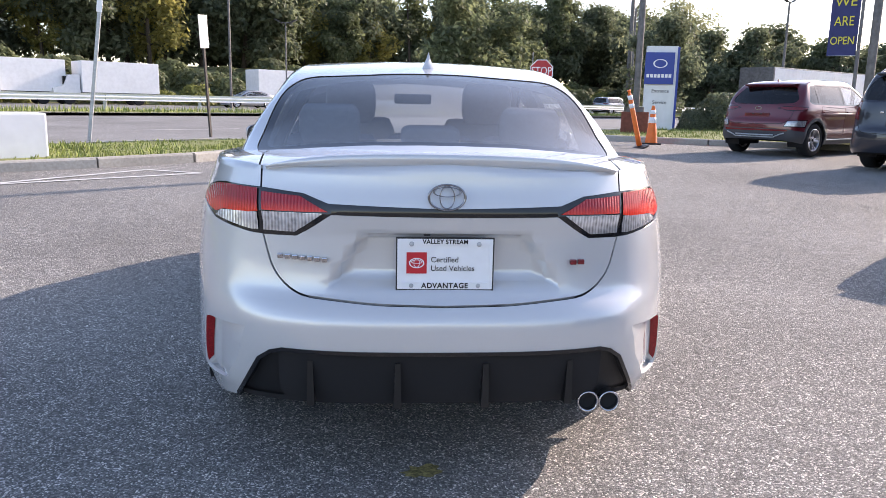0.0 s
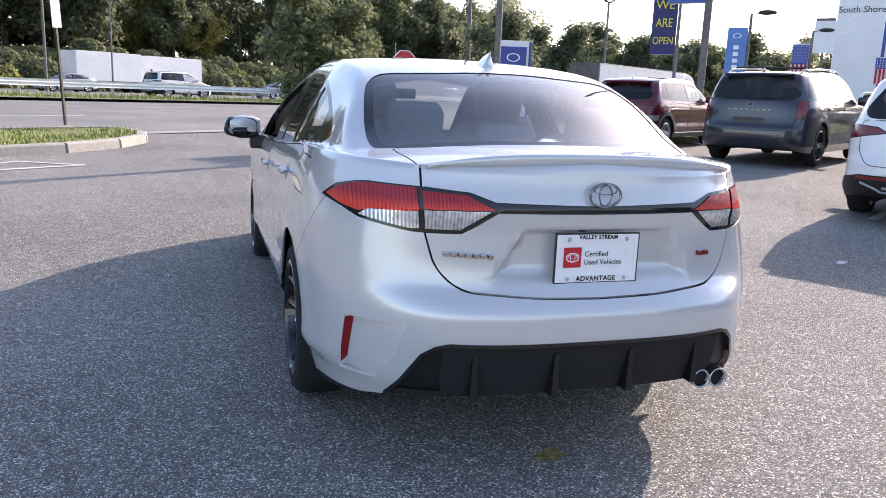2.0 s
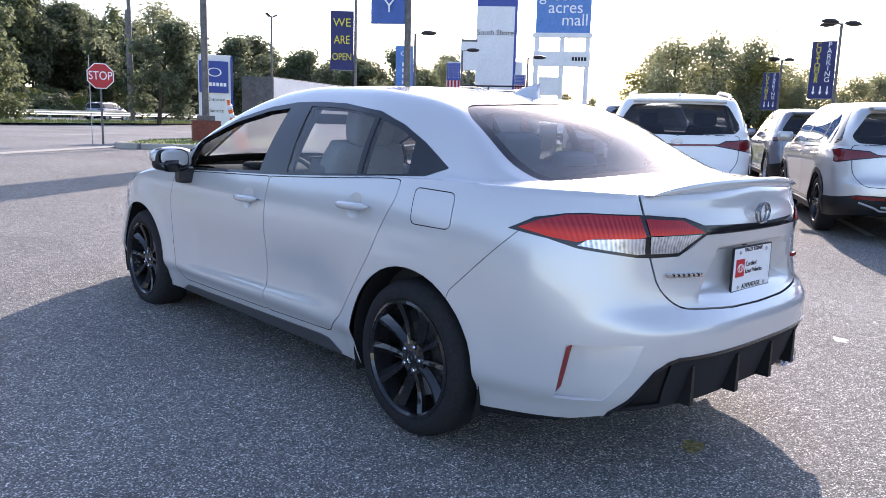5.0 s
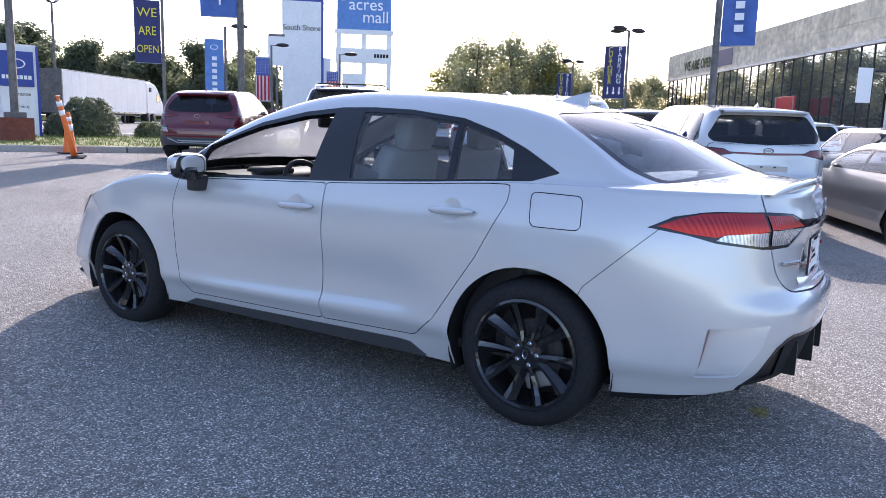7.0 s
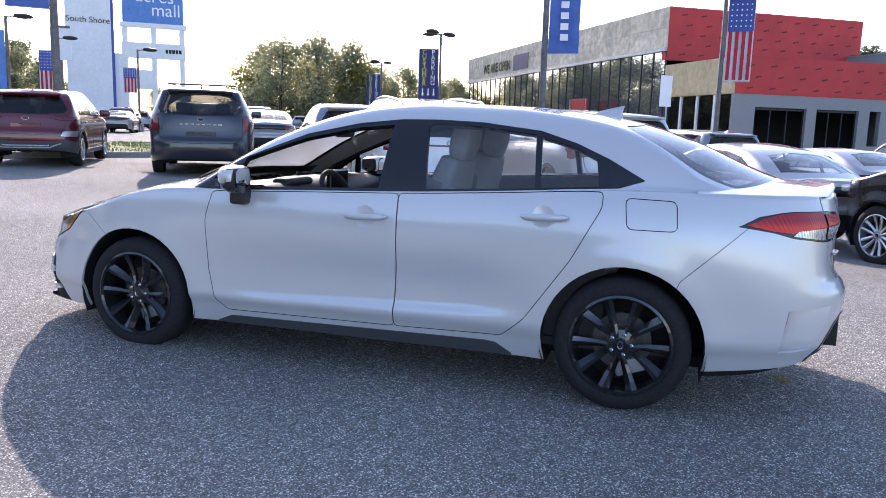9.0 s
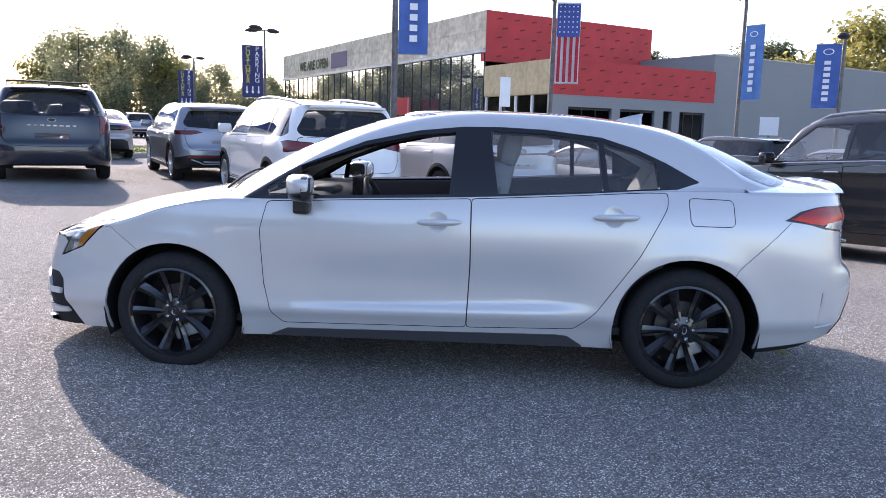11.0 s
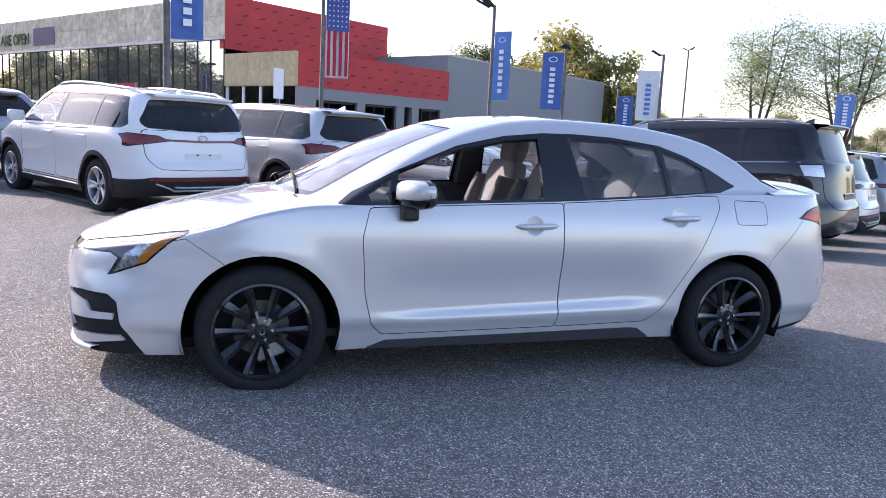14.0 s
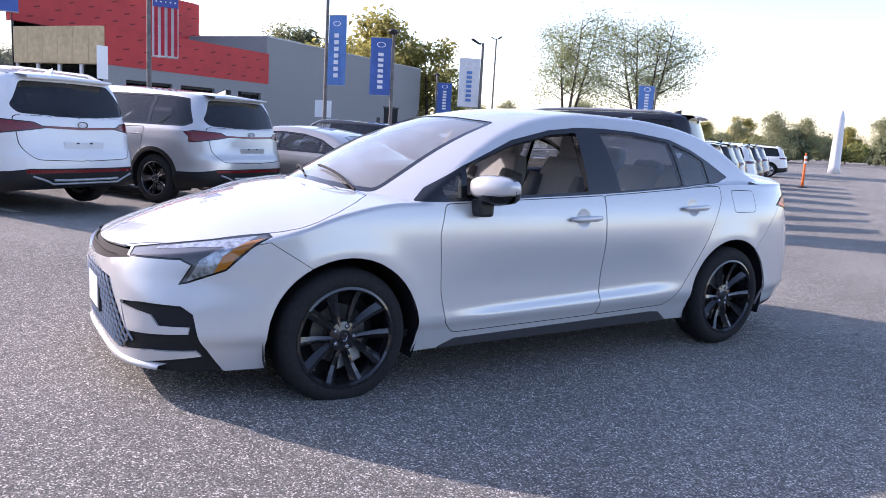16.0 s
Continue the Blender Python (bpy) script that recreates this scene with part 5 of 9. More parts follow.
def sedan_trim(root):
    b = CB
    for sgn, x in ((-1, -0.765), (1, 0.765)):
        for y, z in b.wheels:
            wheel(root, (x, y, z), 0.318, 0.215, 0.236, M["rim_dark"], "twin", sgn, "dark gloss twin-spoke alloy rim")
    # door handles with their cups
    for y0, y1, z in ((1.165, 1.395, 0.842), (0.265, 0.495, 0.892)):
        for sgn in (-1, 1):
            hb = bmesh.new()
            rows = []
            for i in range(13):
                q = i / 12
                y = y0 + (y1 - y0) * q
                r = 0.0165 * min(1, 7 * min(q, 1 - q) + 0.05) ** 0.5
                o = 0.012 + 0.024 * math.sin(math.pi * q) ** 0.5
                zz = z + 0.006 * (1 - q)
                c = surf(b, y, z, o)
                rows.append([Vector((sgn * -(c.x) if sgn > 0 else c.x, y, zz)) + Vector((0.012 * math.cos(a), 0, r * math.sin(a))) for a in [2 * math.pi * k / 10 for k in range(10)] + [0]])
            grid(hb, rows)
            bmesh.ops.recalc_face_normals(hb, faces=hb.faces)
            part("door_handle", hb, M["silver"], root, "", True)
    # mirrors
    for sgn in (-1, 1):
        mb = bmesh.new()
        rows = []
        for i in range(15):
            q = i / 14
            x = 0.86 + 0.225 * q
            k = math.sin(math.pi * (0.10 + 0.90 * q) ** 0.75 * 0.97 + 0.03) ** 0.36
            hh, dd = 0.062 * k + 0.004, 0.072 * k + 0.004
            c = Vector((sgn * x, 1.985 - 0.045 * q, 1.005 + 0.012 * q))
            rows.append([c + Vector((0, dd * math.copysign(abs(math.cos(a)) ** 0.6, math.cos(a)) * (1.15 if math.cos(a) > 0 else 0.75), hh * (1.0 if math.sin(a) > 0 else 0.72) * math.copysign(abs(math.sin(a)) ** 0.5, math.sin(a)))) for a in [2 * math.pi * t / 24 for t in range(25)]])
        grid(mb, rows)
        mb.faces.new(mb.verts[-25:-1])
        bmesh.ops.recalc_face_normals(mb, faces=mb.faces)
        mi = part("mirror_housing", mb, M["silver"], root, "", True)
        lb = bmesh.new()
        rows = []
        for i in range(12):
            q = i / 11
            x = 0.87 + 0.20 * q
            k = math.sin(math.pi * (0.12 + 0.86 * q)) ** 0.5
            rows.append([Vector((sgn * x, 1.985 - 0.045 * q + yy * k, 1.005 - 0.012 + zz * k)) for yy, zz in ((0.082, -0.012), (0.074, -0.04), (0.02, -0.064), (-0.05, -0.058), (-0.058, 0.01), (-0.055, -0.02))])
        grid(lb, rows)
        bmesh.ops.recalc_face_normals(lb, faces=lb.faces)
        part("mirror_base_cover", lb, M["black_gloss"], mi, "black lower mirror shell", True)
        fb = bmesh.new()
        box(fb, 0.83, 0.925, 1.945, 2.03, 0.868, 0.955, 0.018, Matrix.Diagonal((sgn, 1, 1, 1)))
        bmesh.ops.recalc_face_normals(fb, faces=fb.faces)
        part("mirror_foot", fb, M["black_trim"], mi)
        rb_ = bmesh.new()
        ring = []
        for k, (o, yy) in enumerate(((1.30, 1.958), (1.28, 1.935), (1.12, 1.915), (0.98, 1.918))):
            ring.append([Vector((sgn * (0.975 + 0.085 * o * math.copysign(abs(math.cos(a)) ** 0.6, math.cos(a))), yy - 0.012 * math.cos(a), 1.006 + 0.050 * o * math.copysign(abs(math.sin(a)) ** 0.6, math.sin(a)))) for a in [2 * math.pi * t / 28 for t in range(29)]])
        grid(rb_, ring)
        bmesh.ops.recalc_face_normals(rb_, faces=rb_.faces)
        part("mirror_rim", rb_, M["black_trim"], mi, "black mirror surround", True)
        gb = bmesh.new()
        vs = [gb.verts.new(Vector((sgn * (0.975 + 0.085 * math.copysign(abs(math.cos(a)) ** 0.7, math.cos(a))), 1.916 - 0.012 * math.cos(a), 1.008 + 0.055 * math.copysign(abs(math.sin(a)) ** 0.7, math.sin(a))))) for a in [2 * math.pi * k / 28 for k in range(28)]]
        gb.faces.new(vs)
        part("mirror_glass", gb, M["mirror"], mi, "mirror glass")
    # aerial fin
    fb = bmesh.new()
    rows = []
    for i in range(9):
        q = i / 8
        y = 0.285 - 0.165 * q
        hgt = 0.068 * q ** 0.8
        w = 0.028 * (0.35 + 0.65 * q)
        z0 = b.roof(0, y)[0] - 0.006
        rows.append([Vector((w, y, z0)), Vector((w * 0.75, y, z0 + hgt * 0.25)), Vector((w * 0.32, y, z0 + hgt * 0.65)), Vector((0, y - 0.01, z0 + hgt + 0.006)), Vector((-w * 0.32, y, z0 + hgt * 0.65)), Vector((-w * 0.75, y, z0 + hgt * 0.25)), Vector((-w, y, z0))])
    grid(fb, rows)
    fb.faces.new([v for v in fb.verts][-7:])
    bmesh.ops.recalc_face_normals(fb, faces=fb.faces)
    part("aerial_fin", fb, M["silver"], root, "", True)
    # boot spoiler
    sb = bmesh.new()
    rows = []
    for i in range(31):
        x = -0.545 + 1.09 * i / 30
        e = max(1 - (abs(x) / 0.545) ** 5, 0.0)
        y = -0.930 + 0.085 * (x / 0.545) ** 2
        z = b.lid(x, y + 0.03, b.deck) - 0.004
        rows.append([Vector((x, y + 0.10, z + 0.001)), Vector((x, y + 0.05, z + 0.010 * e)), Vector((x, y - 0.012, z + 0.026 * e)), Vector((x, y - 0.022, z + 0.020 * e)), Vector((x, y - 0.012, z - 0.010 * e)), Vector((x, y + 0.02, z - 0.016))])
    grid(sb, rows)
    bmesh.ops.recalc_face_normals(sb, faces=sb.faces)
    part("boot_spoiler", sb, M["silver"], root, "", True)
    # badges: oval emblem and plain bars for the model names
    eb = bmesh.new()
    R = Euler((radians(90), 0, 0)).to_matrix().to_4x4()
    for sx, sz, r, dz in ((1.0, 0.70, 0.058, 0), (0.40, 0.62, 0.058, 0), (0.74, 0.26, 0.058, 0.016)):
        lathe(eb, [(r - 0.008, 0), (r - 0.007, 0.006), (r - 0.001, 0.006), (r, 0)], 40, Matrix.Translation((0, -0.981, 0.958 + dz)) @ R @ Matrix.Diagonal((sx, sz, 1, 1)), closed=True)
    part("emblem", eb, M["chrome_dark"], root, "chrome oval emblem", True)
    for k in range(7):
        nb = bmesh.new()
        x = -0.505 + k * 0.0225
        box(nb, x, x + 0.017, -0.926 - 0.0053 * k, -0.908 - 0.0053 * k, 0.761 - 0.001 * k, 0.776 - 0.001 * k, 0.003)
        part("badge_bar", nb, M["chrome"], root, "chrome badge bar")
    for k in range(2):
        nb = bmesh.new()
        box(nb, 0.388 + k * 0.026, 0.408 + k * 0.026, -0.948 + k * 0.006, -0.932 + k * 0.006, 0.750, 0.766, 0.003)
        part("badge_bar", nb, M["lens_maroon"], root, "dark red badge bar")
    # plate with its frame and lettering
    py = -0.953
    pb = boxm(-0.150, 0.150, py - 0.004, py, 0.678, 0.828, 0.001)
    plate = part("licence_plate", pb, M["white_plastic"], root, "white dealer plate")
    fr = bmesh.new()
    for x0, x1, z0, z1 in ((-0.156, 0.156, 0.815, 0.834), (-0.156, 0.156, 0.672, 0.694), (-0.156, -0.146, 0.694, 0.815), (0.146, 0.156, 0.694, 0.815)):
        box(fr, x0, x1, py - 0.009, py - 0.002, z0, z1)
    part("plate_frame", fr, M["white_plastic"], plate, "white plate frame")
    for x0, x1, z0, z1 in ((-0.1605, 0.1605, 0.834, 0.8385), (-0.1605, 0.1605, 0.6675, 0.672), (-0.1605, -0.156, 0.672, 0.834), (0.156, 0.1605, 0.672, 0.834)):
        part("plate_edge", boxm(x0, x1, py - 0.009, py - 0.001, z0, z1), M["black_trim"], plate, "dark plate frame edge")
    T = lambda x, z: Matrix.Translation((x, py - 0.0095, z)) @ R
    for txt, size, x, z, sp in (("VALLEY STREAM", 0.0195, 0, 0.8245, 1.06), ("ADVANTAGE", 0.024, 0, 0.683, 1.10)):
        part("plate_lettering", text_bm(txt, size, T(x, z), 0.0006, sp, bold=0.0006), M["ink"], plate, "black plate lettering")
    for txt, x, z in (("Certified", -0.047, 0.766), ("Used Vehicles", -0.047, 0.738)):
        part("plate_lettering", text_bm(txt, 0.0255, Matrix.Translation((x, py - 0.005, z)) @ R, 0.0006, 1.0, "LEFT"), M["ink"], plate, "black plate lettering")
    part("plate_square", boxm(-0.126, -0.060, py - 0.0065, py - 0.003, 0.722, 0.790), M["plate_red"], plate, "red square with a white oval")
    ob = bmesh.new()
    for sx, sz, dz in ((1.0, 0.66, 0), (0.4, 0.6, 0), (0.7, 0.26, 0.004)):
        lathe(ob, [(0.021, 0.0), (0.021, 0.001), (0.025, 0.001), (0.025, 0.0)], 32, Matrix.Translation((-0.093, py - 0.0066, 0.756 + dz)) @ R @ Matrix.Diagonal((sx, sz, 1, 1)), closed=True)
    part("plate_oval", ob, M["white_plastic"], plate)
    for x in (-0.11, 0.11):
        for z, rr in ((0.8175, 0.008), (0.683, 0.0075)):
            sb = bmesh.new()
            lathe(sb, [(0, 0.004), (rr * 0.7, 0.003), (rr, 0)], 14, T(x, z))
            part("plate_screw", sb, M["galv"], plate)
    mid = Matrix.Translation((0, py, 0.753))
    plate.matrix_basis = mid @ Matrix.Diagonal((0.925, 1, 0.955, 1)) @ mid.inverted()
    part("reversing_camera", boxm(-0.066, -0.046, -0.958, -0.93, 0.838, 0.85, 0.003), M["black_trim"], root)
    # diffuser fins and exhaust
    for x in (-0.405, -0.14, 0.128, 0.395):
        fb = bmesh.new()
        y = b.rear(0.40) + 0.03 + 0.05 * (x / 0.5) ** 2
        prism(fb, [(-0.012, 0.312), (0.012, 0.312), (0.008, 0.455), (-0.008, 0.455)], 0.06, Matrix.Translation((x, y - 0.045, 0)))
        part("diffuser_fin", fb, M["black_plastic"], root)
    for x in (0.478, 0.548):
        eb = bmesh.new()
        lathe(eb, [(0.028, 0.0), (0.034, -0.006), (0.036, 0.0), (0.036, 0.15), (0.028, 0.15)], 28, Matrix.Translation((x, -0.918, 0.292)) @ Euler((radians(-90), 0, 0)).to_matrix().to_4x4(), closed=True)
        tp = part("exhaust_tip", eb, M["chrome"], root, "polished exhaust tip", True)
        ib = bmesh.new()
        lathe(ib, [(0.0, 0.10), (0.028, 0.10), (0.028, 0.02)], 20, Matrix.Translation((x, -0.918, 0.292)) @ Euler((radians(-90), 0, 0)).to_matrix().to_4x4())
        part("exhaust_bore", ib, M["shell"], tp)
    ub = boxm(-0.66, 0.66, -0.60, 3.3, 0.20, 0.25)
    box(ub, -0.80, 0.80, 0.42, 2.27, 0.205, 0.245)
    box(ub, -0.50, 0.50, -0.80, -0.60, 0.275, 0.31)
    part("underbody", ub, M["shell"], root)
    # wipers and cowl
    cb = bmesh.new()
    rows = []
    for i in range(25):
        x = -0.64 + 1.28 * i / 24
        yb = 2.575 - 0.42 * x * x
        rows.append([Vector((x, yb - 0.10, b.roof(min(abs(x), 0.6), yb - 0.10)[1] - 0.014)), Vector((x, yb - 0.03, b.lid(x, yb, b.hood) - 0.004)), Vector((x, yb + 0.03, b.lid(x, yb, b.hood) - 0.018))])
    grid(cb, rows)
    part("cowl", cb, M["black_plastic"], root, "black cowl panel", True)
    for x0, x1, y0, y1 in ((-0.50, 0.05, 2.50, 2.46), (0.10, 0.60, 2.53, 2.37)):
        wb = bmesh.new()
        pts = []
        for i in range(9):
            q = i / 8
            x, y = x0 + (x1 - x0) * q, y0 + (y1 - y0) * q
            pts.append((x, y, b.roof(abs(x), y)[1] + 0.016))
        tube(wb, pts, 0.007, 6)
        part("wiper_blade", wb, M["tyre"], root)
    # front plate holder
    part("front_plate", boxm(-0.125, 0.155, 3.600, 3.622, 0.345, 0.525, 0.004), M["black_trim"], root, "black front plate bracket")
    part("front_plate_face", boxm(-0.11, 0.14, 3.620, 3.626, 0.36, 0.51, 0.003), M["white_plastic"], root, "white front plate")
    lip = bmesh.new()
    rows = []
    for i in range(31):
        x = -0.66 + 1.32 * i / 30
        n = b.nf(0.2)
        yy = b.y0f + (b.front(0.2) - b.y0f) * (1 - (abs(x) / 0.80) ** n) ** (1 / n)
        rows.append([Vector((x, yy - 0.06, 0.235)), Vector((x, yy + 0.015, 0.222)), Vector((x, yy + 0.02, 0.205)), Vector((x, yy - 0.06, 0.185))])
    grid(lip, rows)
    bmesh.ops.recalc_face_normals(lip, faces=lip.faces)
    part("front_lip", lip, M["silver"], root, "silver lower lip", True)


def cushion(bm, m, w, d, h, r):
    """A stuffed block: rounded box with a soft crown; local x across, y deep, z high."""
    rows = []
    for i in range(13):
        q = i / 12
        z = h * q
        k = 1 - 0.18 * abs(2 * q - 1) ** 4
        rows.append([m @ Vector((w / 2 * k * math.copysign(abs(math.cos(a)) ** 0.35, math.cos(a)), d / 2 * (0.75 + 0.25 * math.sin(math.pi * q)) * math.copysign(abs(math.sin(a)) ** 0.45, math.sin(a)), z)) for a in [2 * math.pi * t / 28 for t in range(29)]])
    vs = grid(bm, rows)
    bm.faces.new(vs[0][:-1][::-1])
    bm.faces.new(vs[-1][:-1])
    bmesh.ops.recalc_face_normals(bm, faces=bm.faces)
    return bm


def cabin(root, b, floor=0.30):
    """Seats, dash, wheel, lining and pillars inside."""
    for x in (-0.36, 0.36):
        seat = part("front_seat", cushion(bmesh.new(), Matrix.Translation((x, 1.33, floor + 0.12)) @ Euler((radians(4), 0, 0)).to_matrix().to_4x4(), 0.50, 0.52, 0.17, 0.05), M["seat"], root, "grey beige cloth seat", True)
        part("seat_back", cushion(bmesh.new(), Matrix.Translation((x, 1.12, floor + 0.26)) @ Euler((radians(17), 0, 0)).to_matrix().to_4x4(), 0.50, 0.15, 0.60, 0.05), M["seat"], seat, "", True)
        for dx in (-0.21, 0.21):
            part("seat_bolster", cushion(bmesh.new(), Matrix.Translation((x + dx, 1.16, floor + 0.29)) @ Euler((radians(17), 0, 0)).to_matrix().to_4x4(), 0.09, 0.20, 0.46, 0.04), M["seat_dark"], seat, "grey side bolster", True)
        part("head_rest", cushion(bmesh.new(), Matrix.Translation((x, 0.935, floor + 0.83)) @ Euler((radians(12), 0, 0)).to_matrix().to_4x4(), 0.26, 0.12, 0.20, 0.05), M["seat"], seat, "", True)
        for dx in (-0.06, 0.06):
            part("head_rest_post", tube(bmesh.new(), [(x + dx, 0.96, floor + 0.74), (x + dx, 0.94, floor + 0.86)], 0.007, 6), M["chrome"], seat)
    rs = part("rear_seat", cushion(bmesh.new(), Matrix.Translation((0, 0.42, floor + 0.14)), 1.26, 0.55, 0.17, 0.06), M["seat"], root, "grey beige cloth rear bench", True)
    for x in (-0.40, 0.0, 0.40):
        part("seat_back", cushion(bmesh.new(), Matrix.Translation((x, 0.16, floor + 0.24)) @ Euler((radians(22), 0, 0)).to_matrix().to_4x4(), 0.42, 0.16, 0.58, 0.05), M["seat"], rs, "", True)
        part("head_rest", cushion(bmesh.new(), Matrix.Translation((x, -0.10, floor + 0.765)) @ Euler((radians(14), 0, 0)).to_matrix().to_4x4(), 0.24, 0.10, 0.15 if x else 0.07, 0.04), M["seat"], rs, "", True)
    db = bmesh.new()
    rows = []
    for x in [-0.72 + 1.44 * i / 12 for i in range(13)]:
        rows.append([Vector((x, y, z)) for y, z in ((2.40, 0.90), (2.20, 0.955), (1.95, 0.960), (1.86, 0.93), (1.84, 0.86), (1.92, 0.74), (2.0, 0.55), (2.05, 0.35))])
    grid(db, rows)
    dash = part("dashboard", db, M["cabin_dark"], root, "", True)
    part("centre_screen", boxm(-0.13, 0.13, 1.83, 1.86, 0.87, 1.02, 0.01), M["black_gloss"], dash, "black centre screen")
    part("dash_strip", boxm(-0.70, 0.70, 1.832, 1.85, 0.80, 0.835, 0.006), M["galv"], dash, "silver dash strip")
    part("instrument_hood", cushion(bmesh.new(), Matrix.Translation((-0.36, 1.96, 0.935)), 0.30, 0.14, 0.05, 0.03), M["cabin_dark"], dash, "", True)
    wm = Matrix.Translation((-0.36, 1.66, 0.86)) @ Euler((radians(66), 0, 0)).to_matrix().to_4x4()
    wb = bmesh.new()
    rows = [[wm @ Vector(((0.18 + 0.015 * math.cos(c)) * math.cos(a), (0.18 + 0.015 * math.cos(c)) * math.sin(a), 0.015 * math.sin(c))) for c in [2 * math.pi * k / 10 for k in range(11)]] for a in [2 * math.pi * k / 36 for k in range(37)]]
    grid(wb, rows)
    sw = part("steering_wheel", wb, M["cabin_dark"], root, "", True)
    part("steering_boss", boxm(-0.08, 0.08, -0.06, 0.06, -0.03, 0.02, 0.02, wm), M["cabin_dark"], sw)
    for a in (0, 180, 270):
        part("steering_spoke", boxm(0.06, 0.175, -0.022, 0.022, -0.012, 0.004, 0.005, wm @ Euler((0, 0, radians(a))).to_matrix().to_4x4()), M["cabin_dark"], sw)
    part("steering_column", tube(bmesh.new(), [(-0.36, 1.67, 0.855), (-0.36, 1.92, 0.78)], 0.05, 12), M["cabin_dark"], sw)
    part("cabin_floor", boxm(-0.76, 0.76, -0.3, 2.4, floor - 0.04, floor), M["cabin_dark"], root)
    for sgn in (-1, 1):
        tb = bmesh.new()
        rows = []
        for i in range(22):
            y = 0.1 + 2.1 * i / 21
            xx = sgn * (b.ring_x(y, b.zt(y)) - 0.075)
            rows.append([Vector((xx, y, floor)), Vector((xx * 0.985, y, 0.62)), Vector((xx * 0.97, y, 0.70)), Vector((xx, y, b.zt(y) - 0.01)), Vector((sgn * (b.ring_x(y, b.zt(y)) - 0.022), y, b.zt(y) - 0.002))])
        grid(tb, rows)
        part("door_lining", tb, M["cabin_dark"], root, "dark door lining", True)
        # pillar behind the front door with its belt
        pb = bmesh.new()
        rows = []
        for i in range(8):
            z = 0.95 + 0.42 * i / 7
            h = z - b.zt(1.1)
            x = b.ring_x(1.1, b.zt(1.1)) - b.t1 * max(h, 0) - b.t2 * max(h, 0) ** 2 - 0.03
            rows.append([Vector((sgn * xx, y, z)) for xx, y in ((x, 1.21), (x - 0.05, 1.19), (x - 0.05, 1.04), (x, 1.02))])
        grid(pb, rows)
        part("pillar_lining", pb, M["cabin_dark"], root, "dark pillar lining")
    hb = bmesh.new()
    rows = []
    for i in range(20):
        y = 0.02 + 1.64 * i / 19
        r = b.rail(y)
        rows.append([Vector((r * k, y, b.roof(abs(r * k), y)[1] - 0.03 - 0.02 * abs(k) ** 6)) for k in [-0.97 + 1.94 * j / 16 for j in range(17)]])
    grid(hb, rows)
    part("headliner", hb, M["cabin_light"], root, "pale headliner", True)
    part("parcel_shelf", boxm(-0.60, 0.60, -0.52, -0.06, 1.0, 1.02, 0.005), M["cabin_dark"], root)
    part("rear_view_mirror", boxm(-0.12, 0.12, 1.78, 1.81, 1.22, 1.285, 0.015), M["black_trim"], root)
    part("high_brake_lamp", boxm(-0.14, 0.14, -0.50, -0.44, 1.02, 1.055, 0.01), M["lens_dark"], root)


sedan_trim(car)
cabin(car, CB)

# ---- the other vehicles in the lot ----
HEAD = 58.0     # the row's heading, clockwise from +y


def parked(name, label, category, rear, ro, heading=HEAD, group="parked cars in the row"):
    """A vehicle whose tail stands at the plan point rear; y is counted from its rear axle."""
    h = radians(heading)
    ax = (rear[0] + ro * math.sin(h), rear[1] + ro * math.cos(h))
    slope = math.degrees(math.atan2(gz(ax[0] + 2.7 * math.sin(h), ax[1] + 2.7 * math.cos(h)) - gz(*ax), 2.7))
    return thing(name, pose(ax[0], ax[1], gz(*ax), slope, 0, -heading), label, category, group)


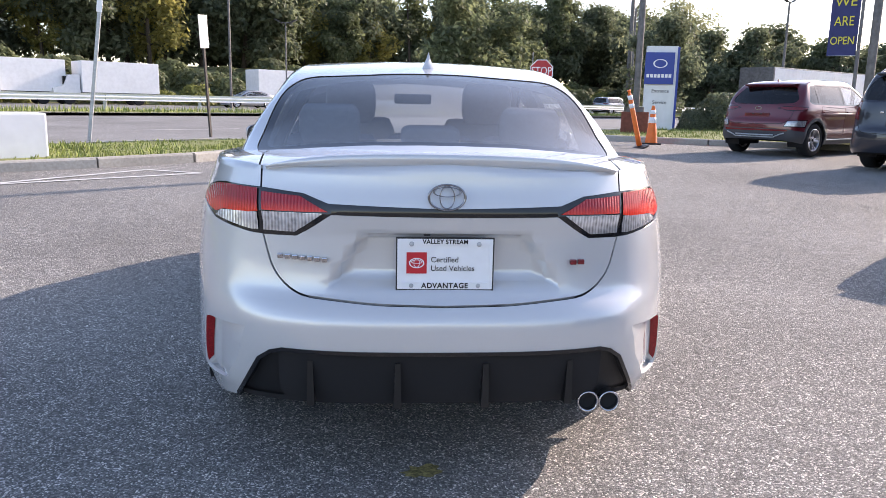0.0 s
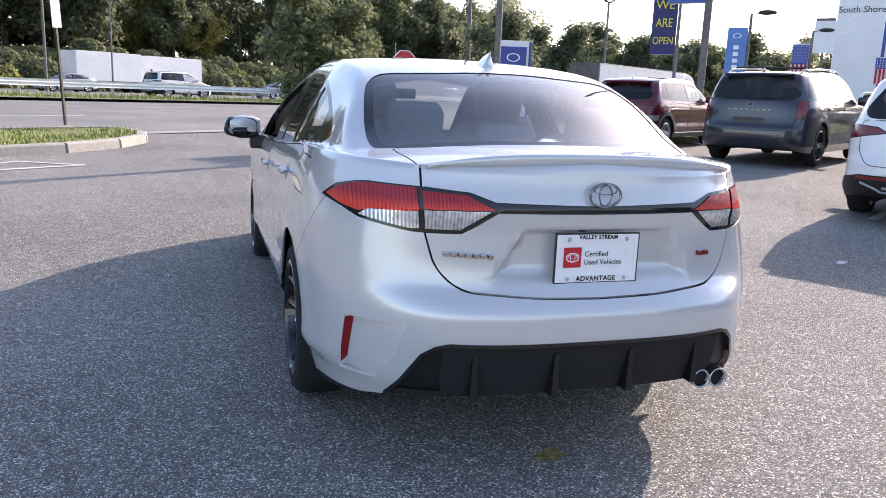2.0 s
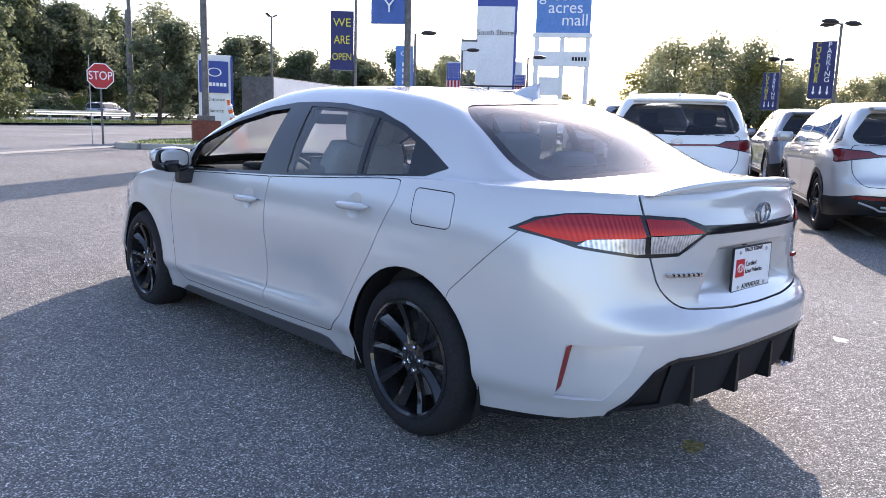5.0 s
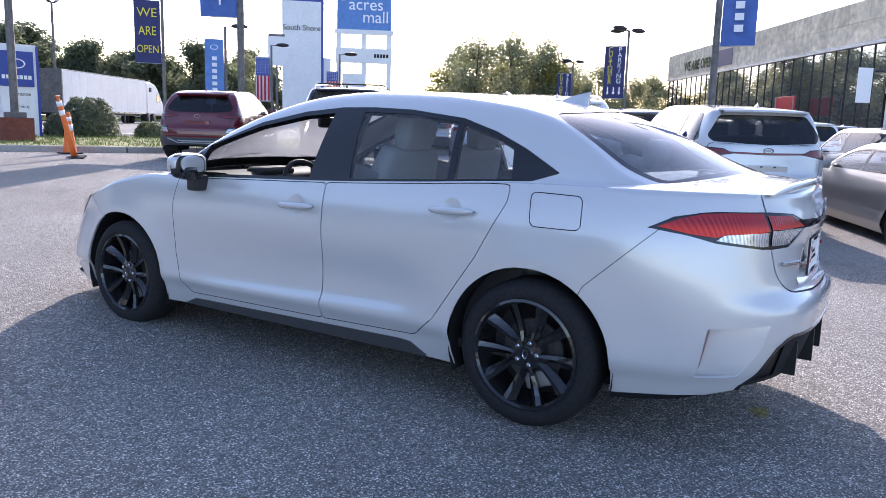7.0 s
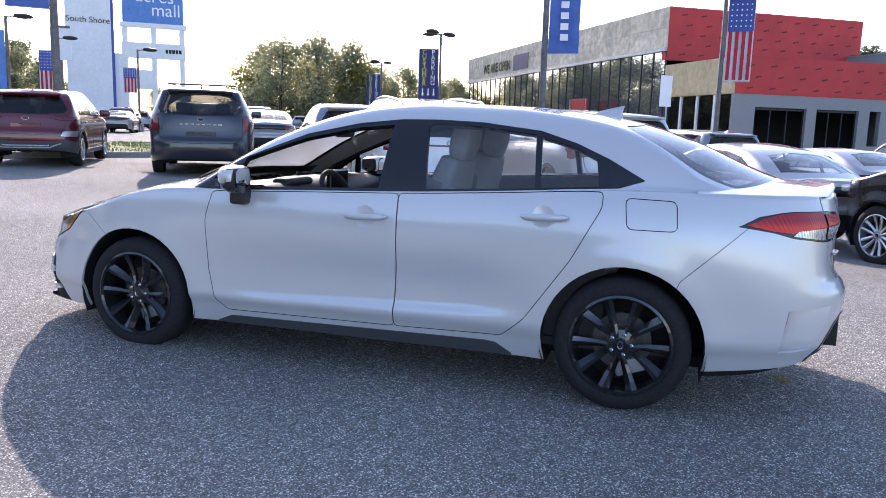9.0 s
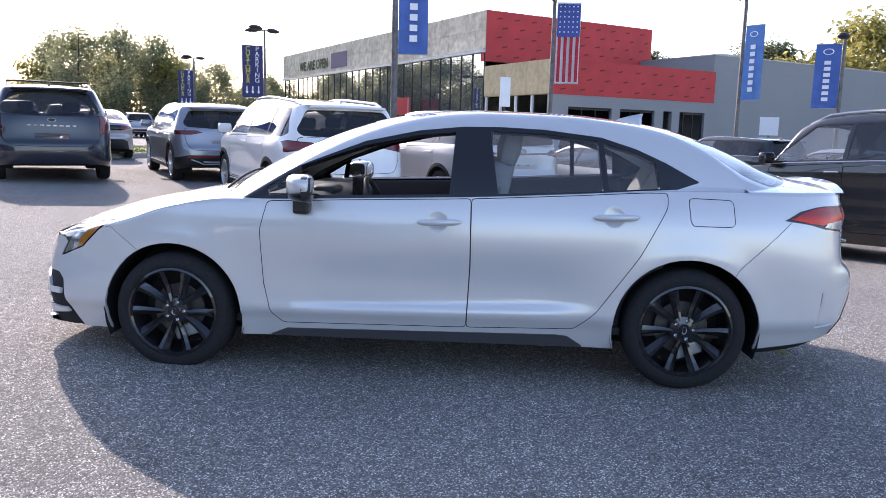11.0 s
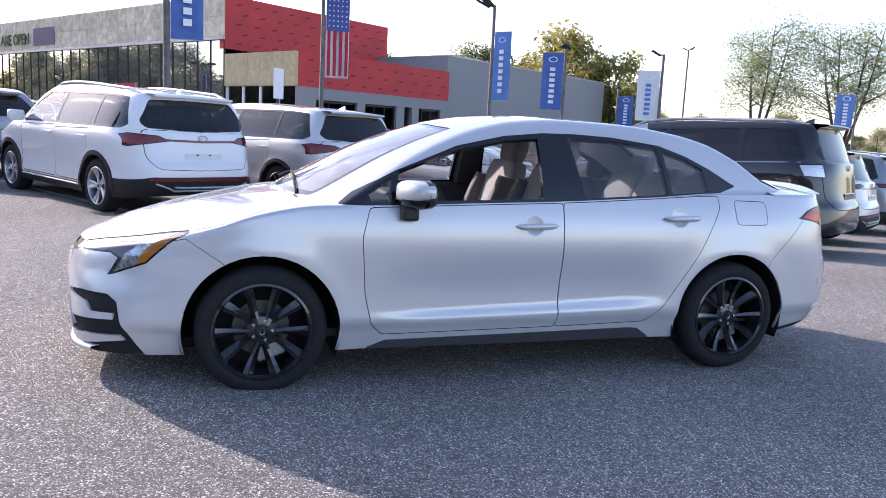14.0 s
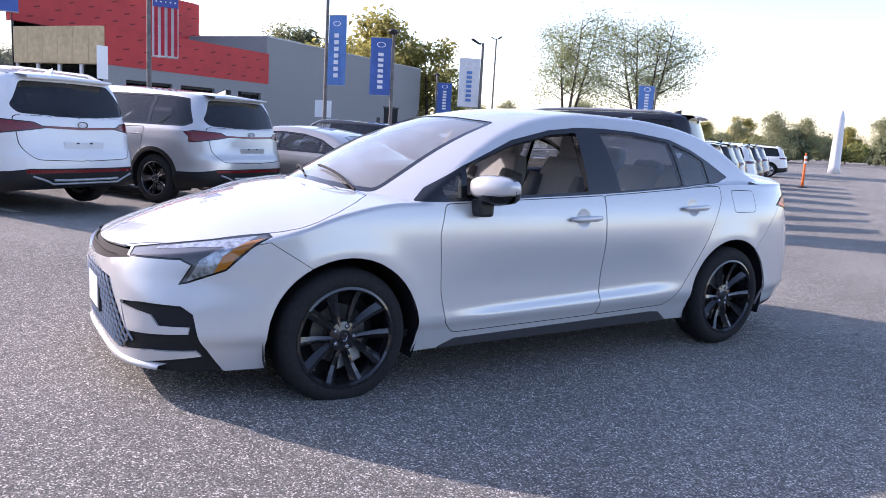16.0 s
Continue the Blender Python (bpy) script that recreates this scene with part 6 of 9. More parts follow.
def suv_body(wb, fo, ro, W, H, belt, hoodz, nosez, rake=0.30, fine=0.62, sq=3.4, tumble=0.30, tail=0.22, wr=0.36, lean=0.06, screen=0.62):
    """A two-box body from its leading sizes."""
    w2 = W / 2
    L = wb + fo
    bl = belt
    b = Body(
        w=curve((-ro, w2 - 0.03), (0, w2 - 0.005), (wb * 0.5, w2 - 0.01), (wb, w2 - 0.005), (L, w2 - 0.05)),
        prof=curve((0.18, -0.07), (0.30, -0.03), (0.42, 0.0), (0.58, -0.012), (0.74, -0.004), (bl - 0.18, 0.006), (bl - 0.06, -0.008), (bl + 0.02, -0.035)),
        rear=curve((0.25, -ro + 0.10), (0.40, -ro + 0.02), (0.55, -ro), (0.68, -ro + 0.01), (0.76, -ro + 0.05), (bl, -ro + 0.05 + lean), (bl + 0.1, -ro + 0.1 + lean)),
        front=curve((0.2, L - 0.10), (0.4, L), (0.7, L), (nosez, L - 0.06)),
        nr=curve((0.2, 4.4), (0.7, 4.0), (bl, 3.4)),
        nf=curve((0.2, 3.4), (0.8, sq)),
        zt=curve((-ro, bl), (0.0, bl), (wb * 0.5, bl - 0.015), (wb - 0.55, bl - 0.03), (wb - 0.2, bl - 0.045), (wb + 0.3, nosez + 0.05), (L, nosez)),
        zb=curve((-ro, 0.34), (-ro * 0.6, 0.27), (0.4, 0.24), (wb - 0.4, 0.24), (L, 0.24)),
        hood=curve((wb - 0.6, hoodz + 0.02), (wb - 0.1, hoodz), (wb + 0.35, nosez + 0.10), (L - 0.12, nosez + 0.05), (L, nosez)),
        deck=None,
        top=curve((-ro - 0.05, bl - 0.20), (-ro + 0.10 + lean, bl + 0.02), (-ro + 0.10 + lean + tail, H - 0.135), (-ro + 0.18 + lean + tail, H - 0.085), (0.1, H - 0.035), (wb * 0.42, H), (wb * 0.62, H - 0.02), (wb - 0.72, H - 0.13), (wb - 0.72 + screen * 0.55, hoodz + 0.22), (wb - 0.72 + screen, hoodz + 0.02), (wb + 0.3, hoodz - 0.22)),
        y0r=-0.15, y0f=wb - 0.1, cowl=wb - 0.35, decky=-9, t1=tumble, t2=0.30, bowf=0.22, bowr=0.10, crown=0.06,
        wheels=((0, wr), (wb, wr)), arch_r=wr + 0.045, flare=0.016, fine=fine, edge=0.06)
    b.gy = (-ro + 0.04, wb + 0.05)
    return b


def suv(name, label, rear, wb, fo, ro, W, H, paint_m, belt=1.06, hoodz=1.06, nosez=0.86, wr=0.36, rim="rim_silver", style="five", clad=True, panes=3, lamps="side", glass="glass_dark", rails=False, tail=0.22, lean=0.06, dlo_rear=None, spoiler=True, heading=HEAD, chrome_line=False, lamp_bar=False, clad_mat="black_plastic", tumble=0.30, fine=0.62, screen=0.62, category="suv", low_lamps=False, letters=0):
    b = suv_body(wb, fo, ro, W, H, belt, hoodz, nosez, tail=tail, wr=wr, lean=lean, tumble=tumble, fine=fine, screen=screen)
    root = parked(name, label, category, rear, ro, heading)
    bm = b.build()
    side, rv, top, rl, fl = View(90), View(0), View("top"), View(37), View(143)
    w2 = W / 2
    for y, z in b.wheels:
        # cladding ring, then the opening
        if clad:
            big = S(*circle(y, z, wr + 0.105, 28))
            score(bm, big, side)
        ar = S(*circle(y, z, wr + 0.045, 28))
        score(bm, ar, side)
        bmesh.ops.delete(bm, geom=region(bm, ar, side), context="FACES")
        low = S((y - wr - 0.045, z), (y + wr + 0.045, z), (y + wr + 0.045, 0.1), (y - wr - 0.045, 0.1))
        score(bm, low, side)
        bmesh.ops.delete(bm, geom=region(bm, low, side), context="FACES")
        if clad:
            both("arch_cladding", lift(bm, region(bm, big, side, lambda c: c.z > 0.2), push=0.010, flange=0.02), M[clad_mat], root, "dark arch cladding")
        arch_liner(root, y, z, wr + 0.055, w2 - 0.36, w2 - 0.03)
    okb = lambda c: c.z < 0.62
    if clad:
        sill = S((wb - wr, 0.1), (wb - wr, 0.36), (wr, 0.36), (wr, 0.1))
        score(bm, sill, side, okb)
        both("sill_cladding", lift(bm, region(bm, sill, side, okb), push=0.008, flange=0.02), M[clad_mat], root, "dark sill cladding")
        lowb = [(0.02, 0.1), (-w2, 0.1), (-w2, 0.50), (-w2 * 0.72, 0.56), (0.02, 0.56)]
        okr = lambda c: c.y < -0.3
        score(bm, lowb, rv, okr)
        lo = [f for f in region(bm, lowb, rv, okr)] + [f for f in bm.faces if f.calc_center_median().y < -wr - 0.06 and f.calc_center_median().z < 0.47 and f.calc_center_median().x < -w2 * 0.7]
        part("rear_bumper_cladding", lift(bm, list(dict.fromkeys(lo)), push=0.006, flange=0.02, mirror=True), M[clad_mat], root, "dark lower bumper", True)
        def tail_y(x, z):
            n = b.nr(z)
            return b.y0r + (b.rear(z) - b.y0r) * (1 - min(abs(x) / b.X(-ro + 0.3, z), 0.999) ** n) ** (1 / n)
        loop = bmesh.new()
        for z0, z1, r in ((0.385, 0.475, 0.013), (0.425, 0.430, 0.016)):
            wide = 0.70 if z1 > 0.45 else 0.46
            tube(loop, [(x, tail_y(x, z) - 0.012, z) for x, z in [(w2 * wide * k / 12, z0 + (z1 - z0) * max((abs(k) - 8) / 4, 0) ** 0.8) for k in range(-12, 13)]], r, 8)
        part("bumper_trim", loop, M["galv"], root, "silver bumper trim loop", True)
        strip_ = bmesh.new()
        grid(strip_, [[Vector((w2 * 0.76 * k / 14, tail_y(w2 * 0.76 * k / 14, z) - 0.012, z)) for z in (0.545, 0.51)] for k in range(-14, 15)], True)
        bmesh.ops.recalc_face_normals(strip_, faces=strip_.faces)
        part("bumper_reflector", strip_, M["lens_maroon"], root, "red reflector strip")
        for sgn in (-1, 1):
            part("sill_trim", tube(bmesh.new(), [(sgn * (b.X(y, 0.33) + 0.012), y, 0.335) for y in [wr + 0.12 + (wb - 2 * wr - 0.24) * k / 8 for k in range(9)]], 0.014, 6), M["galv"], root, "silver sill trim")
    # side windows
    yr = -ro + 0.32 + lean + tail * 0.5 if dlo_rear is None else dlo_rear
    rail = lambda y: b.roof(max(b.rail(y) - 0.01, 0), y)[1] - 0.055
    zl = lambda y: b.zt(y) + 0.02
    yf = wb - 0.40
    ys = [yr + 0.10 + (yf - 0.30 - yr - 0.10) * i / 8 for i in range(9)]
    dlo = round_poly(S(*([(yf, zl(yf))] + [(y, min(rail(y), H - 0.12)) for y in ys[::-1]] + [(yr - 0.06, zl(0) + 0.05), (yr + 0.06, zl(0))])), 0.03, 2)
    score(bm, dlo, side, lambda c: c.z > belt - 0.05)
    cuts = [wb * 0.44, wb * 0.05] if panes == 3 else [wb * 0.44]
    edges = [yf + 0.1] + cuts + [yr - 0.2]
    inner = grown(dlo, -0.028)
    score(bm, inner, side, lambda c: c.z > belt - 0.05)
    for y in cuts:
        for e in (-0.03, 0.03):
            bar = S((y + e, belt - 0.1), (y + e + 0.001, belt - 0.1), (y + e + 0.001, H), (y + e, H))
            score(bm, bar, side, lambda c: c.z > belt - 0.05)
    for a, c in zip(edges, edges[1:]):
        fs = [f for f in region(bm, inner, side) if c + 0.03 < f.calc_center_median().y < a - 0.03]
        if fs:
            both("side_window", lift(bm, fs, push=-0.004), M[glass if c < wb * 0.4 else "glass_tint"], root)
    both("window_frame", lift(bm, region(bm, dlo, side), flange=0.02), M["black_gloss"], root, "black window frame")
    if chrome_line:
        for sgn in (-1, 1):
            cb = bmesh.new()
            tube(cb, [(sgn * (b.ring_x(y, zl(y)) + 0.002), y, zl(y) - 0.004) for y in [yr + (yf - yr) * i / 14 for i in range(15)]], 0.008, 6)
            part("chrome_line", cb, M["chrome"], root, "chrome window line")
    # rear window
    zr0, zr1 = belt + 0.04, H - 0.165
    rw = round_poly([(0.02, zr1), (-w2 * 0.62, zr1 - 0.01), (-w2 * 0.80, zr0 + 0.08), (-w2 * 0.74, zr0), (0.02, zr0 - 0.03)], 0.05, 3)
    okw = lambda c: c.y < -ro + 0.5 + lean + tail
    score(bm, rw, rv, okw)
    part("rear_window", lift(bm, region(bm, rw, rv, okw), push=-0.004, mirror=True), M["glass_dark"], root, "dark rear window", True)
    # windscreen
    ws = [(0.02, wb - 0.70), (-0.45, wb - 0.72)] + [(-(b.rail(y) - 0.06), y) for y in [wb - 0.66 + 0.07 * i for i in range(6)]] + [(-w2 * 0.74, wb - 0.18), (-0.3, wb - 0.12), (0.02, wb - 0.11)]
    okf = lambda c: c.z > belt + 0.005
    score(bm, ws, top, okf)
    part("windscreen", lift(bm, region(bm, ws, top, okf), push=-0.003, mirror=True), M["glass_tint"], root, "", True)
    # tail lamps
    okt = lambda c: c.y < 0.0 and c.x < 0
    q = lambda x, y, z: rl.uv(Vector((x, y, z)))
    yl = -ro
    if lamps == "side":      # arrow-shaped lamps round the corner
        zc = belt - 0.10
        lp = [q(-w2, yl + 0.50, zc + 0.05), q(-w2 + 0.02, yl + 0.30, zc + 0.075), q(-w2 * 0.66, yl + 0.09, zc + 0.055), q(-w2 * 0.5, yl + 0.06, zc - 0.01), q(-w2 * 0.66, yl + 0.09, zc - 0.035), q(-w2 + 0.02, yl + 0.30, zc - 0.095), q(-w2 + 0.005, yl + 0.40, zc - 0.09), q(-w2 + 0.005, yl + 0.41, zc - 0.01)]
    elif lamps == "tall":
        lp = [q(-w2 + 0.01, yl + 0.34, belt + 0.02), q(-w2 * 0.86, yl + 0.14, belt + 0.03), q(-w2 * 0.82, yl + 0.10, belt - 0.30), q(-w2 + 0.03, yl + 0.26, belt - 0.28)]
    elif lamps == "block":
        lp = [q(-w2 + 0.005, yl + 0.42, belt - 0.01), q(-w2 * 0.84, yl + 0.12, belt - 0.01), q(-w2 * 0.82, yl + 0.10, belt - 0.19), q(-w2 + 0.02, yl + 0.36, belt - 0.17)]
    else:                     # slim
        lp = [q(-w2 + 0.01, yl + 0.42, belt - 0.03), q(-w2 * 0.62, yl + 0.08, belt - 0.02), q(-w2 * 0.48, yl + 0.06, belt - 0.06), q(-w2 * 0.7, yl + 0.1, belt - 0.105), q(-w2 + 0.01, yl + 0.34, belt - 0.11)]
    score(bm, lp, rl, okt)
    score(bm, grown(lp, -0.012), rl, okt)
    both("tail_lamp", lift(bm, region(bm, grown(lp, -0.012), rl, okt), push=0.004), M["lens_clear"] if lamps == "block" else M["lens_maroon"], root, "tail lamp lens")
    both("tail_lamp_surround", lift(bm, region(bm, lp, rl, okt), flange=0.01), M["black_gloss"], root)
    if low_lamps:
        lo = [q(-w2, yl + 0.40, 0.735), q(-w2 * 0.70, yl + 0.10, 0.72), q(-w2 * 0.62, yl + 0.08, 0.60), q(-w2 + 0.01, yl + 0.34, 0.585)]
        score(bm, lo, rl, okt)
        score(bm, grown(lo, -0.014), rl, okt)
        both("low_lamp", lift(bm, region(bm, grown(lo, -0.014), rl, okt), push=0.004), M["lens_clear"], root, "clear low tail lamp")
        both("low_lamp_surround", lift(bm, region(bm, lo, rl, okt), flange=0.01), M["black_gloss"], root)
    if lamp_bar:
        bar = [(0.02, belt - 0.095), (-w2 * 0.55, belt - 0.085), (-w2 * 0.55, belt - 0.110), (0.02, belt - 0.125)]
        score(bm, bar, rv, okt)
        part("lamp_bar", lift(bm, region(bm, bar, rv, okt), push=0.003, mirror=True), M["lens_maroon"], root, "red lamp bar", True)
    # tailgate with its shut line
    tg = round_poly([(0.02, belt + 0.02), (-w2 * 0.80, belt + 0.02), (-w2 * 0.78, 0.80), (-w2 * 0.66, 0.66), (0.02, 0.64)], 0.07, 4)
    okg = lambda c: c.y < -ro + 0.4 and c.z < belt + 0.02
    for d in (0.004, -0.004):
        score(bm, grown(tg, d), rv, okg)
    g = region(bm, grown(tg, -0.004), rv, okg)
    gs = set(g)
    rg = [f for f in region(bm, grown(tg, 0.004), rv, okg) if f not in gs]
    # near-black strip behind the gap, its shade put into the colour
    sh = lift(bm, rg, push=-0.008, mirror=True, keep=True)
    part("tailgate_gap", sh, M["shell"], root)
    part("tailgate", lift(bm, g, flange=0.01, mirror=True), paint_m, root, "", True)
    bmesh.ops.delete(bm, geom=[f for f in rg if f.is_valid], context="FACES")
    # doors
    for y0, y1, nm in ((wb * 0.44 + 0.003, wb - wr - 0.10, "front_door"), (wr * 0.55, wb * 0.44 - 0.003, "rear_door")):
        dp = round_poly(S((y1, belt - 0.06), (y1 + 0.02, 0.7), (y1 - 0.02, 0.42), (y1 - 0.08, 0.385), (y0 + (0.16 if nm == "rear_door" else 0), 0.385), (y0 + (0.10 if nm == "rear_door" else 0), 0.6), (y0, belt - 0.10), (y0, belt - 0.02)), 0.03, 2)
        o = panel(bm, dp, side, 0.008, ok=lambda c: c.z < belt + 0.01)
        both(nm, o, paint_m, root)
        for sgn in (-1, 1):
            hy = y0 + 0.12
            x = b.ring_x(hy, belt - 0.13) + 0.02
            part("door_handle", boxm(sgn * x - 0.014, sgn * x + 0.014, hy - 0.09, hy + 0.11, belt - 0.145, belt - 0.115, 0.01), paint_m if not chrome_line else M["chrome"], root)
    part("body", mirror_x(lift(bm, bm.faces[:])), paint_m, root, "", True)
    bm.free()
    # near-black block added inside the skin, its colour the shade in the shut lines
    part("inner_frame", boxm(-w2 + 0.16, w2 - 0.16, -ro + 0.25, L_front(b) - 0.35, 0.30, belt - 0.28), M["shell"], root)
    # lamps at the nose, grille
    nb = boxm(-w2 * 0.55, w2 * 0.55, wb + fo - 0.06, wb + fo + 0.01, 0.45, 0.75, 0.03)
    part("grille", nb, M["black_gloss"], root, "black grille")
    for sgn in (-1, 1):
        part("head_lamp", boxm(sgn * w2 * 0.62 - 0.15, sgn * w2 * 0.62 + 0.15, wb + fo - 0.22, wb + fo - 0.06, nosez - 0.14, nosez - 0.05, 0.03), M["lens_clear"], root, "headlamp lens")
        mb = bmesh.new()
        cushion(mb, Matrix.Translation((sgn * (w2 + 0.09), wb - 0.52, belt - 0.02)), 0.22, 0.13, 0.15, 0.04)
        part("mirror_housing", mb, paint_m, root, "", True)
    for x, sgn in ((-w2 + 0.125, -1), (w2 - 0.125, 1)):
        for y, z in b.wheels:
            wheel(root, (x, y, z), wr, 0.225, wr - 0.115, M[rim], style, sgn)
    # spoiler, fin, emblem, rails, seats
    ysp = -ro + 0.10 + lean + tail
    if spoiler:
        sb = bmesh.new()
        rows = []
        for i in range(13):
            x = -w2 * 0.60 + w2 * 1.2 * i / 12
            z = H - 0.10 - 0.02 * (x / w2) ** 2
            rows.append([Vector((x, ysp + 0.16, z + 0.015)), Vector((x, ysp - 0.10, z - 0.005)), Vector((x, ysp - 0.11, z - 0.03)), Vector((x, ysp + 0.02, z - 0.05))])
        grid(sb, rows)
        bmesh.ops.recalc_face_normals(sb, faces=sb.faces)
        part("roof_spoiler", sb, paint_m, root, "", True)
    fb = bmesh.new()
    rows = [[Vector((s_ * 0.03 * (0.3 + 0.7 * k), ysp + 0.40 - 0.18 * k, H - 0.075 + zz * 0.075 * k ** 0.8)) for s_, zz in ((1, 0), (0.4, 0.6), (0, 1), (-0.4, 0.6), (-1, 0))] for k in (0, 0.33, 0.66, 1)]
    grid(fb, rows)
    fb.faces.new([v for v in fb.verts][-5:])
    bmesh.ops.recalc_face_normals(fb, faces=fb.faces)
    part("aerial_fin", fb, paint_m, root)
    eb = bmesh.new()
    R = Euler((radians(90), 0, 0)).to_matrix().to_4x4()
    lathe(eb, [(0.050, 0), (0.050, 0.008), (0.060, 0.008), (0.062, 0)], 28, Matrix.Translation((0, b.rear(belt - 0.06) - 0.006, belt - 0.065)) @ R @ Matrix.Diagonal((1.15, 0.62, 1, 1)), closed=True)
    part("emblem", eb, M["chrome"], root, "chrome oval emblem")
    # number-plate seat: a pressed panel with two dark bolts
    yp = b.rear(0.80)
    part("plate_seat", boxm(-0.27, 0.27, yp - 0.004, yp + 0.02, 0.735, 0.865, 0.012), paint_m, root)
    for sgn in (-1, 1):
        part("plate_bolt", boxm(sgn * 0.09 - 0.018, sgn * 0.09 + 0.018, yp - 0.010, yp, 0.835, 0.853, 0.003), M["black_trim"], root)
    for k in range(letters):
        x = (k - (letters - 1) / 2) * 0.10
        part("badge_bar", boxm(x - 0.03, x + 0.03, b.rear(belt - 0.16) - 0.006, b.rear(belt - 0.16) + 0.02, belt - 0.175, belt - 0.145, 0.004), M["chrome"], root, "chrome badge bar")
    if rails:
        for sgn in (-1, 1):
            rb = bmesh.new()
            ys2 = [ysp + 0.15 + (wb - 0.9 - ysp - 0.15) * i / 10 for i in range(11)]
            tube(rb, [(sgn * (b.rail(y) - 0.06), y, b.roof(b.rail(y) - 0.06, y)[1] + ((0.055 if rails == "dark" else 0.028) if 0 < i < 10 else -0.01)) for i, y in enumerate(ys2)], 0.018 if rails == "dark" else 0.022, 8)
            part("roof_rail", rb, M["black_gloss"] if rails == "dark" else M["galv"], root, "raised roof rail")
        if rails == "dark":
            for y in (ys2[2], ys2[7]):
                part("cross_bar", tube(bmesh.new(), [(-(b.rail(y) - 0.06), y, b.roof(0.5, y)[1] + 0.075), (b.rail(y) - 0.06, y, b.roof(0.5, y)[1] + 0.075)], 0.016, 8), M["black_trim"], root)
    for x in (-0.38, 0.38):
        for y in (wb * 0.36, wb * 0.02):
            st_ = part("seat_back", cushion(bmesh.new(), Matrix.Translation((x, y, 0.62)) @ Euler((radians(14), 0, 0)).to_matrix().to_4x4(), 0.48, 0.15, 0.62, 0.05), M["cabin_dark"], root, "", True)
            part("head_rest", cushion(bmesh.new(), Matrix.Translation((x, y - 0.17, 1.24)), 0.26, 0.11, 0.17, 0.04), M["cabin_dark"], st_, "", True)
    part("dashboard", boxm(-w2 + 0.16, w2 - 0.16, wb - 0.75, wb - 0.35, 0.72, belt - 0.02, 0.04), M["cabin_dark"], root)
    return root


def L_front(b):
    return b.front(0.5)


M["paint_white"] = paint("white_paint", (0.80, 0.80, 0.80), 0.0, 0.3)
M["paint_grey"] = paint("silver_grey_paint", (0.60, 0.59, 0.575), 0.5, 0.32)
M["paint_saloon"] = paint("warm_grey_paint", (0.40, 0.39, 0.385), 0.5, 0.3)
M["paint_maroon"] = paint("dark_red_paint", (0.12, 0.006, 0.012), 0.2, 0.3)
M["paint_blue"] = paint("steel_blue_paint", (0.016, 0.019, 0.030), 0.2, 0.3)
M["paint_steel"] = paint("steel_grey_paint", (0.27, 0.28, 0.31), 0.5, 0.3)
M["paint_black"] = paint("black_paint", (0.006, 0.006, 0.008), 0.0, 0.25)
M["paint_silver"] = paint("pale_silver_paint", (0.55, 0.56, 0.58), 0.5, 0.32)

suv("white_suv", "white mid-size suv with dark lower cladding and red lamps", (5.91, 2.88), 2.765, 0.94, 1.08, 1.90, 1.69, M["paint_white"], belt=1.12, lamps="side", lamp_bar=True, rails="silver", glass="glass_dark", style="five", fine=0.8)
suv("silver_suv", "silver mid-size suv with dark arches and red lamps", (7.17, 0.43), 2.765, 0.94, 1.08, 1.90, 1.69, M["paint_grey"], belt=1.12, lamps="side", lamp_bar=True, style="five", rim="rim_dark", clad_mat="black_plastic", fine=0.8)
suv("blue_suv", "large steel blue suv with dark roof rack", (8.06, 8.49), 2.90, 0.96, 1.12, 1.975, 1.75, M["paint_blue"], belt=1.16, lamps="tall", rails="dark", letters=8, clad=False, wr=0.385, style="five", rim="rim_dark", fine=0.8)
suv("red_crossover", "dark red small crossover with grey plastic cladding", (7.35, 11.95), 2.60, 0.86, 0.74, 1.80, 1.55, M["paint_maroon"], belt=1.02, hoodz=0.99, nosez=0.80, wr=0.335, lamps="slim", style="five", clad_mat="clad_grey", tail=0.34, lean=0.07, fine=0.8, glass="glass_dark", low_lamps=True)
suv("grey_crossover", "steel grey angular electric crossover", (10.2, 6.2), 3.0, 0.85, 0.80, 1.89, 1.60, M["paint_steel"], belt=1.06, hoodz=1.0, nosez=0.78, wr=0.37, lamps="slim", style="multi", clad=True, tail=0.42, lean=0.06, panes=2, fine=0.7)
suv("black_off_roader", "black boxy off-road suv with silver wheels", (3.51, -5.49), 2.79, 0.91, 1.12, 1.925, 1.88, M["paint_black"], belt=1.26, hoodz=1.22, nosez=1.06, wr=0.385, lamps="block", rails="silver", style="multi", rim="rim_silver", clad=False, chrome_line=True, tail=0.18, tumble=0.24, glass="glass_dark", fine=0.8, screen=0.5)


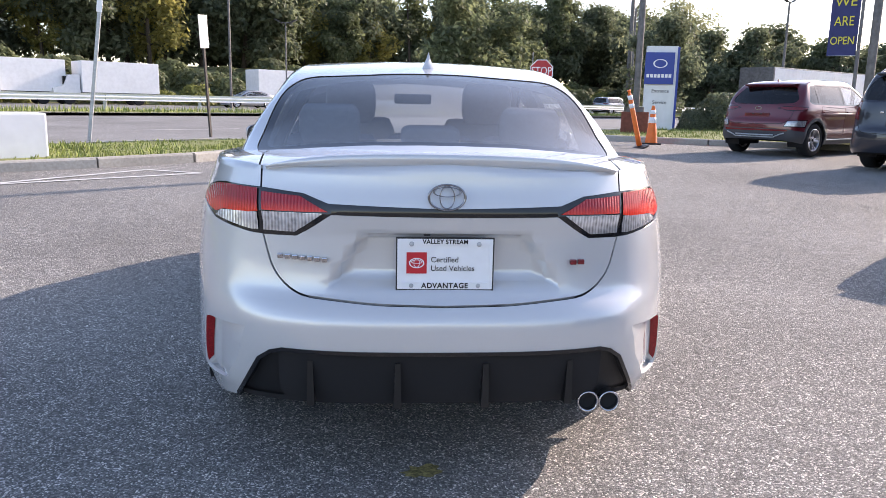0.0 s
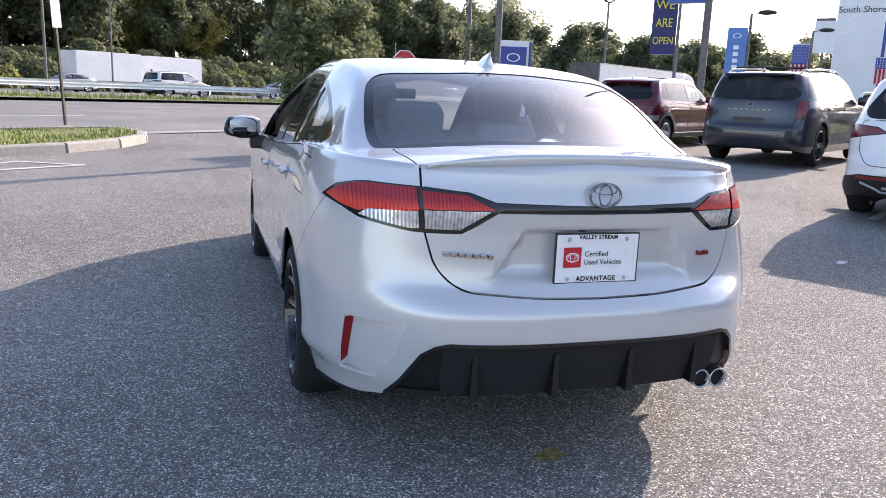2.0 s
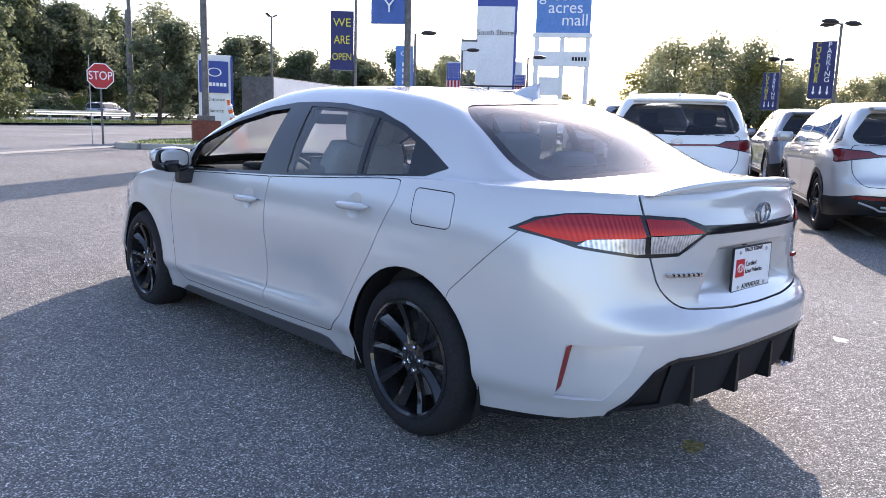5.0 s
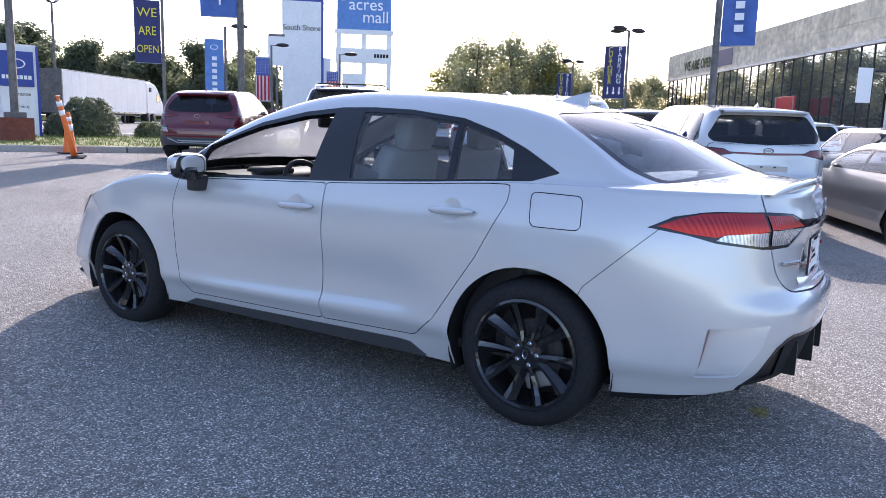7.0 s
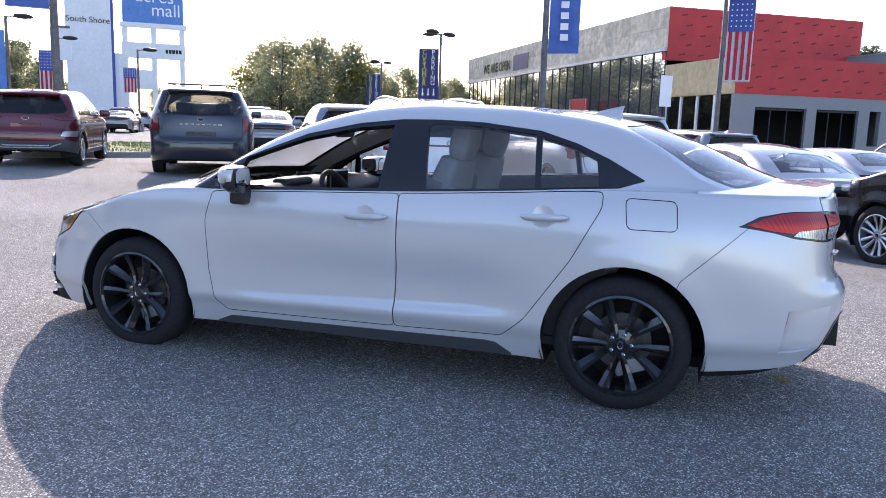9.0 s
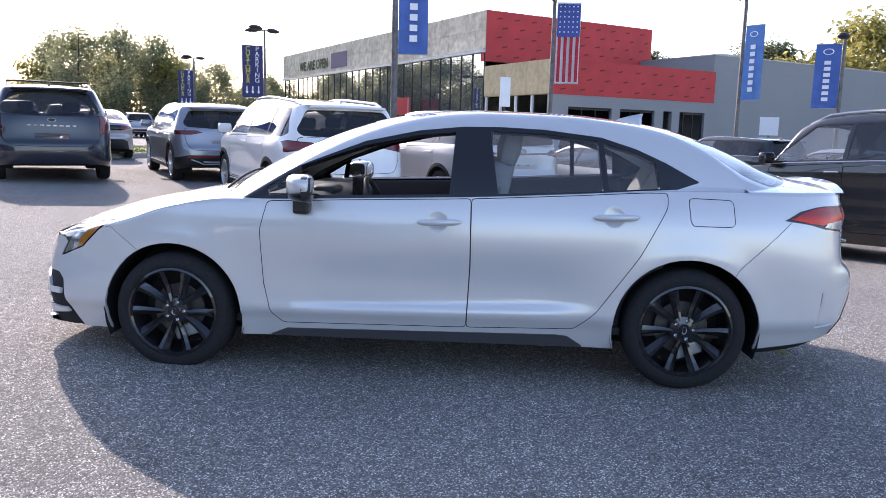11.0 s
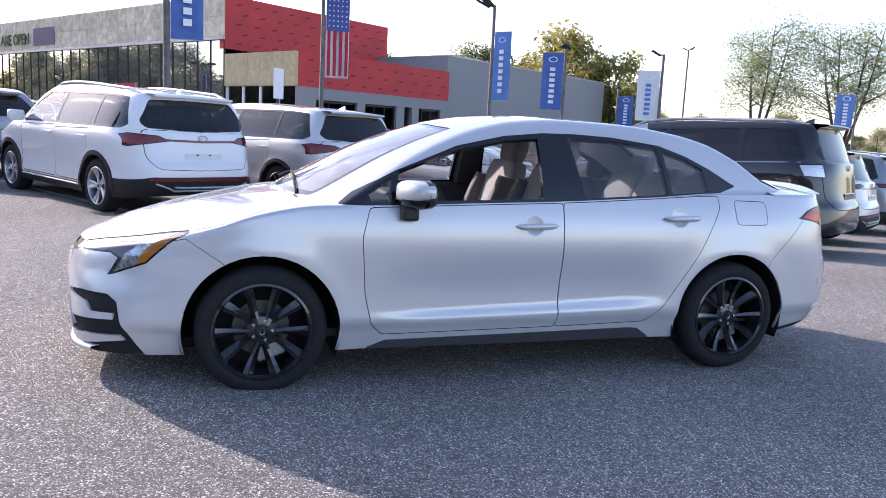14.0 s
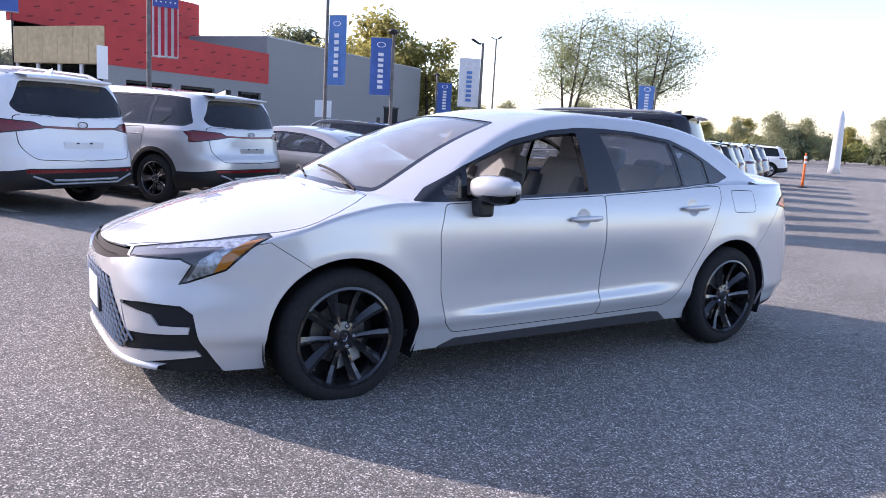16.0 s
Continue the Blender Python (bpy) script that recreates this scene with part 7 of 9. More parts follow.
def sedan(name, label, rear, paint_m, heading=HEAD, fine=0.6):
    """A plain three-box saloon."""
    b = Body(
        w=curve((-1.0, 0.83), (0, 0.895), (1.35, 0.895), (2.7, 0.90), (3.6, 0.84)),
        prof=curve((0.18, -0.06), (0.34, 0.0), (0.5, -0.015), (0.75, 0.0), (0.9, -0.02), (1.0, -0.06)),
        rear=curve((0.25, -0.92), (0.45, -1.03), (0.6, -1.05), (0.7, -1.0), (0.85, -1.03), (1.02, -0.96)),
        front=curve((0.2, 3.5), (0.5, 3.62), (0.7, 3.55)), nr=curve((0.2, 4), (1.0, 3.2)), nf=curve((0.2, 3), (0.8, 2.7)),
        zt=curve((-1.05, 1.0), (0, 0.99), (1.2, 0.95), (2.3, 0.91), (3.0, 0.80), (3.62, 0.66)),
        zb=curve((-1.05, 0.30), (0, 0.2), (2.7, 0.2), (3.62, 0.2)),
        hood=curve((2.2, 0.97), (2.8, 0.92), (3.3, 0.80), (3.62, 0.66)), deck=curve((-1.05, 1.02), (-0.7, 1.06), (-0.2, 1.08)),
        top=curve((-0.95, 1.0), (-0.7, 1.09), (-0.2, 1.27), (0.3, 1.38), (1.0, 1.42), (1.5, 1.39), (1.9, 1.28), (2.5, 0.99), (2.9, 0.76)),
        y0r=-0.1, y0f=2.6, cowl=2.3, decky=-0.3, t1=0.36, t2=0.5, bowf=0.4, bowr=0.3, crown=0.08, wheels=((0, 0.325), (2.72, 0.325)), arch_r=0.37, fine=fine, edge=0.05)
    b.gy = (-0.8, 2.7)
    root = parked(name, label, "sedan", rear, 1.0, heading)
    bm = b.build()
    side, rv, top, rl = View(90), View(0), View("top"), View(37)
    for y, z in b.wheels:
        ar = S(*circle(y, z, 0.37, 28))
        score(bm, ar, side)
        bmesh.ops.delete(bm, geom=region(bm, ar, side), context="FACES")
        arch_liner(root, y, z, 0.38, 0.52, 0.86)
    dlo = S((2.25, 0.95), (1.6, 1.25), (1.2, 1.30), (0.7, 1.30), (0.3, 1.24), (-0.15, 1.06), (0.1, 1.01), (1.2, 0.975))
    score(bm, dlo, side)
    inn = grown(dlo, -0.025)
    score(bm, inn, side)
    for y in (1.12, 0.3):
        score(bm, S((y, 0.9), (y + 0.05, 0.9), (y + 0.05, 1.4), (y, 1.4)), side, lambda c: c.z > 0.95)
    for y0, y1 in ((1.17, 2.4), (0.35, 1.12), (-0.3, 0.3)):
        fs = [f for f in region(bm, inn, side) if y0 < f.calc_center_median().y < y1]
        if fs:
            both("side_window", lift(bm, fs, push=-0.003), M["glass_tint"], root)
    both("window_frame", lift(bm, region(bm, dlo, side), flange=0.02), M["black_gloss"], root, "black window frame")
    up = lambda c: c.z > b.zt(c.y) + 0.01
    for poly, nm in (([(0.02, 1.65), (-0.52, 1.6), (-0.66, 2.3), (-0.4, 2.48), (0.02, 2.54)], "windscreen"), ([(0.02, 0.05), (-0.48, 0.03), (-0.62, -0.5), (-0.3, -0.62), (0.02, -0.64)], "rear_window")):
        score(bm, poly, top, up)
        part(nm, lift(bm, region(bm, poly, top, up), push=-0.003, mirror=True), M["glass_tint"], root, "", True)
    lp = [(0.02, 0.955), (-0.5, 0.945), (-0.80, 0.93), (-0.80, 0.86), (-0.5, 0.80), (0.02, 0.82)]
    okl = lambda c: c.y < -0.4
    score(bm, lp, rv, okl)
    fs = region(bm, lp, rv, okl)
    both("tail_lamp", lift(bm, [f for f in fs if f.calc_center_median().x < -0.5], push=0.003), M["lens_maroon"], root, "dark red tail lamp")
    part("tail_bar", lift(bm, region(bm, lp, rv, okl), push=0.003, mirror=True), M["black_gloss"], root, "gloss black bar between the lamps", True)
    dk = [(0.02, 0.56), (-0.55, 0.56), (-0.68, 0.50), (-0.72, 0.3), (-0.72, 0.2), (0.02, 0.2)]
    score(bm, dk, rv, okl)
    part("rear_panel", lift(bm, region(bm, dk, rv, okl), push=0.002, mirror=True), M["black_trim"], root, "dark lower tail panel", True)
    part("body", mirror_x(lift(bm, bm.faces[:])), paint_m, root, "", True)
    bm.free()
    for x, sgn in ((-0.79, -1), (0.79, 1)):
        for y, z in b.wheels:
            wheel(root, (x, y, z), 0.325, 0.2, 0.225, M["rim_silver"], "five", sgn)
        part("mirror_housing", cushion(bmesh.new(), Matrix.Translation((sgn * 0.98, 2.0, 0.93)), 0.2, 0.12, 0.13, 0.04), paint_m, root, "", True)
    for x in (-0.36, 0.36):
        part("seat_back", cushion(bmesh.new(), Matrix.Translation((x, 1.0, 0.5)) @ Euler((radians(16), 0, 0)).to_matrix().to_4x4(), 0.48, 0.15, 0.66, 0.05), M["cabin_dark"], root, "", True)
    # added near-black block, the shade inside the body put into its colour
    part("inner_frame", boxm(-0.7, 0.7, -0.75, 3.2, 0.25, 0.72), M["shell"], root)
    return root


sd = sedan("silver_saloon", "warm grey saloon with black tail panel", (7.55, -2.35), M["paint_saloon"], fine=0.75)
bs = suv("black_suv", "black mid-size suv with a chrome window line", (8.9, -13.4), 2.765, 0.94, 1.08, 1.90, 1.69, M["paint_black"], belt=1.12, lamps="side", lamp_bar=True, chrome_line=True, fine=0.45, rim="rim_silver")
ws_ = suv("small_white_suv", "white compact suv with red tail lamps", (5.2, -7.7), 2.68, 0.9, 0.9, 1.86, 1.66, M["paint_white"], belt=1.08, lamps="slim", lamp_bar=True, fine=0.45)
gs_ = suv("small_grey_suv", "grey compact suv with red tail lamps", (7.0, -10.5), 2.68, 0.9, 0.9, 1.86, 1.66, M["paint_steel"], belt=1.08, lamps="slim", fine=0.45)


def also(ob, rear, ro, heading=HEAD):
    """Another of the same kind."""
    h = radians(heading)
    ax = (rear[0] + ro * math.sin(h), rear[1] + ro * math.cos(h))
    return copy_thing(ob, pose(ax[0], ax[1], gz(*ax), 0, 0, -heading))


for ob, rear, ro in ((gs_, (12.68, 3.71), 0.9), (gs_, (14.2, -1.5), 0.9), (sd, (12.2, -4.4), 1.0), (bs, (16.8, -7.6), 1.08), (sd, (15.6, -10.2), 1.0), (ws_, (18.6, 1.2), 0.9), (gs_, (10.9, -16.4), 0.9), (ws_, (12.6, -19.3), 0.9), (bs, (14.4, -22.2), 1.08), (gs_, (16.2, -25.2), 0.9), (ws_, (20.5, -33.0), 0.9), (sd, (15.8, 11.6), 1.0), (ws_, (19.5, 16.5), 0.9), (gs_, (24, 17), 0.9), (sd, (27, 13.5), 1.0), (ws_, (30, 9), 0.9), (bs, (28, 4.5), 1.08), (gs_, (26, 1.0), 0.9), (sd, (24.5, -4), 1.0)):
    also(ob, rear, ro)
# the crowded rows at the back of the lot
for i in range(3):
    for k in range(4):
        also((sd, ws_, gs_, bs)[(3 * i + k * 2 + i * k) % 4], (35 + 6.2 * i + 2.9 * k, 33.5 + 4.2 * i - 3.4 * k), 1.0, HEAD + 180 * (i % 2))
# traffic on the far lanes
for ob, u, d, back in ((ws_, -3.0, 40, False), (sd, 8.5, 52, True), (sd, -14, 50, True), (ws_, 27, 41, False), (sd, 44, 47, True), (gs_, 58, 41, False), (ws_, -18, 56, True), (sd, 30, 55, True)):
    x, y = st(u, d)
    copy_thing(ob, pose(x, y, gz(x, y) + 0.01, 0, 0, -52 + (180 if back else 0)))


def box_truck(x, y, yaw, L=6.0, name="box_truck", label="white box truck on the far lanes"):
    root = thing(name, pose(x, y, gz(x, y), 0, 0, yaw), label, "truck", "trucks on the street")
    part("cargo_box", boxm(-1.2, 1.2, -1.6, -1.6 + L, 0.95, 3.35, 0.03), M["white"], root)
    cb = bmesh.new()
    prism(cb, [(-1.6 + L + 0.1, 0.55), (-1.6 + L + 2.0, 0.55), (-1.6 + L + 2.05, 1.25), (-1.6 + L + 1.3, 1.45), (-1.6 + L + 0.95, 2.25), (-1.6 + L + 0.1, 2.3)], 2.0, Matrix.Translation((1.0, 0, 0)) @ Euler((0, 0, radians(90))).to_matrix().to_4x4())
    part("cab", cb, M["white"], root)
    part("windscreen", boxm(-0.9, 0.9, L - 0.55, L - 0.30, 1.5, 2.15, 0.02), M["black_gloss"], root)
    part("chassis", boxm(-0.5, 0.5, -1.6, L - 0.2, 0.6, 0.95), M["black_trim"], root)
    for sx in (-0.85, 0.85):
        for yy in (0, L - 0.7):
            part("wheel", lathe(bmesh.new(), [(0.0, -0.13), (0.42, -0.13), (0.45, -0.09), (0.45, 0.09), (0.42, 0.13), (0.0, 0.13)], 20, Matrix.Translation((sx, yy, 0.45)) @ Euler((0, radians(90), 0)).to_matrix().to_4x4()), M["tyre"], root)
    return root


bt = box_truck(*st(-9, 61), -52)
for u, d, b_ in ((-2, 62.5, True), (5.5, 61, False), (15, 62, True), (22, 61.5, True), (34, 61, False), (44, 62, True), (-19, 62, True), (-28, 61.5, False), (-40, 62, True)):
    copy_thing(bt, pose(*st(u, d), gz(*st(u, d)), 0, 0, -52 + (180 if b_ else 0)))


def semi():
    """The long white trailer and its tractor on the near lanes."""
    root = thing("semi_trailer_truck", pose(27.4, 50.0, 0.42, 0.2, 0, -56), "long white semi-trailer with white sleeper tractor on the street", "truck", "trucks on the street")
    W, L = 2.6, 16.1          # local x 0..-W away from the lot, y ahead
    box_ = part("trailer_box", boxm(-W, 0, 0, L, 1.02, 3.84, 0.02), M["white"], root)
    part("trailer_rail", boxm(-W - 0.01, 0.012, 0, L, 0.90, 1.04, 0.01), M["galv"], root, "pale lower rail")
    part("trailer_top_rail", boxm(-W - 0.01, 0.012, 0, L, 3.78, 3.86, 0.01), M["galv"], root)
    for k in range(13):
        y = 0.3 + k * 1.27
        part("seam", boxm(0.0, 0.006, y - 0.012, y + 0.012, 1.05, 3.78), M["white"], box_)
        part("marker", boxm(0.012, 0.018, y + 0.3, y + 0.75, 0.95, 0.99), M["lens_maroon"], box_)
    part("rear_frame", boxm(-W, 0.01, -0.05, 0.12, 0.85, 3.86, 0.01), M["steel_pole"], root)
    part("under_frame", boxm(-W + 0.6, -0.6, 0.2, L, 0.72, 0.95), M["black_trim"], root)
    for y in (3.3, 4.6):
        for x in (-0.30, -W + 0.30):
            tw = part("wheel", lathe(bmesh.new(), [(0.26, -0.28), (0.48, -0.28), (0.51, -0.24), (0.51, 0.24), (0.48, 0.28), (0.28, 0.28), (0.20, 0.20), (0.0, 0.18)], 28, Matrix.Translation((x, y, 0.51)) @ Euler((0, radians(90), 0)).to_matrix().to_4x4()), M["tyre"], root, "", True)
            part("rim", lathe(bmesh.new(), [(0.27, 0.27), (0.24, 0.24), (0.20, 0.16), (0.10, 0.18), (0.0, 0.19)], 20, Matrix.Translation((x, y, 0.51)) @ Euler((0, radians(90), 0)).to_matrix().to_4x4()), M["white"], tw, "pale steel rim", True)
    for y in (2.5, 5.4):
        part("mud_flap", boxm(-0.62, -0.05, y - 0.02, y, 0.25, 0.95), M["tyre"], root)
    for x in (-0.4, -W + 0.4):
        part("landing_leg", boxm(x - 0.06, x + 0.06, 12.0, 12.12, 0.1, 1.1), M["steel_pole"], root)
    # tractor
    y0 = L + 0.7
    cab = bmesh.new()
    prism(cab, [(y0, 0.9), (y0 + 5.9, 0.75), (y0 + 6.0, 1.5), (y0 + 4.3, 1.95), (y0 + 3.3, 2.9), (y0 + 2.4, 3.6), (y0 + 1.0, 3.85), (y0, 3.8)], 2.3, Matrix.Translation((-0.15, 0, 0)) @ Euler((0, 0, radians(90))).to_matrix().to_4x4())
    bmesh.ops.bevel(cab, geom=cab.edges[:], offset=0.10, segments=3, affect="EDGES")
    part("cab", cab, M["white"], root)
    part("cab_window", boxm(-0.16, -0.135, y0 + 2.5, y0 + 3.4, 2.0, 2.7, 0.02), M["black_gloss"], root)
    part("cab_badge", boxm(-0.155, -0.135, y0 + 0.6, y0 + 1.1, 2.9, 3.3, 0.05), M["ink"], root, "dark mark on the cab")
    for y in (y0 + 0.2, y0 + 1.6, y0 + 5.0):
        for x in (-0.35, -W + 0.35):
            part("wheel", lathe(bmesh.new(), [(0.0, -0.2), (0.48, -0.2), (0.51, -0.16), (0.51, 0.16), (0.48, 0.2), (0.0, 0.2)], 24, Matrix.Translation((x, y, 0.51)) @ Euler((0, radians(90), 0)).to_matrix().to_4x4()), M["tyre"], root, "", True)


semi()

# ---- the showroom building ----
BO, E1, E2 = Vector((41.8, -2.75, 0)), Vector((0.8395, 0.5433, 0)), Vector((0.5433, -0.8395, 0))
BM = Matrix(((E1.x, -E2.x, 0, BO.x), (E1.y, -E2.y, 0, BO.y), (0, 0, 1, 0), (0, 0, 0, 1)))   # local x along the glass front, local -y along the side


def building():
    root = thing("showroom_building", BM, "low showroom building under renovation with red wrapped parapet", "building")
    P = lambda name, m, lab, *a, **k: part(name, boxm(*a, **k), M[m], root, lab)
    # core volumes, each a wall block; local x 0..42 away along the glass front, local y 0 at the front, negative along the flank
    # near-black block in place of the hall's room, its shade put into the colour
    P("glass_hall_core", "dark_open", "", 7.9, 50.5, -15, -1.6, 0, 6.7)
    P("hall_floor", "concrete", "", 7.5, 50.5, -1.6, -0.05, 0, 0.12)
    fas = P("parapet_front", "panel_conc", "bare stained concrete parapet", 7.4, 50.5, -0.6, -0.02, 6.95, 9.5)
    x = 7.4
    rng = random.Random(5)
    while x < 50.4:
        w = 1.22
        for z0, z1 in ((6.98, 8.2), (8.22, 9.48)):
            part("concrete_panel", boxm(x + 0.012, min(x + w, 50.5) - 0.012, -0.02, 0.03 + rng.uniform(0, 0.012), z0, z1), M["panel_conc"], fas)
        x += w
    P("parapet_soffit", "galv", "dark soffit trim", 7.4, 50.5, -1.7, 0.15, 6.72, 6.95)
    # glass front with mullions
    for i in range(29):
        x = 7.5 + i * 1.52
        P("mullion", "black_trim", "dark mullion", x - 0.025, x + 0.025, -0.14, 0.0, 0, 6.72)
        if i < 28:
            for z0, z1 in ((0.1, 2.3), (2.36, 6.7)):
                P("pane", "glass_front", "", x + 0.03, x + 1.49, -0.08, -0.06, z0, z1)
    for z in (2.33,):
        P("transom", "black_trim", "", 7.5, 50.1, -0.12, 0.0, z - 0.03, z + 0.03)
    # red tower flank
    P("red_parapet", "red_wrap", "red wrapped parapet wall", 7.38, 8.0, -15.2, -0.04, 6.15, 9.5)
    P("red_parapet_back", "red_wrap", "", 8.0, 9.5, -15.2, -14.6, 6.15, 9.5)
    # low wing: concrete board front, red band on the flank, windows below
    P("wing_front_board", "plywood", "bare plywood and board fascia", 0.02, 7.4, -0.35, -0.02, 3.75, 5.8)
    for i in range(6):
        P("board_panel", "plywood", "", 0.05 + i * 1.22, 1.25 + i * 1.22, -0.02, 0.025, 3.78, 5.78)
    P("wing_roof", "stucco", "", 0.0, 7.4, -14.2, -0.35, 5.5, 5.7)
    P("red_band", "red_wrap", "red wrapped band", -0.03, 0.35, -14.1, 0.0, 3.75, 5.85)
    # wall inside the wing, near-black to paint in the room's shade
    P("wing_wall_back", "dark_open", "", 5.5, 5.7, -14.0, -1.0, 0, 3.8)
    P("wing_floor", "concrete", "", 0.0, 7.4, -14.0, 0.0, 0, 0.1)
    # front of the wing: posts and dark shopfront
    for i in range(5):
        P("shopfront_post", "white", "pale post", 0.2 + i * 1.75, 0.38 + i * 1.75, -0.30, -0.1, 0, 3.75)
    for i in range(4):
        P("shopfront_pane", "glass_dark", "", 0.4 + i * 1.75, 1.93 + i * 1.75, -0.22, -0.2, 0.1, 3.7)
    # flank wall with three openings
    for y0, y1, z0, z1 in ((-1.4, 0, 0, 3.75), (-14.1, -1.4, 3.05, 3.75), (-5.6, -4.9, 0, 3.05), (-9.4, -8.6, 0, 3.05), (-11.4, -9.4, 0, 1.0), (-14.1, -13.3, 0, 3.05), (-10.9, -10.2, 1.0, 3.05), (-8.6, -4.9, 0, 0.6)):
        P("flank_wall", "stucco", "", 0.0, 0.3, y0, y1, z0, z1)
    for y0, y1 in ((-4.9, -1.4), (-8.6, -5.6), (-13.3, -11.4)):
        P("opening_frame", "black_trim", "dark window frame", 0.18, 0.24, y0 + 0.02, y1 - 0.02, 2.9, 3.04)
        n = max(int((y1 - y0) / 0.9), 1)
        for k in range(n + 1):
            y = y0 + 0.05 + (y1 - y0 - 0.1) * k / n
            P("opening_mullion", "black_trim", "", 0.18, 0.24, y - 0.03, y + 0.03, 0.1, 2.9)
    # long grey wing
    P("grey_wing", "stucco", "plain grey stucco wing", 0.2, 20, -38.5, -14.12, 0, 7.0)
    P("grey_wing_coping", "galv", "", 0.15, 20.05, -38.55, -14.1, 7.0, 7.08)
    P("roof_unit", "galv", "roof unit", 3.0, 6.0, -22, -18, 7.08, 7.6)
    P("wing_door", "dark_open", "dark service door", 0.16, 0.22, -34.0, -31.4, 0, 2.9)
    P("wing_door_frame", "black_trim", "", 0.15, 0.19, -34.15, -31.25, 2.9, 3.05)
    P("vent", "black_trim", "dark vent", 0.14, 0.22, -30.6, -30.1, 1.2, 2.0)
    # banner on the front parapet
    P("parapet_banner", "navy", "dark banner", 31.4, 35.4, 0.05, 0.08, 7.25, 8.7)
    t = text_bm("WE ARE OPEN", 1.3, Matrix.Translation((40.4, 0.09, 7.85)) @ Euler((radians(90), 0, radians(180))).to_matrix().to_4x4(), 0.01, bold=0.03)
    part("parapet_lettering", t, M["leaf_pale"], root, "green lettering")
    # short dashes printed on the red wrap
    for i in range(10):
        for j in range(5):
            y, z = -0.9 - i * 1.45 - 0.45 * (j % 2), 6.5 + j * 0.62
            part("wrap_print", boxm(7.355, 7.372, -0.42, 0, -0.045, 0.045, 0, Matrix.Translation((0, y, z)) @ Euler((radians(-11), 0, 0)).to_matrix().to_4x4()), M["wrap_print"], root)
    for i in range(9):
        for j in range(3):
            y, z = -0.7 - i * 1.5 - 0.5 * (j % 2), 4.05 + j * 0.62
            part("wrap_print", boxm(-0.055, -0.038, -0.40, 0, -0.04, 0.04, 0, Matrix.Translation((0, y, z)) @ Euler((radians(-11), 0, 0)).to_matrix().to_4x4()), M["wrap_print"], root)
    return root


M["glass_front"] = mat("showroom_glass", (0.40, 0.42, 0.44), 0.02, 0.85, coat=1.0)
M["plywood"] = mat("weathered_plywood", (0.60, 0.46, 0.27), 0.85, scale=3, amount=0.15, coarse=0.6)
M["wrap_print"] = mat("dark_red_print", (0.20, 0.015, 0.02), 0.6)
building()
sr = thing("red_sale_sign", BM @ Matrix.Translation((17.5, 1.2, 0)), "plain red sign board by the showroom", "sign")
part("board", boxm(-1.6, 1.6, 0, 0.06, 2.6, 3.9, 0.01), M["red_sign"], sr)
for x in (-1.4, 1.4):
    part("post", boxm(x - 0.04, x + 0.04, 0.07, 0.13, 0, 3.9), M["galv"], sr)

# ---- poles, banners, signs ----
def facing(x, y, turn=0.0):
    """Yaw that turns a panel's front (local -y) to the middle of the walk."""
    return math.degrees(math.atan2(y - 0.5, x + 3.5)) - 90 + turn


def letters_down(root, name, txt, m, size, step, mt, thick=0.006):
    for i, ch in enumerate(txt):
        if ch != " ":
            part(name, text_bm(ch, size, m @ Matrix.Translation((0, 0, -i * step)) @ Euler((radians(90), 0, 0)).to_matrix().to_4x4(), thick), mt, root)


def bars_down(root, m, n, w, h, step, mt):
    for i in range(n):
        part("banner_bar", boxm(-w / 2, w / 2, -0.006, 0.0, -i * step - h, -i * step, 0, m), mt, root, "pale bar in place of lettering")


def cloth(w, h, waves=0.04, sag=0.0, n=8, thick=0.006, seed=0):
    """A hanging banner with soft folds; local x across from 0, z down from 0, front -y."""
    bm = bmesh.new()
    rng = random.Random(seed)
    a, b_ = rng.uniform(0, 6), rng.uniform(2.0, 4.0)
    fr, bk = [], []
    for i in range(n * 2 + 1):
        z = -h * i / (2 * n)
        f, k = [], []
        for j in range(n + 1):
            x = w * j / n
            y = waves * math.sin(a + b_ * x / w * 2.2 + z * 1.3) * (0.3 + 0.7 * i / (2 * n)) + sag * (x / w) * (i / (2 * n))
            f.append(Vector((x, y, z - 0.03 * sag * (x / w))))
            k.append(Vector((x, y + thick, z - 0.03 * sag * (x / w))))
        fr.append(f)
        bk.append(k)
    grid(bm, fr)
    grid(bm, bk, True)
    return bm


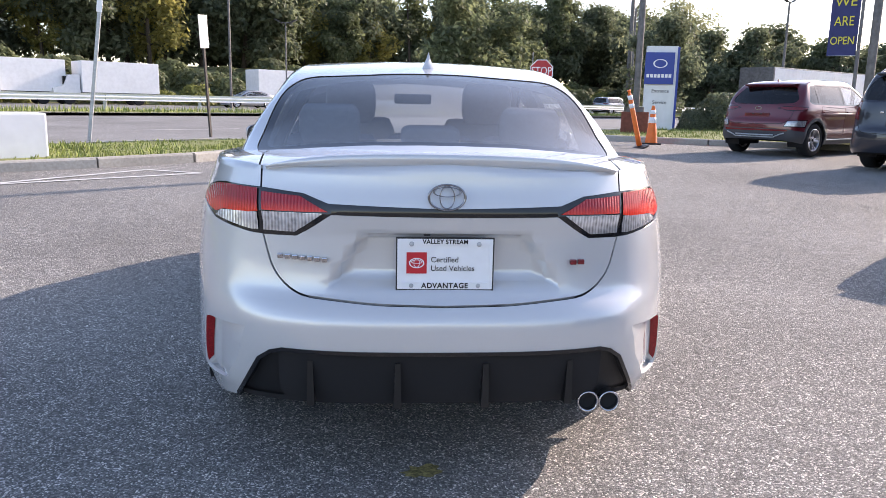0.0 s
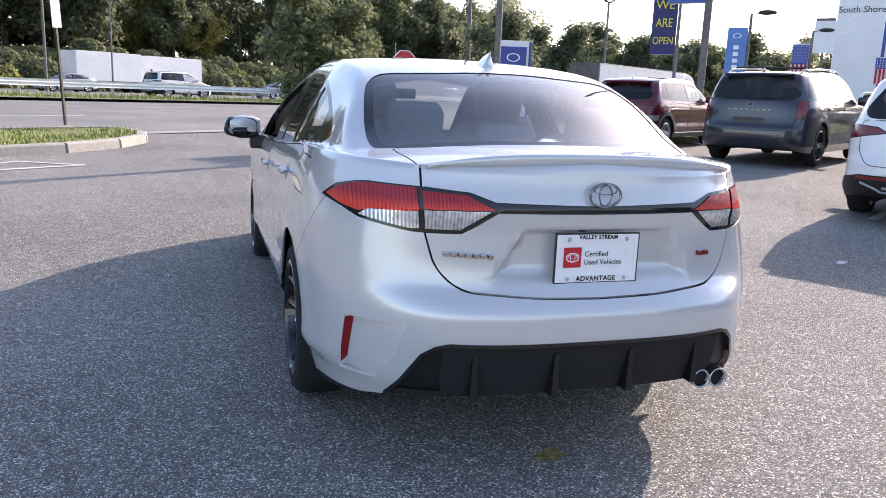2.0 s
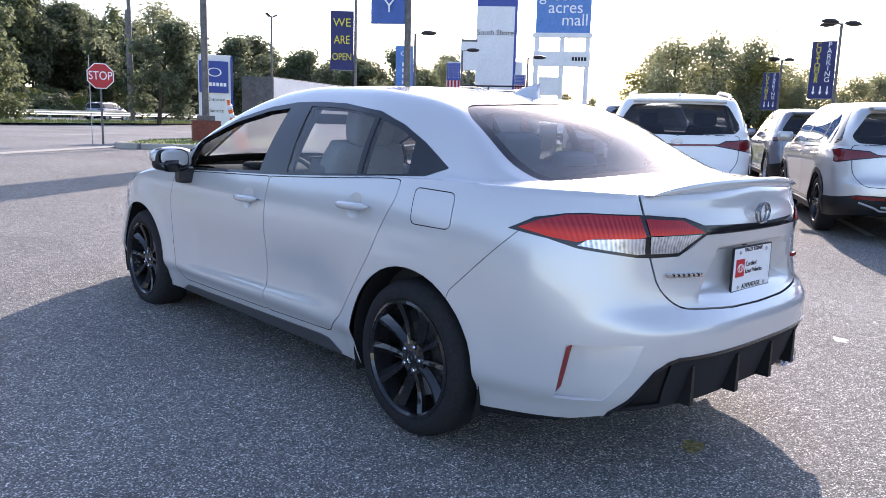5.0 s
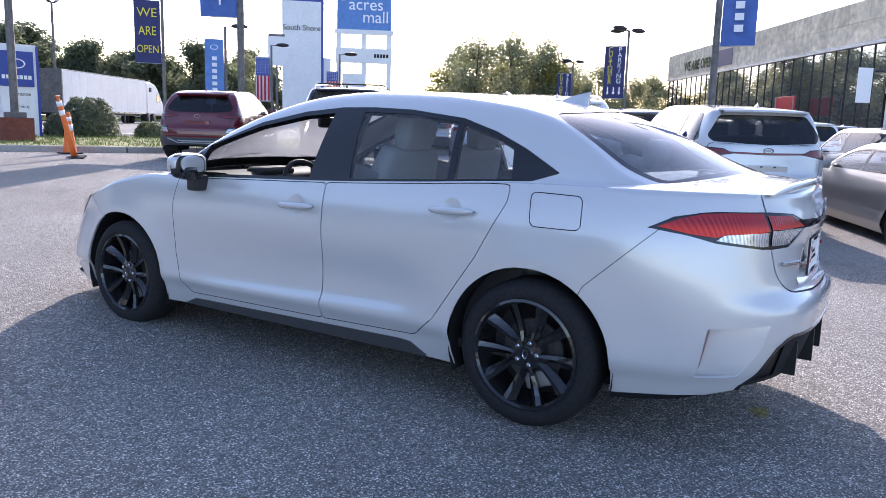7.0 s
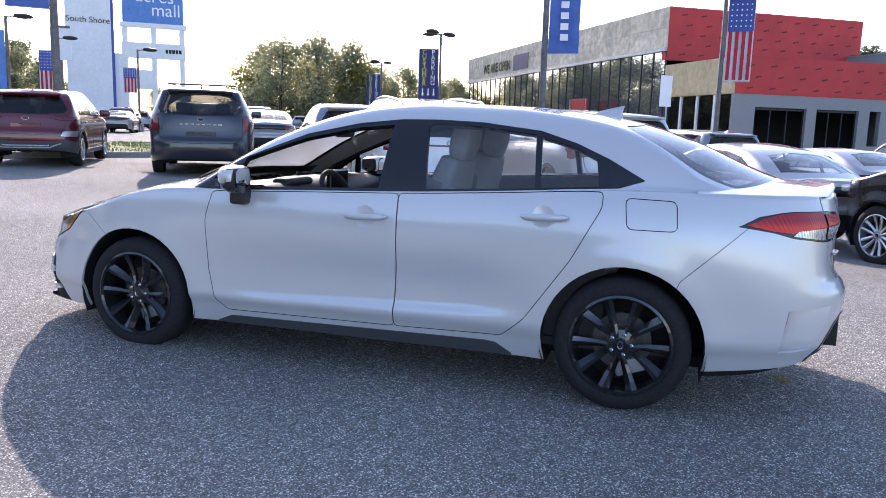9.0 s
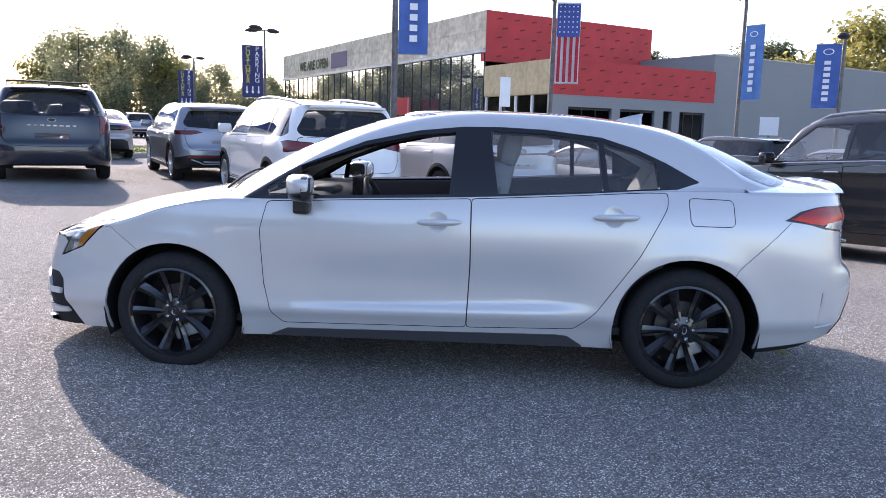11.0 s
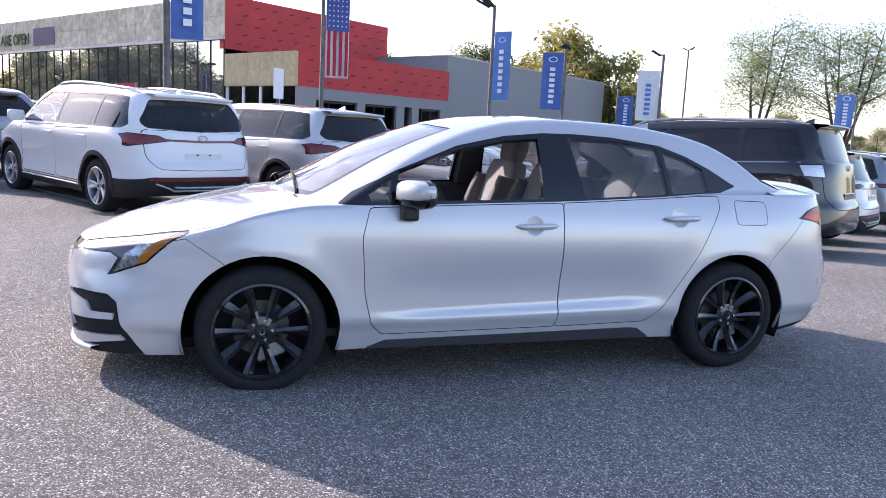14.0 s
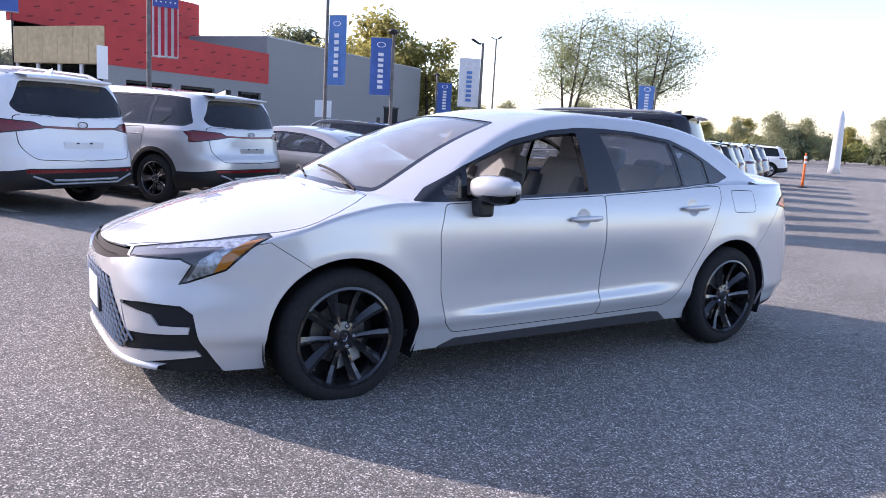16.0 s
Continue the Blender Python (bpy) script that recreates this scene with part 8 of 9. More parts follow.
def lamp_pole(name, label, x, y, h, arms=(), r=0.075, heads="cobra", base=True):
    """A lot light: pole, base and heads; arms are yaw angles."""
    root = thing(name, pose(x, y, gz(x, y)), label, "lamp post", "lot lamp posts")
    pb = bmesh.new()
    tube(pb, [(0, 0, 0), (0, 0, h * 0.5), (0, 0, h)], [r, r * 0.9, r * 0.75], 12)
    part("pole", pb, M["steel_pole"], root)
    if base:
        bb = bmesh.new()
        lathe(bb, [(0.26, 0), (0.26, 0.55), (0.22, 0.6), (0, 0.6)], 16)
        part("concrete_base", bb, M["concrete"], root)
    for a in arms:
        m = Matrix.Translation((0, 0, h - 0.05)) @ Euler((0, 0, radians(a))).to_matrix().to_4x4()
        part("arm", tube(bmesh.new(), [m @ Vector((0, 0, 0)), m @ Vector((0.45, 0, 0.06))], 0.03, 8), M["steel_pole"], root)
        if heads == "cobra":
            hb = bmesh.new()
            rows = []
            for i in range(9):
                q = i / 8
                wv, hv = 0.27 * math.sin(math.pi * (0.12 + 0.8 * q)) ** 0.6, 0.16 * math.sin(math.pi * (0.12 + 0.8 * q)) ** 0.6
                rows.append([m @ Vector((0.38 + 0.95 * q, wv * math.cos(c), 0.08 + hv * math.sin(c) * (1.0 if math.sin(c) > 0 else 0.8))) for c in [2 * math.pi * k / 14 for k in range(15)]])
            vs = grid(hb, rows)
            hb.faces.new(vs[0][:-1])
            hb.faces.new(vs[-1][:-1][::-1])
            bmesh.ops.recalc_face_normals(hb, faces=hb.faces)
            part("lamp_head", hb, M["lamp_head"], root, "dark lamp head", True)
        else:
            fm = m @ Matrix.Translation((0.5, 0, 0.12)) @ Euler((0, radians(-28), 0)).to_matrix().to_4x4()
            part("flood_head", boxm(-0.30, 0.30, -0.17, 0.17, -0.04, 0.04, 0.015, fm), M["lamp_head"], root, "dark flat floodlight")
    return root


def banner_on(root_xy, z_top, w, h, kind, side=1, seed=0, turn=0.0):
    """A banner hung beside a pole on two short rods."""
    x, y = root_xy
    yaw = facing(x, y, turn)
    m = pose(x, y, 0, 0, 0, yaw) @ Matrix.Translation((0.10 * side if side > 0 else -0.10 - w, -0.02, z_top))
    names = {"flag": ("flag_banner", "vertical stars and stripes banner on a pole", "flag"), "open": ("open_banner", "navy banner with yellow lettering on a pole", "banner"), "park": ("parking_banner", "navy banner with white lettering and arrows", "banner"), "blue": ("blue_banner", "blue vinyl banner with pale marks on a pole", "banner"), "pale": ("pale_banner", "pale blue faded banner on a pole", "banner"), "day": ("blue_banner", "blue vinyl banner with white letters on a pole", "banner"), "stripe": ("pale_banner", "faded striped banner on a pole", "banner")}
    nm, lab, cat = names[kind]
    root = thing(nm, m, lab, cat, "banners on poles")
    mt = {"flag": "flag_white", "open": "navy", "park": "navy", "blue": "blue", "pale": "blue_pale", "day": "blue", "stripe": "flag_white"}[kind]
    part("cloth", cloth(w, h, 0.03, 0.06, seed=seed), M[mt], root, "", True)
    for z in (0.0, -h):
        part("rod", tube(bmesh.new(), [(-0.12 if side > 0 else w + 0.12, 0.01, z), (w if side > 0 else 0, 0.01, z)], 0.015, 6), M["galv"], root)
    c = Matrix.Translation((w / 2, -0.06, 0))
    if kind == "flag":
        for k in range(4):
            part("stripe", boxm(w * (0.07 + k * 0.25), w * (0.07 + k * 0.25) + w / 7.5, -0.055, -0.045, -h * 0.98, -h * 0.42 if k < 9 else 0), M["flag_red"], root)
        part("canton", boxm(w * 0.02, w * 0.98, -0.056, -0.046, -h * 0.42, -h * 0.02), M["blue_sign"], root)
        sbm = bmesh.new()
        for i in range(5):
            for j in range(6):
                sx, sz = w * (0.14 + 0.18 * i), -h * (0.05 + 0.062 * j)
                lathe(sbm, [(0, 0), (w * 0.035, 0), (w * 0.035, 0.004), (0, 0.004)], 5, Matrix.Translation((sx, -0.058, sz)) @ Euler((radians(90), 0, 0)).to_matrix().to_4x4())
        o = part("star_field", sbm, M["flag_white"], root)
        tagged(o, kind="stuff")
    elif kind == "open":
        for i, wd in enumerate(("WE", "ARE", "OPEN")):
            part("lettering", text_bm(wd, w * (0.5 if i < 2 else 0.42), c @ Matrix.Translation((0, 0, -h * (0.2 + 0.29 * i))) @ Euler((radians(90), 0, 0)).to_matrix().to_4x4(), 0.004, 1, "CENTER", 0.78 if i else 1.0), M["yellow"], root, "yellow lettering")
    elif kind == "park":
        letters_down(root, "lettering", "CUSTOMER", c @ Matrix.Translation((-w * 0.22, 0, -h * 0.07)), w * 0.32, h * 0.088, M["yellow"])
        letters_down(root, "lettering", "PARKING", c @ Matrix.Translation((w * 0.22, 0, -h * 0.07)), w * 0.32, h * 0.1, M["white_plastic"])
        for k in (-1, 0, 1):
            ab = bmesh.new()
            prism(ab, [(-0.03, 0), (0.03, 0), (0.03, -0.3), (0.09, -0.3), (0, -0.45), (-0.09, -0.3), (-0.03, -0.3)], 0.006, c @ Matrix.Translation((k * w * 0.28, 0, -h * 0.78)))
            part("arrow", ab, M["white_plastic"], root, "white arrow")
    elif kind == "day":
        letters_down(root, "lettering", "DAY", c @ Matrix.Translation((0.04, 0, -h + 1.32)), 0.52, 0.42, M["white_plastic"])
    else:
        bars_down(root, c @ Matrix.Translation((0, 0, -h * 0.26)), 7, w * 0.26, h * 0.058, h * 0.095, M["white_plastic"] if kind != "stripe" else M["blue_pale"])
        eb = bmesh.new()
        lathe(eb, [(w * 0.17, 0), (w * 0.17, 0.004), (w * 0.22, 0.004), (w * 0.22, 0)], 20, c @ Matrix.Translation((0, 0, -h * 0.12)) @ Euler((radians(90), 0, 0)).to_matrix().to_4x4() @ Matrix.Diagonal((1, 0.6, 1, 1)), closed=True)
        part("banner_oval", eb, M["white_plastic"], root)
    return root


lamp_pole("lamp_post", "tall dark steel lot lamp post", 17.6, 3.75, 8.5, (60, 240), r=0.10)
banner_on((17.6, 3.75), 6.6, 0.85, 3.1, "blue", 1, 1)
lamp_pole("lamp_post", "dark steel lot lamp post with two heads", 22.8, -1.2, 6.15, (150, 190), r=0.085)
banner_on((22.8, -1.2), 5.85, 0.82, 2.75, "flag", 1, 2)
lamp_pole("lamp_post", "dark steel lot lamp post with two heads", 25.5, -8.6, 6.9, (60, 120), r=0.085, heads="flood")
banner_on((25.5, -8.6), 5.55, 0.78, 2.75, "pale", 1, 3, -35)
lamp_pole("lamp_post", "dark steel lot lamp post with one head", 33.0, -15.7, 6.4, (150,), r=0.10)
banner_on((33.0, -15.7), 5.9, 1.1, 3.0, "blue", -1, 4)
lamp_pole("lamp_post", "dark steel lot lamp post with one head", 50, -29, 5.9, (-30,), r=0.10)
banner_on((50, -29), 5.0, 1.15, 2.4, "blue", 1, 5)
lamp_pole("lamp_post", "dark steel lot lamp post with floodlights", 37.7, -24.8, 7.2, (30, 70), r=0.11, heads="flood")
banner_on((37.7, -24.8), 5.9, 1.35, 3.1, "stripe", -1, 6)
lamp_pole("lamp_post", "tall slender lamp post", 75, -52.7, 13.0, (20, 200), r=0.12, heads="flood", base=False)
lamp_pole("lamp_post", "dark steel lot lamp post with three heads", 40.5, 14.2, 6.6, (-20, 70, 160), r=0.09)
banner_on((40.5, 14.2), 6.05, 1.2, 3.0, "park", -1, 7)
lamp_pole("lamp_post", "dark steel lot lamp post with three heads", 60.6, 26.2, 6.6, (-20, 70, 160), r=0.10)
banner_on((60.6, 26.2), 6.0, 1.2, 3.0, "park", -1, 8)
lamp_pole("lamp_post", "dark steel lot lamp post with three heads", 92, 47, 8.0, (-20, 70, 160), r=0.12)
banner_on((92, 47), 6.6, 1.3, 3.0, "blue", -1, 17)
lamp_pole("lamp_post", "thick tall steel lot pole", 12.2, 15.8, 10.5, (), r=0.11)
banner_on((12.2, 15.8), 7.4, 1.0, 3.3, "day", -1, 9)
lamp_pole("lamp_post", "dark steel lot lamp post", 22.3, 32.4, 8.4, (-70,), r=0.09)
banner_on((22.3, 32.4), 7.0, 1.25, 3.1, "open", -1, 10)
lamp_pole("lamp_post", "dark steel lot lamp post with one head", 29, 35.3, 6.2, (-45,), r=0.10)
banner_on((29, 35.3), 5.9, 1.1, 3.9, "pale", -1, 11)
lamp_pole("lamp_post", "dark steel lot lamp post with one head", 40, 42.5, 6.4, (-45,), r=0.10)
banner_on((40, 42.5), 6.0, 1.1, 3.4, "flag", -1, 12)
lamp_pole("lamp_post", "dark steel lot lamp post with one head", 42.2, 37.5, 5.8, (-45,), r=0.09)
banner_on((42.2, 37.5), 5.0, 0.9, 1.75, "flag", -1, 21)
lamp_pole("lamp_post", "slender dark lot post", 26.6, -29.1, 4.5, (), r=0.06)
banner_on((26.6, -29.1), 4.3, 0.95, 1.7, "pale", -1, 22, 25)
lamp_pole("street_pole", "tall weathered utility pole by the street", 7.0, 18.4, 12.0, (), r=0.10, base=False)
lamp_pole("street_pole", "slender dark street pole", 17.5, 52.0, 14, (), r=0.16, base=False)
lamp_pole("street_lamp", "far street lamp with a flat head", 36.5, 66.0, 10.5, (20, 200), r=0.13, heads="flood", base=False)
lamp_pole("street_pole", "pale slender street pole", 21, 62.0, 9, (), r=0.11, base=False)
lamp_pole("street_pole", "pale slender street pole", -12, 58, 10, (), r=0.10, base=False)
lamp_pole("street_lamp", "slender lamp post with a flat head", -7.0, 52, 6.0, (0, 180), r=0.06, heads="flood", base=False)


def panel_sign(name, label, category, x, y, yaw, w, z0, z1, face, depth=0.25):
    root = thing(name, pose(x, y, gz(x, y), 0, 0, yaw), label, category)
    part("cabinet", boxm(-w / 2, w / 2, 0, depth, z0, z1, 0.02), M[face], root)
    return root


# dealer entrance sign
es = panel_sign("entrance_sign", "white pylon sign with a blue top panel", "sign", 8.7, 21.2, facing(8.7, 21.2, 16), 0.98, 0.0, 2.75, "white", 0.40)
part("blue_panel", boxm(-0.53, 0.38, -0.06, 0.0, 1.55, 2.55, 0.01), M["blue_sign"], es, "blue sign panel")
part("blue_edge", boxm(0.46, 0.53, -0.02, 0.42, 0.0, 2.72), M["blue_sign"], es)
R90 = Euler((radians(90), 0, 0)).to_matrix().to_4x4()
eb = bmesh.new()
lathe(eb, [(0.15, 0), (0.15, 0.01), (0.185, 0.01), (0.185, 0)], 28, Matrix.Translation((-0.06, -0.06, 2.20)) @ R90 @ Matrix.Diagonal((1.2, 0.75, 1, 1)), closed=True)
part("oval_mark", eb, M["white_plastic"], es, "white oval mark")
for k in range(7):
    part("sign_bar", boxm(-0.47 + k * 0.115, -0.385 + k * 0.115, -0.068, -0.055, 1.76, 1.87), M["white_plastic"], es, "white bar in place of lettering")
for txt, z in (("Entrance", 1.34), ("Service", 0.98)):
    part("lettering", text_bm(txt, 0.155, Matrix.Translation((0, -0.004, z)) @ R90, 0.004), M["ink"], es, "black lettering")

# tall white dealer pylon
py = panel_sign("dealer_pylon", "tall white pylon sign with blue edge", "sign", 52.5, 51, facing(52.5, 51), 3.7, 0.0, 12.0, "white", 1.2)
part("blue_band", boxm(-1.85, 1.85, -0.02, 1.22, 12.0, 15.0), M["blue_sign"], py, "blue top band")
part("blue_edge", boxm(1.85, 2.1, 0.02, 1.18, 0.0, 15.0), M["blue_sign"], py)
part("side_wing", boxm(2.1, 2.8, 0.3, 0.9, 0.0, 6.8), M["white"], py)
part("lettering", text_bm("South Shore", 0.72, Matrix.Translation((0, -0.02, 9.5)) @ R90, 0.02), M["ink"], py, "dark lettering")

# plain white board beside the pylon
wbd = panel_sign("white_sign_board", "plain white sign board on a steel post", "sign", 45.9, 47.8, facing(45.9, 47.8), 1.5, 5.4, 7.9, "white", 0.3)
part("cap", boxm(-0.7, 0.7, -0.02, 0.32, 7.9, 8.1), M["steel_pole"], wbd)
part("post", boxm(-0.10, 0.10, 0.05, 0.25, 0.0, 5.4), M["steel_pole"], wbd)

# mall sign on legs
ms = thing("mall_sign", pose(99.3, 80.6, -0.2, 0, 0, facing(99.3, 80.6)), "tall mall sign on white legs with blue board", "sign")
part("board", boxm(-4.5, 4.5, 0, 1.0, 16.6, 25.5, 0.05), M["blue_pale"], ms, "blue board")
part("board_rim", boxm(-4.9, 4.9, -0.1, 1.1, 15.9, 16.6), M["white"], ms)
for txt, x, z in (("green", -1.0, 22.6), ("acres", 0.3, 20.6), ("mall", 1.9, 18.6)):
    part("lettering", text_bm(txt, 2.7, Matrix.Translation((x, -0.02, z)) @ R90, 0.03), M["white_plastic"], ms, "white lettering")
for x in (-4.2, 0, 4.2):
    part("leg", boxm(x - 0.4, x + 0.4, 0.1, 0.9, 0, 15.9), M["white"], ms)
part("middle_panel", boxm(-4.7, 4.7, -0.15, 1.0, 11.2, 13.6), M["white"], ms)
for k in range(5):
    part("sign_bar", boxm(1.7 + k * 0.5, 2.1 + k * 0.5, -0.17, -0.15, 12.1, 12.7), M["ink"], ms, "dark bar in place of lettering")
part("lower_panel", boxm(-3.6, -0.2, -0.15, 0.9, 6.4, 9.4), M["white"], ms)


def stop_sign():
    x, y = 4.3, 18.8
    root = thing("stop_sign", pose(x, y, gz(x, y), 0, 0, facing(x, y, 10)), "red octagonal stop sign on a dark post", "sign")
    part("post", boxm(-0.025, 0.025, 0, 0.04, 0, 2.1), M["steel_pole"], root)
    ob = bmesh.new()
    prism(ob, [(0.35 * math.cos(radians(22.5 + 45 * k)), 1.78 + 0.35 * math.sin(radians(22.5 + 45 * k))) for k in range(8)], 0.01, Matrix.Translation((0, -0.012, 0)))
    part("white_rim", ob, M["white_plastic"], root)
    ob = bmesh.new()
    prism(ob, [(0.325 * math.cos(radians(22.5 + 45 * k)), 1.78 + 0.325 * math.sin(radians(22.5 + 45 * k))) for k in range(8)], 0.01, Matrix.Translation((0, -0.018, 0)))
    part("red_face", ob, M["red_sign"], root)
    part("lettering", text_bm("STOP", 0.31, Matrix.Translation((0, -0.020, 1.78)) @ R90, 0.002, 1, "CENTER", 0.78), M["white_plastic"], root, "white lettering")
    part("side_rod", tube(bmesh.new(), [(-0.26, 0.02, 0), (-0.26, 0.02, 2.3)], 0.012, 6), M["galv"], root)


stop_sign()


def post_sign(x, y, h, w, ph, lean=0.0, yaw=0, label="white sign plate on a thin leaning post", metal="rust_post"):
    root = thing("post_sign", pose(x, y, gz(x, y) + 0.1, 0, lean, yaw), label, "sign")
    part("post", boxm(-0.03, 0.03, 0, 0.035, 0, h), M[metal], root)
    part("plate", boxm(-w / 2, w / 2, -0.012, 0, h - ph, h + 0.02, 0.004), M["white_plastic"], root, "white sign plate")


post_sign(-3.75, 13.0, 2.4, 0.30, 0.62, -4.6, 70)
post_sign(-5.55, 11.2, 3.0, 0.10, 0.7, 8.0, 0, "grey sign plate edge-on on a leaning galvanised post", "galv")
post_sign(21.2, 0.45, 3.1, 0.45, 0.95, 0, facing(21.2, 0.45, 40), "white sign plates on a thin post")
post_sign(44.0, -16.5, 2.9, 1.1, 1.1, 0, facing(44, -16.5, 0), "two white sign plates on a thin post")


def cone(x, y, h):
    root = thing("traffic_cone", pose(x, y, gz(x, y)), "orange traffic cone with white bands on black base", "cone")
    cb = bmesh.new()
    lathe(cb, [(0.15, 0.03), (0.145, 0.05), (0.045, h - 0.05), (0.03, h), (0.0, h)], 20)
    part("body", cb, M["orange"], root, "", True)
    part("base", boxm(-0.19, 0.19, -0.19, 0.19, 0, 0.035, 0.01), M["black_plastic"], root)
    for z0, z1 in ((h * 0.55, h * 0.70), (h * 0.78, h * 0.88)):
        r = lambda z: 0.147 - (0.102) * (z - 0.05) / (h - 0.1) + 0.003
        part("band", lathe(bmesh.new(), [(r(z0), z0), (r(z1), z1), (r(z1) - 0.004, z1), (r(z0) - 0.004, z0)], 20, closed=True), M["white_plastic"], root, "white band", True)


def delineator(x, y, h, lean, yaw):
    root = thing("delineator_post", pose(x, y, gz(x, y), 0, lean, yaw), "leaning orange delineator post on a black base", "post")
    cb = bmesh.new()
    lathe(cb, [(0.06, 0.03), (0.055, 0.3), (0.052, h - 0.12), (0.03, h - 0.09), (0.03, h - 0.03), (0.045, h), (0.0, h)], 16)
    part("tube", cb, M["orange"], root, "", True)
    bb = bmesh.new()
    lathe(bb, [(0.22, 0), (0.22, 0.03), (0.08, 0.06), (0.0, 0.06)], 8)
    part("base", bb, M["black_plastic"], root)
    for z in (h * 0.70, h * 0.84):
        part("band", lathe(bmesh.new(), [(0.0555, z), (0.0555, z + 0.1), (0.05, z + 0.1), (0.05, z)], 16, closed=True), M["white_plastic"], root, "pale band", True)


cone(6.25, 14.85, 0.92)
delineator(5.5, 13.45, 1.30, -16, 10)


def brick_base():
    x, y = 7.0, 18.4
    root = thing("pole_base", pose(x, y, gz(x, y) + 0.1, 0, 0, facing(x, y, 10)), "square brick red base round a steel pole", "pole base")
    part("core", boxm(-0.36, 0.36, -0.36, 0.36, 0, 0.60), M["brick"], root)
    for r in range(8):
        for s_ in range(4):
            for k in range(3):
                w = 0.235
                a = -0.36 + k * 0.243 + (0.0 if r % 2 else -0.06)
                part("brick", boxm(max(a, -0.37), min(a + w, 0.37), -0.375, -0.355, r * 0.076 + 0.004, r * 0.076 + 0.068, 0, Euler((0, 0, radians(90 * s_))).to_matrix().to_4x4()), M["brick"], root)
    part("cap", boxm(-0.23, 0.23, -0.23, 0.23, 0.60, 0.74, 0.01), M["steel_pole"], root)


brick_base()
wb_ = thing("white_block", pose(-6.2, 7.5, gz(-6.2, 7.5) + 0.1, 0, 0, 90 - 52), "low white painted concrete block on the island", "block")
part("block", boxm(-1.6, 1.35, -0.3, 0.3, 0, 0.66, 0.03), M["white"], wb_)
part("pad", boxm(1.36, 2.9, -0.5, 0.6, 0, 0.035, 0.01), M["concrete"], wb_, "pale concrete pad")


def floor_line(pts, w=0.11):
    bm = bmesh.new()
    for (x0, y0), (x1, y1) in zip(pts, pts[1:]):
        d = Vector((x1 - x0, y1 - y0)).normalized()
        o = Vector((-d.y, d.x)) * w / 2
        n = 8
        rows = []
        for i in range(n + 1):
            x, y = x0 + (x1 - x0) * i / n, y0 + (y1 - y0) * i / n
            rows.append([Vector((x + o.x, y + o.y, gz(x, y) + 0.005)), Vector((x - o.x, y - o.y, gz(x, y) + 0.005))])
        grid(bm, rows)
    return tagged(put("marking", bm, M["line"]), "worn white painted lot marking", "marking", "lot markings", "structure")


floor_line([(-2.7, 7.45), (-8.0, 4.1)])
floor_line([(-2.7, 7.45), (-3.5, 7.75)])
floor_line([(-3.5, 7.75), (-4.9, 6.1)])
for k in range(5):
    floor_line([(4.7 + k * 1.55 + 1.3, 3.6 - k * 2.55), (4.7 + k * 1.55 + 5.4, 3.6 - k * 2.55 + 2.6)])


def blotch(name, label, x, y, w, d, turn, mt, seed):
    """A thin uneven patch on the asphalt."""
    rng = random.Random(seed)
    bm = bmesh.new()
    n = 22
    c, sn = math.cos(radians(turn)), math.sin(radians(turn))
    top = []
    for k in range(n):
        a = 2 * math.pi * k / n
        r = rng.uniform(0.6, 1.15)
        px, py = w / 2 * r * math.cos(a), d / 2 * r * math.sin(a)
        gx, gy = x + px * c - py * sn, y + px * sn + py * c
        top.append(bm.verts.new((gx, gy, gz(gx, gy) + 0.004)))
    bm.faces.new(top)
    return tagged(put(name, bm, mt), label, "stain", "lot stains", "structure")


blotch("stain", "dry yellow moss patch on the asphalt", -0.06, -0.81, 0.15, 0.10, 20, M["moss"], 3)
for k, (x, y, w) in enumerate(((3.3, 0.17, 0.24), (2.12, -0.57, 0.17), (5.88, 1.82, 0.28), (3.9, 1.9, 0.2), (4.6, -0.6, 0.22))):
    blotch("worn_marking", "worn dab of white lot paint", x, y, w, 0.09, 30, M["line"], 10 + k)


def guard_rail():
    root = thing("guard_rail", pose(0, 0, 0), "pale metal guard rail along the median", "guard rail")
    rows = []
    for i in range(60):
        x, y = st(-60 + 170 * i / 59, 32.4)
        rows.append([Vector((x, y, gz(x, y) + z + 0.1)) + Vector((NX, NY, 0)) * o for z, o in ((0.45, 0), (0.52, 0.04), (0.60, 0), (0.68, 0.04), (0.75, 0))])
    bm = bmesh.new()
    grid(bm, rows)
    part("rail", bm, M["white"], root)
    for i in range(40):
        x, y = st(-60 + 170 * i / 39, 32.5)
        part("post", boxm(x - 0.06, x + 0.06, y - 0.06, y + 0.06, gz(x, y), gz(x, y) + 0.8), M["galv"], root)


guard_rail()
wl = thing("white_column", pose(20.5, -37.3, 0), "white painted tapering column at the lot edge", "column")
part("shaft", lathe(bmesh.new(), [(0.35, 0), (0.30, 0.4), (0.22, 3.1), (0.12, 3.5), (0.0, 3.5)], 12), M["white"], wl, "", True)
delineator(14.5, -25.0, 1.4, 0, 0)

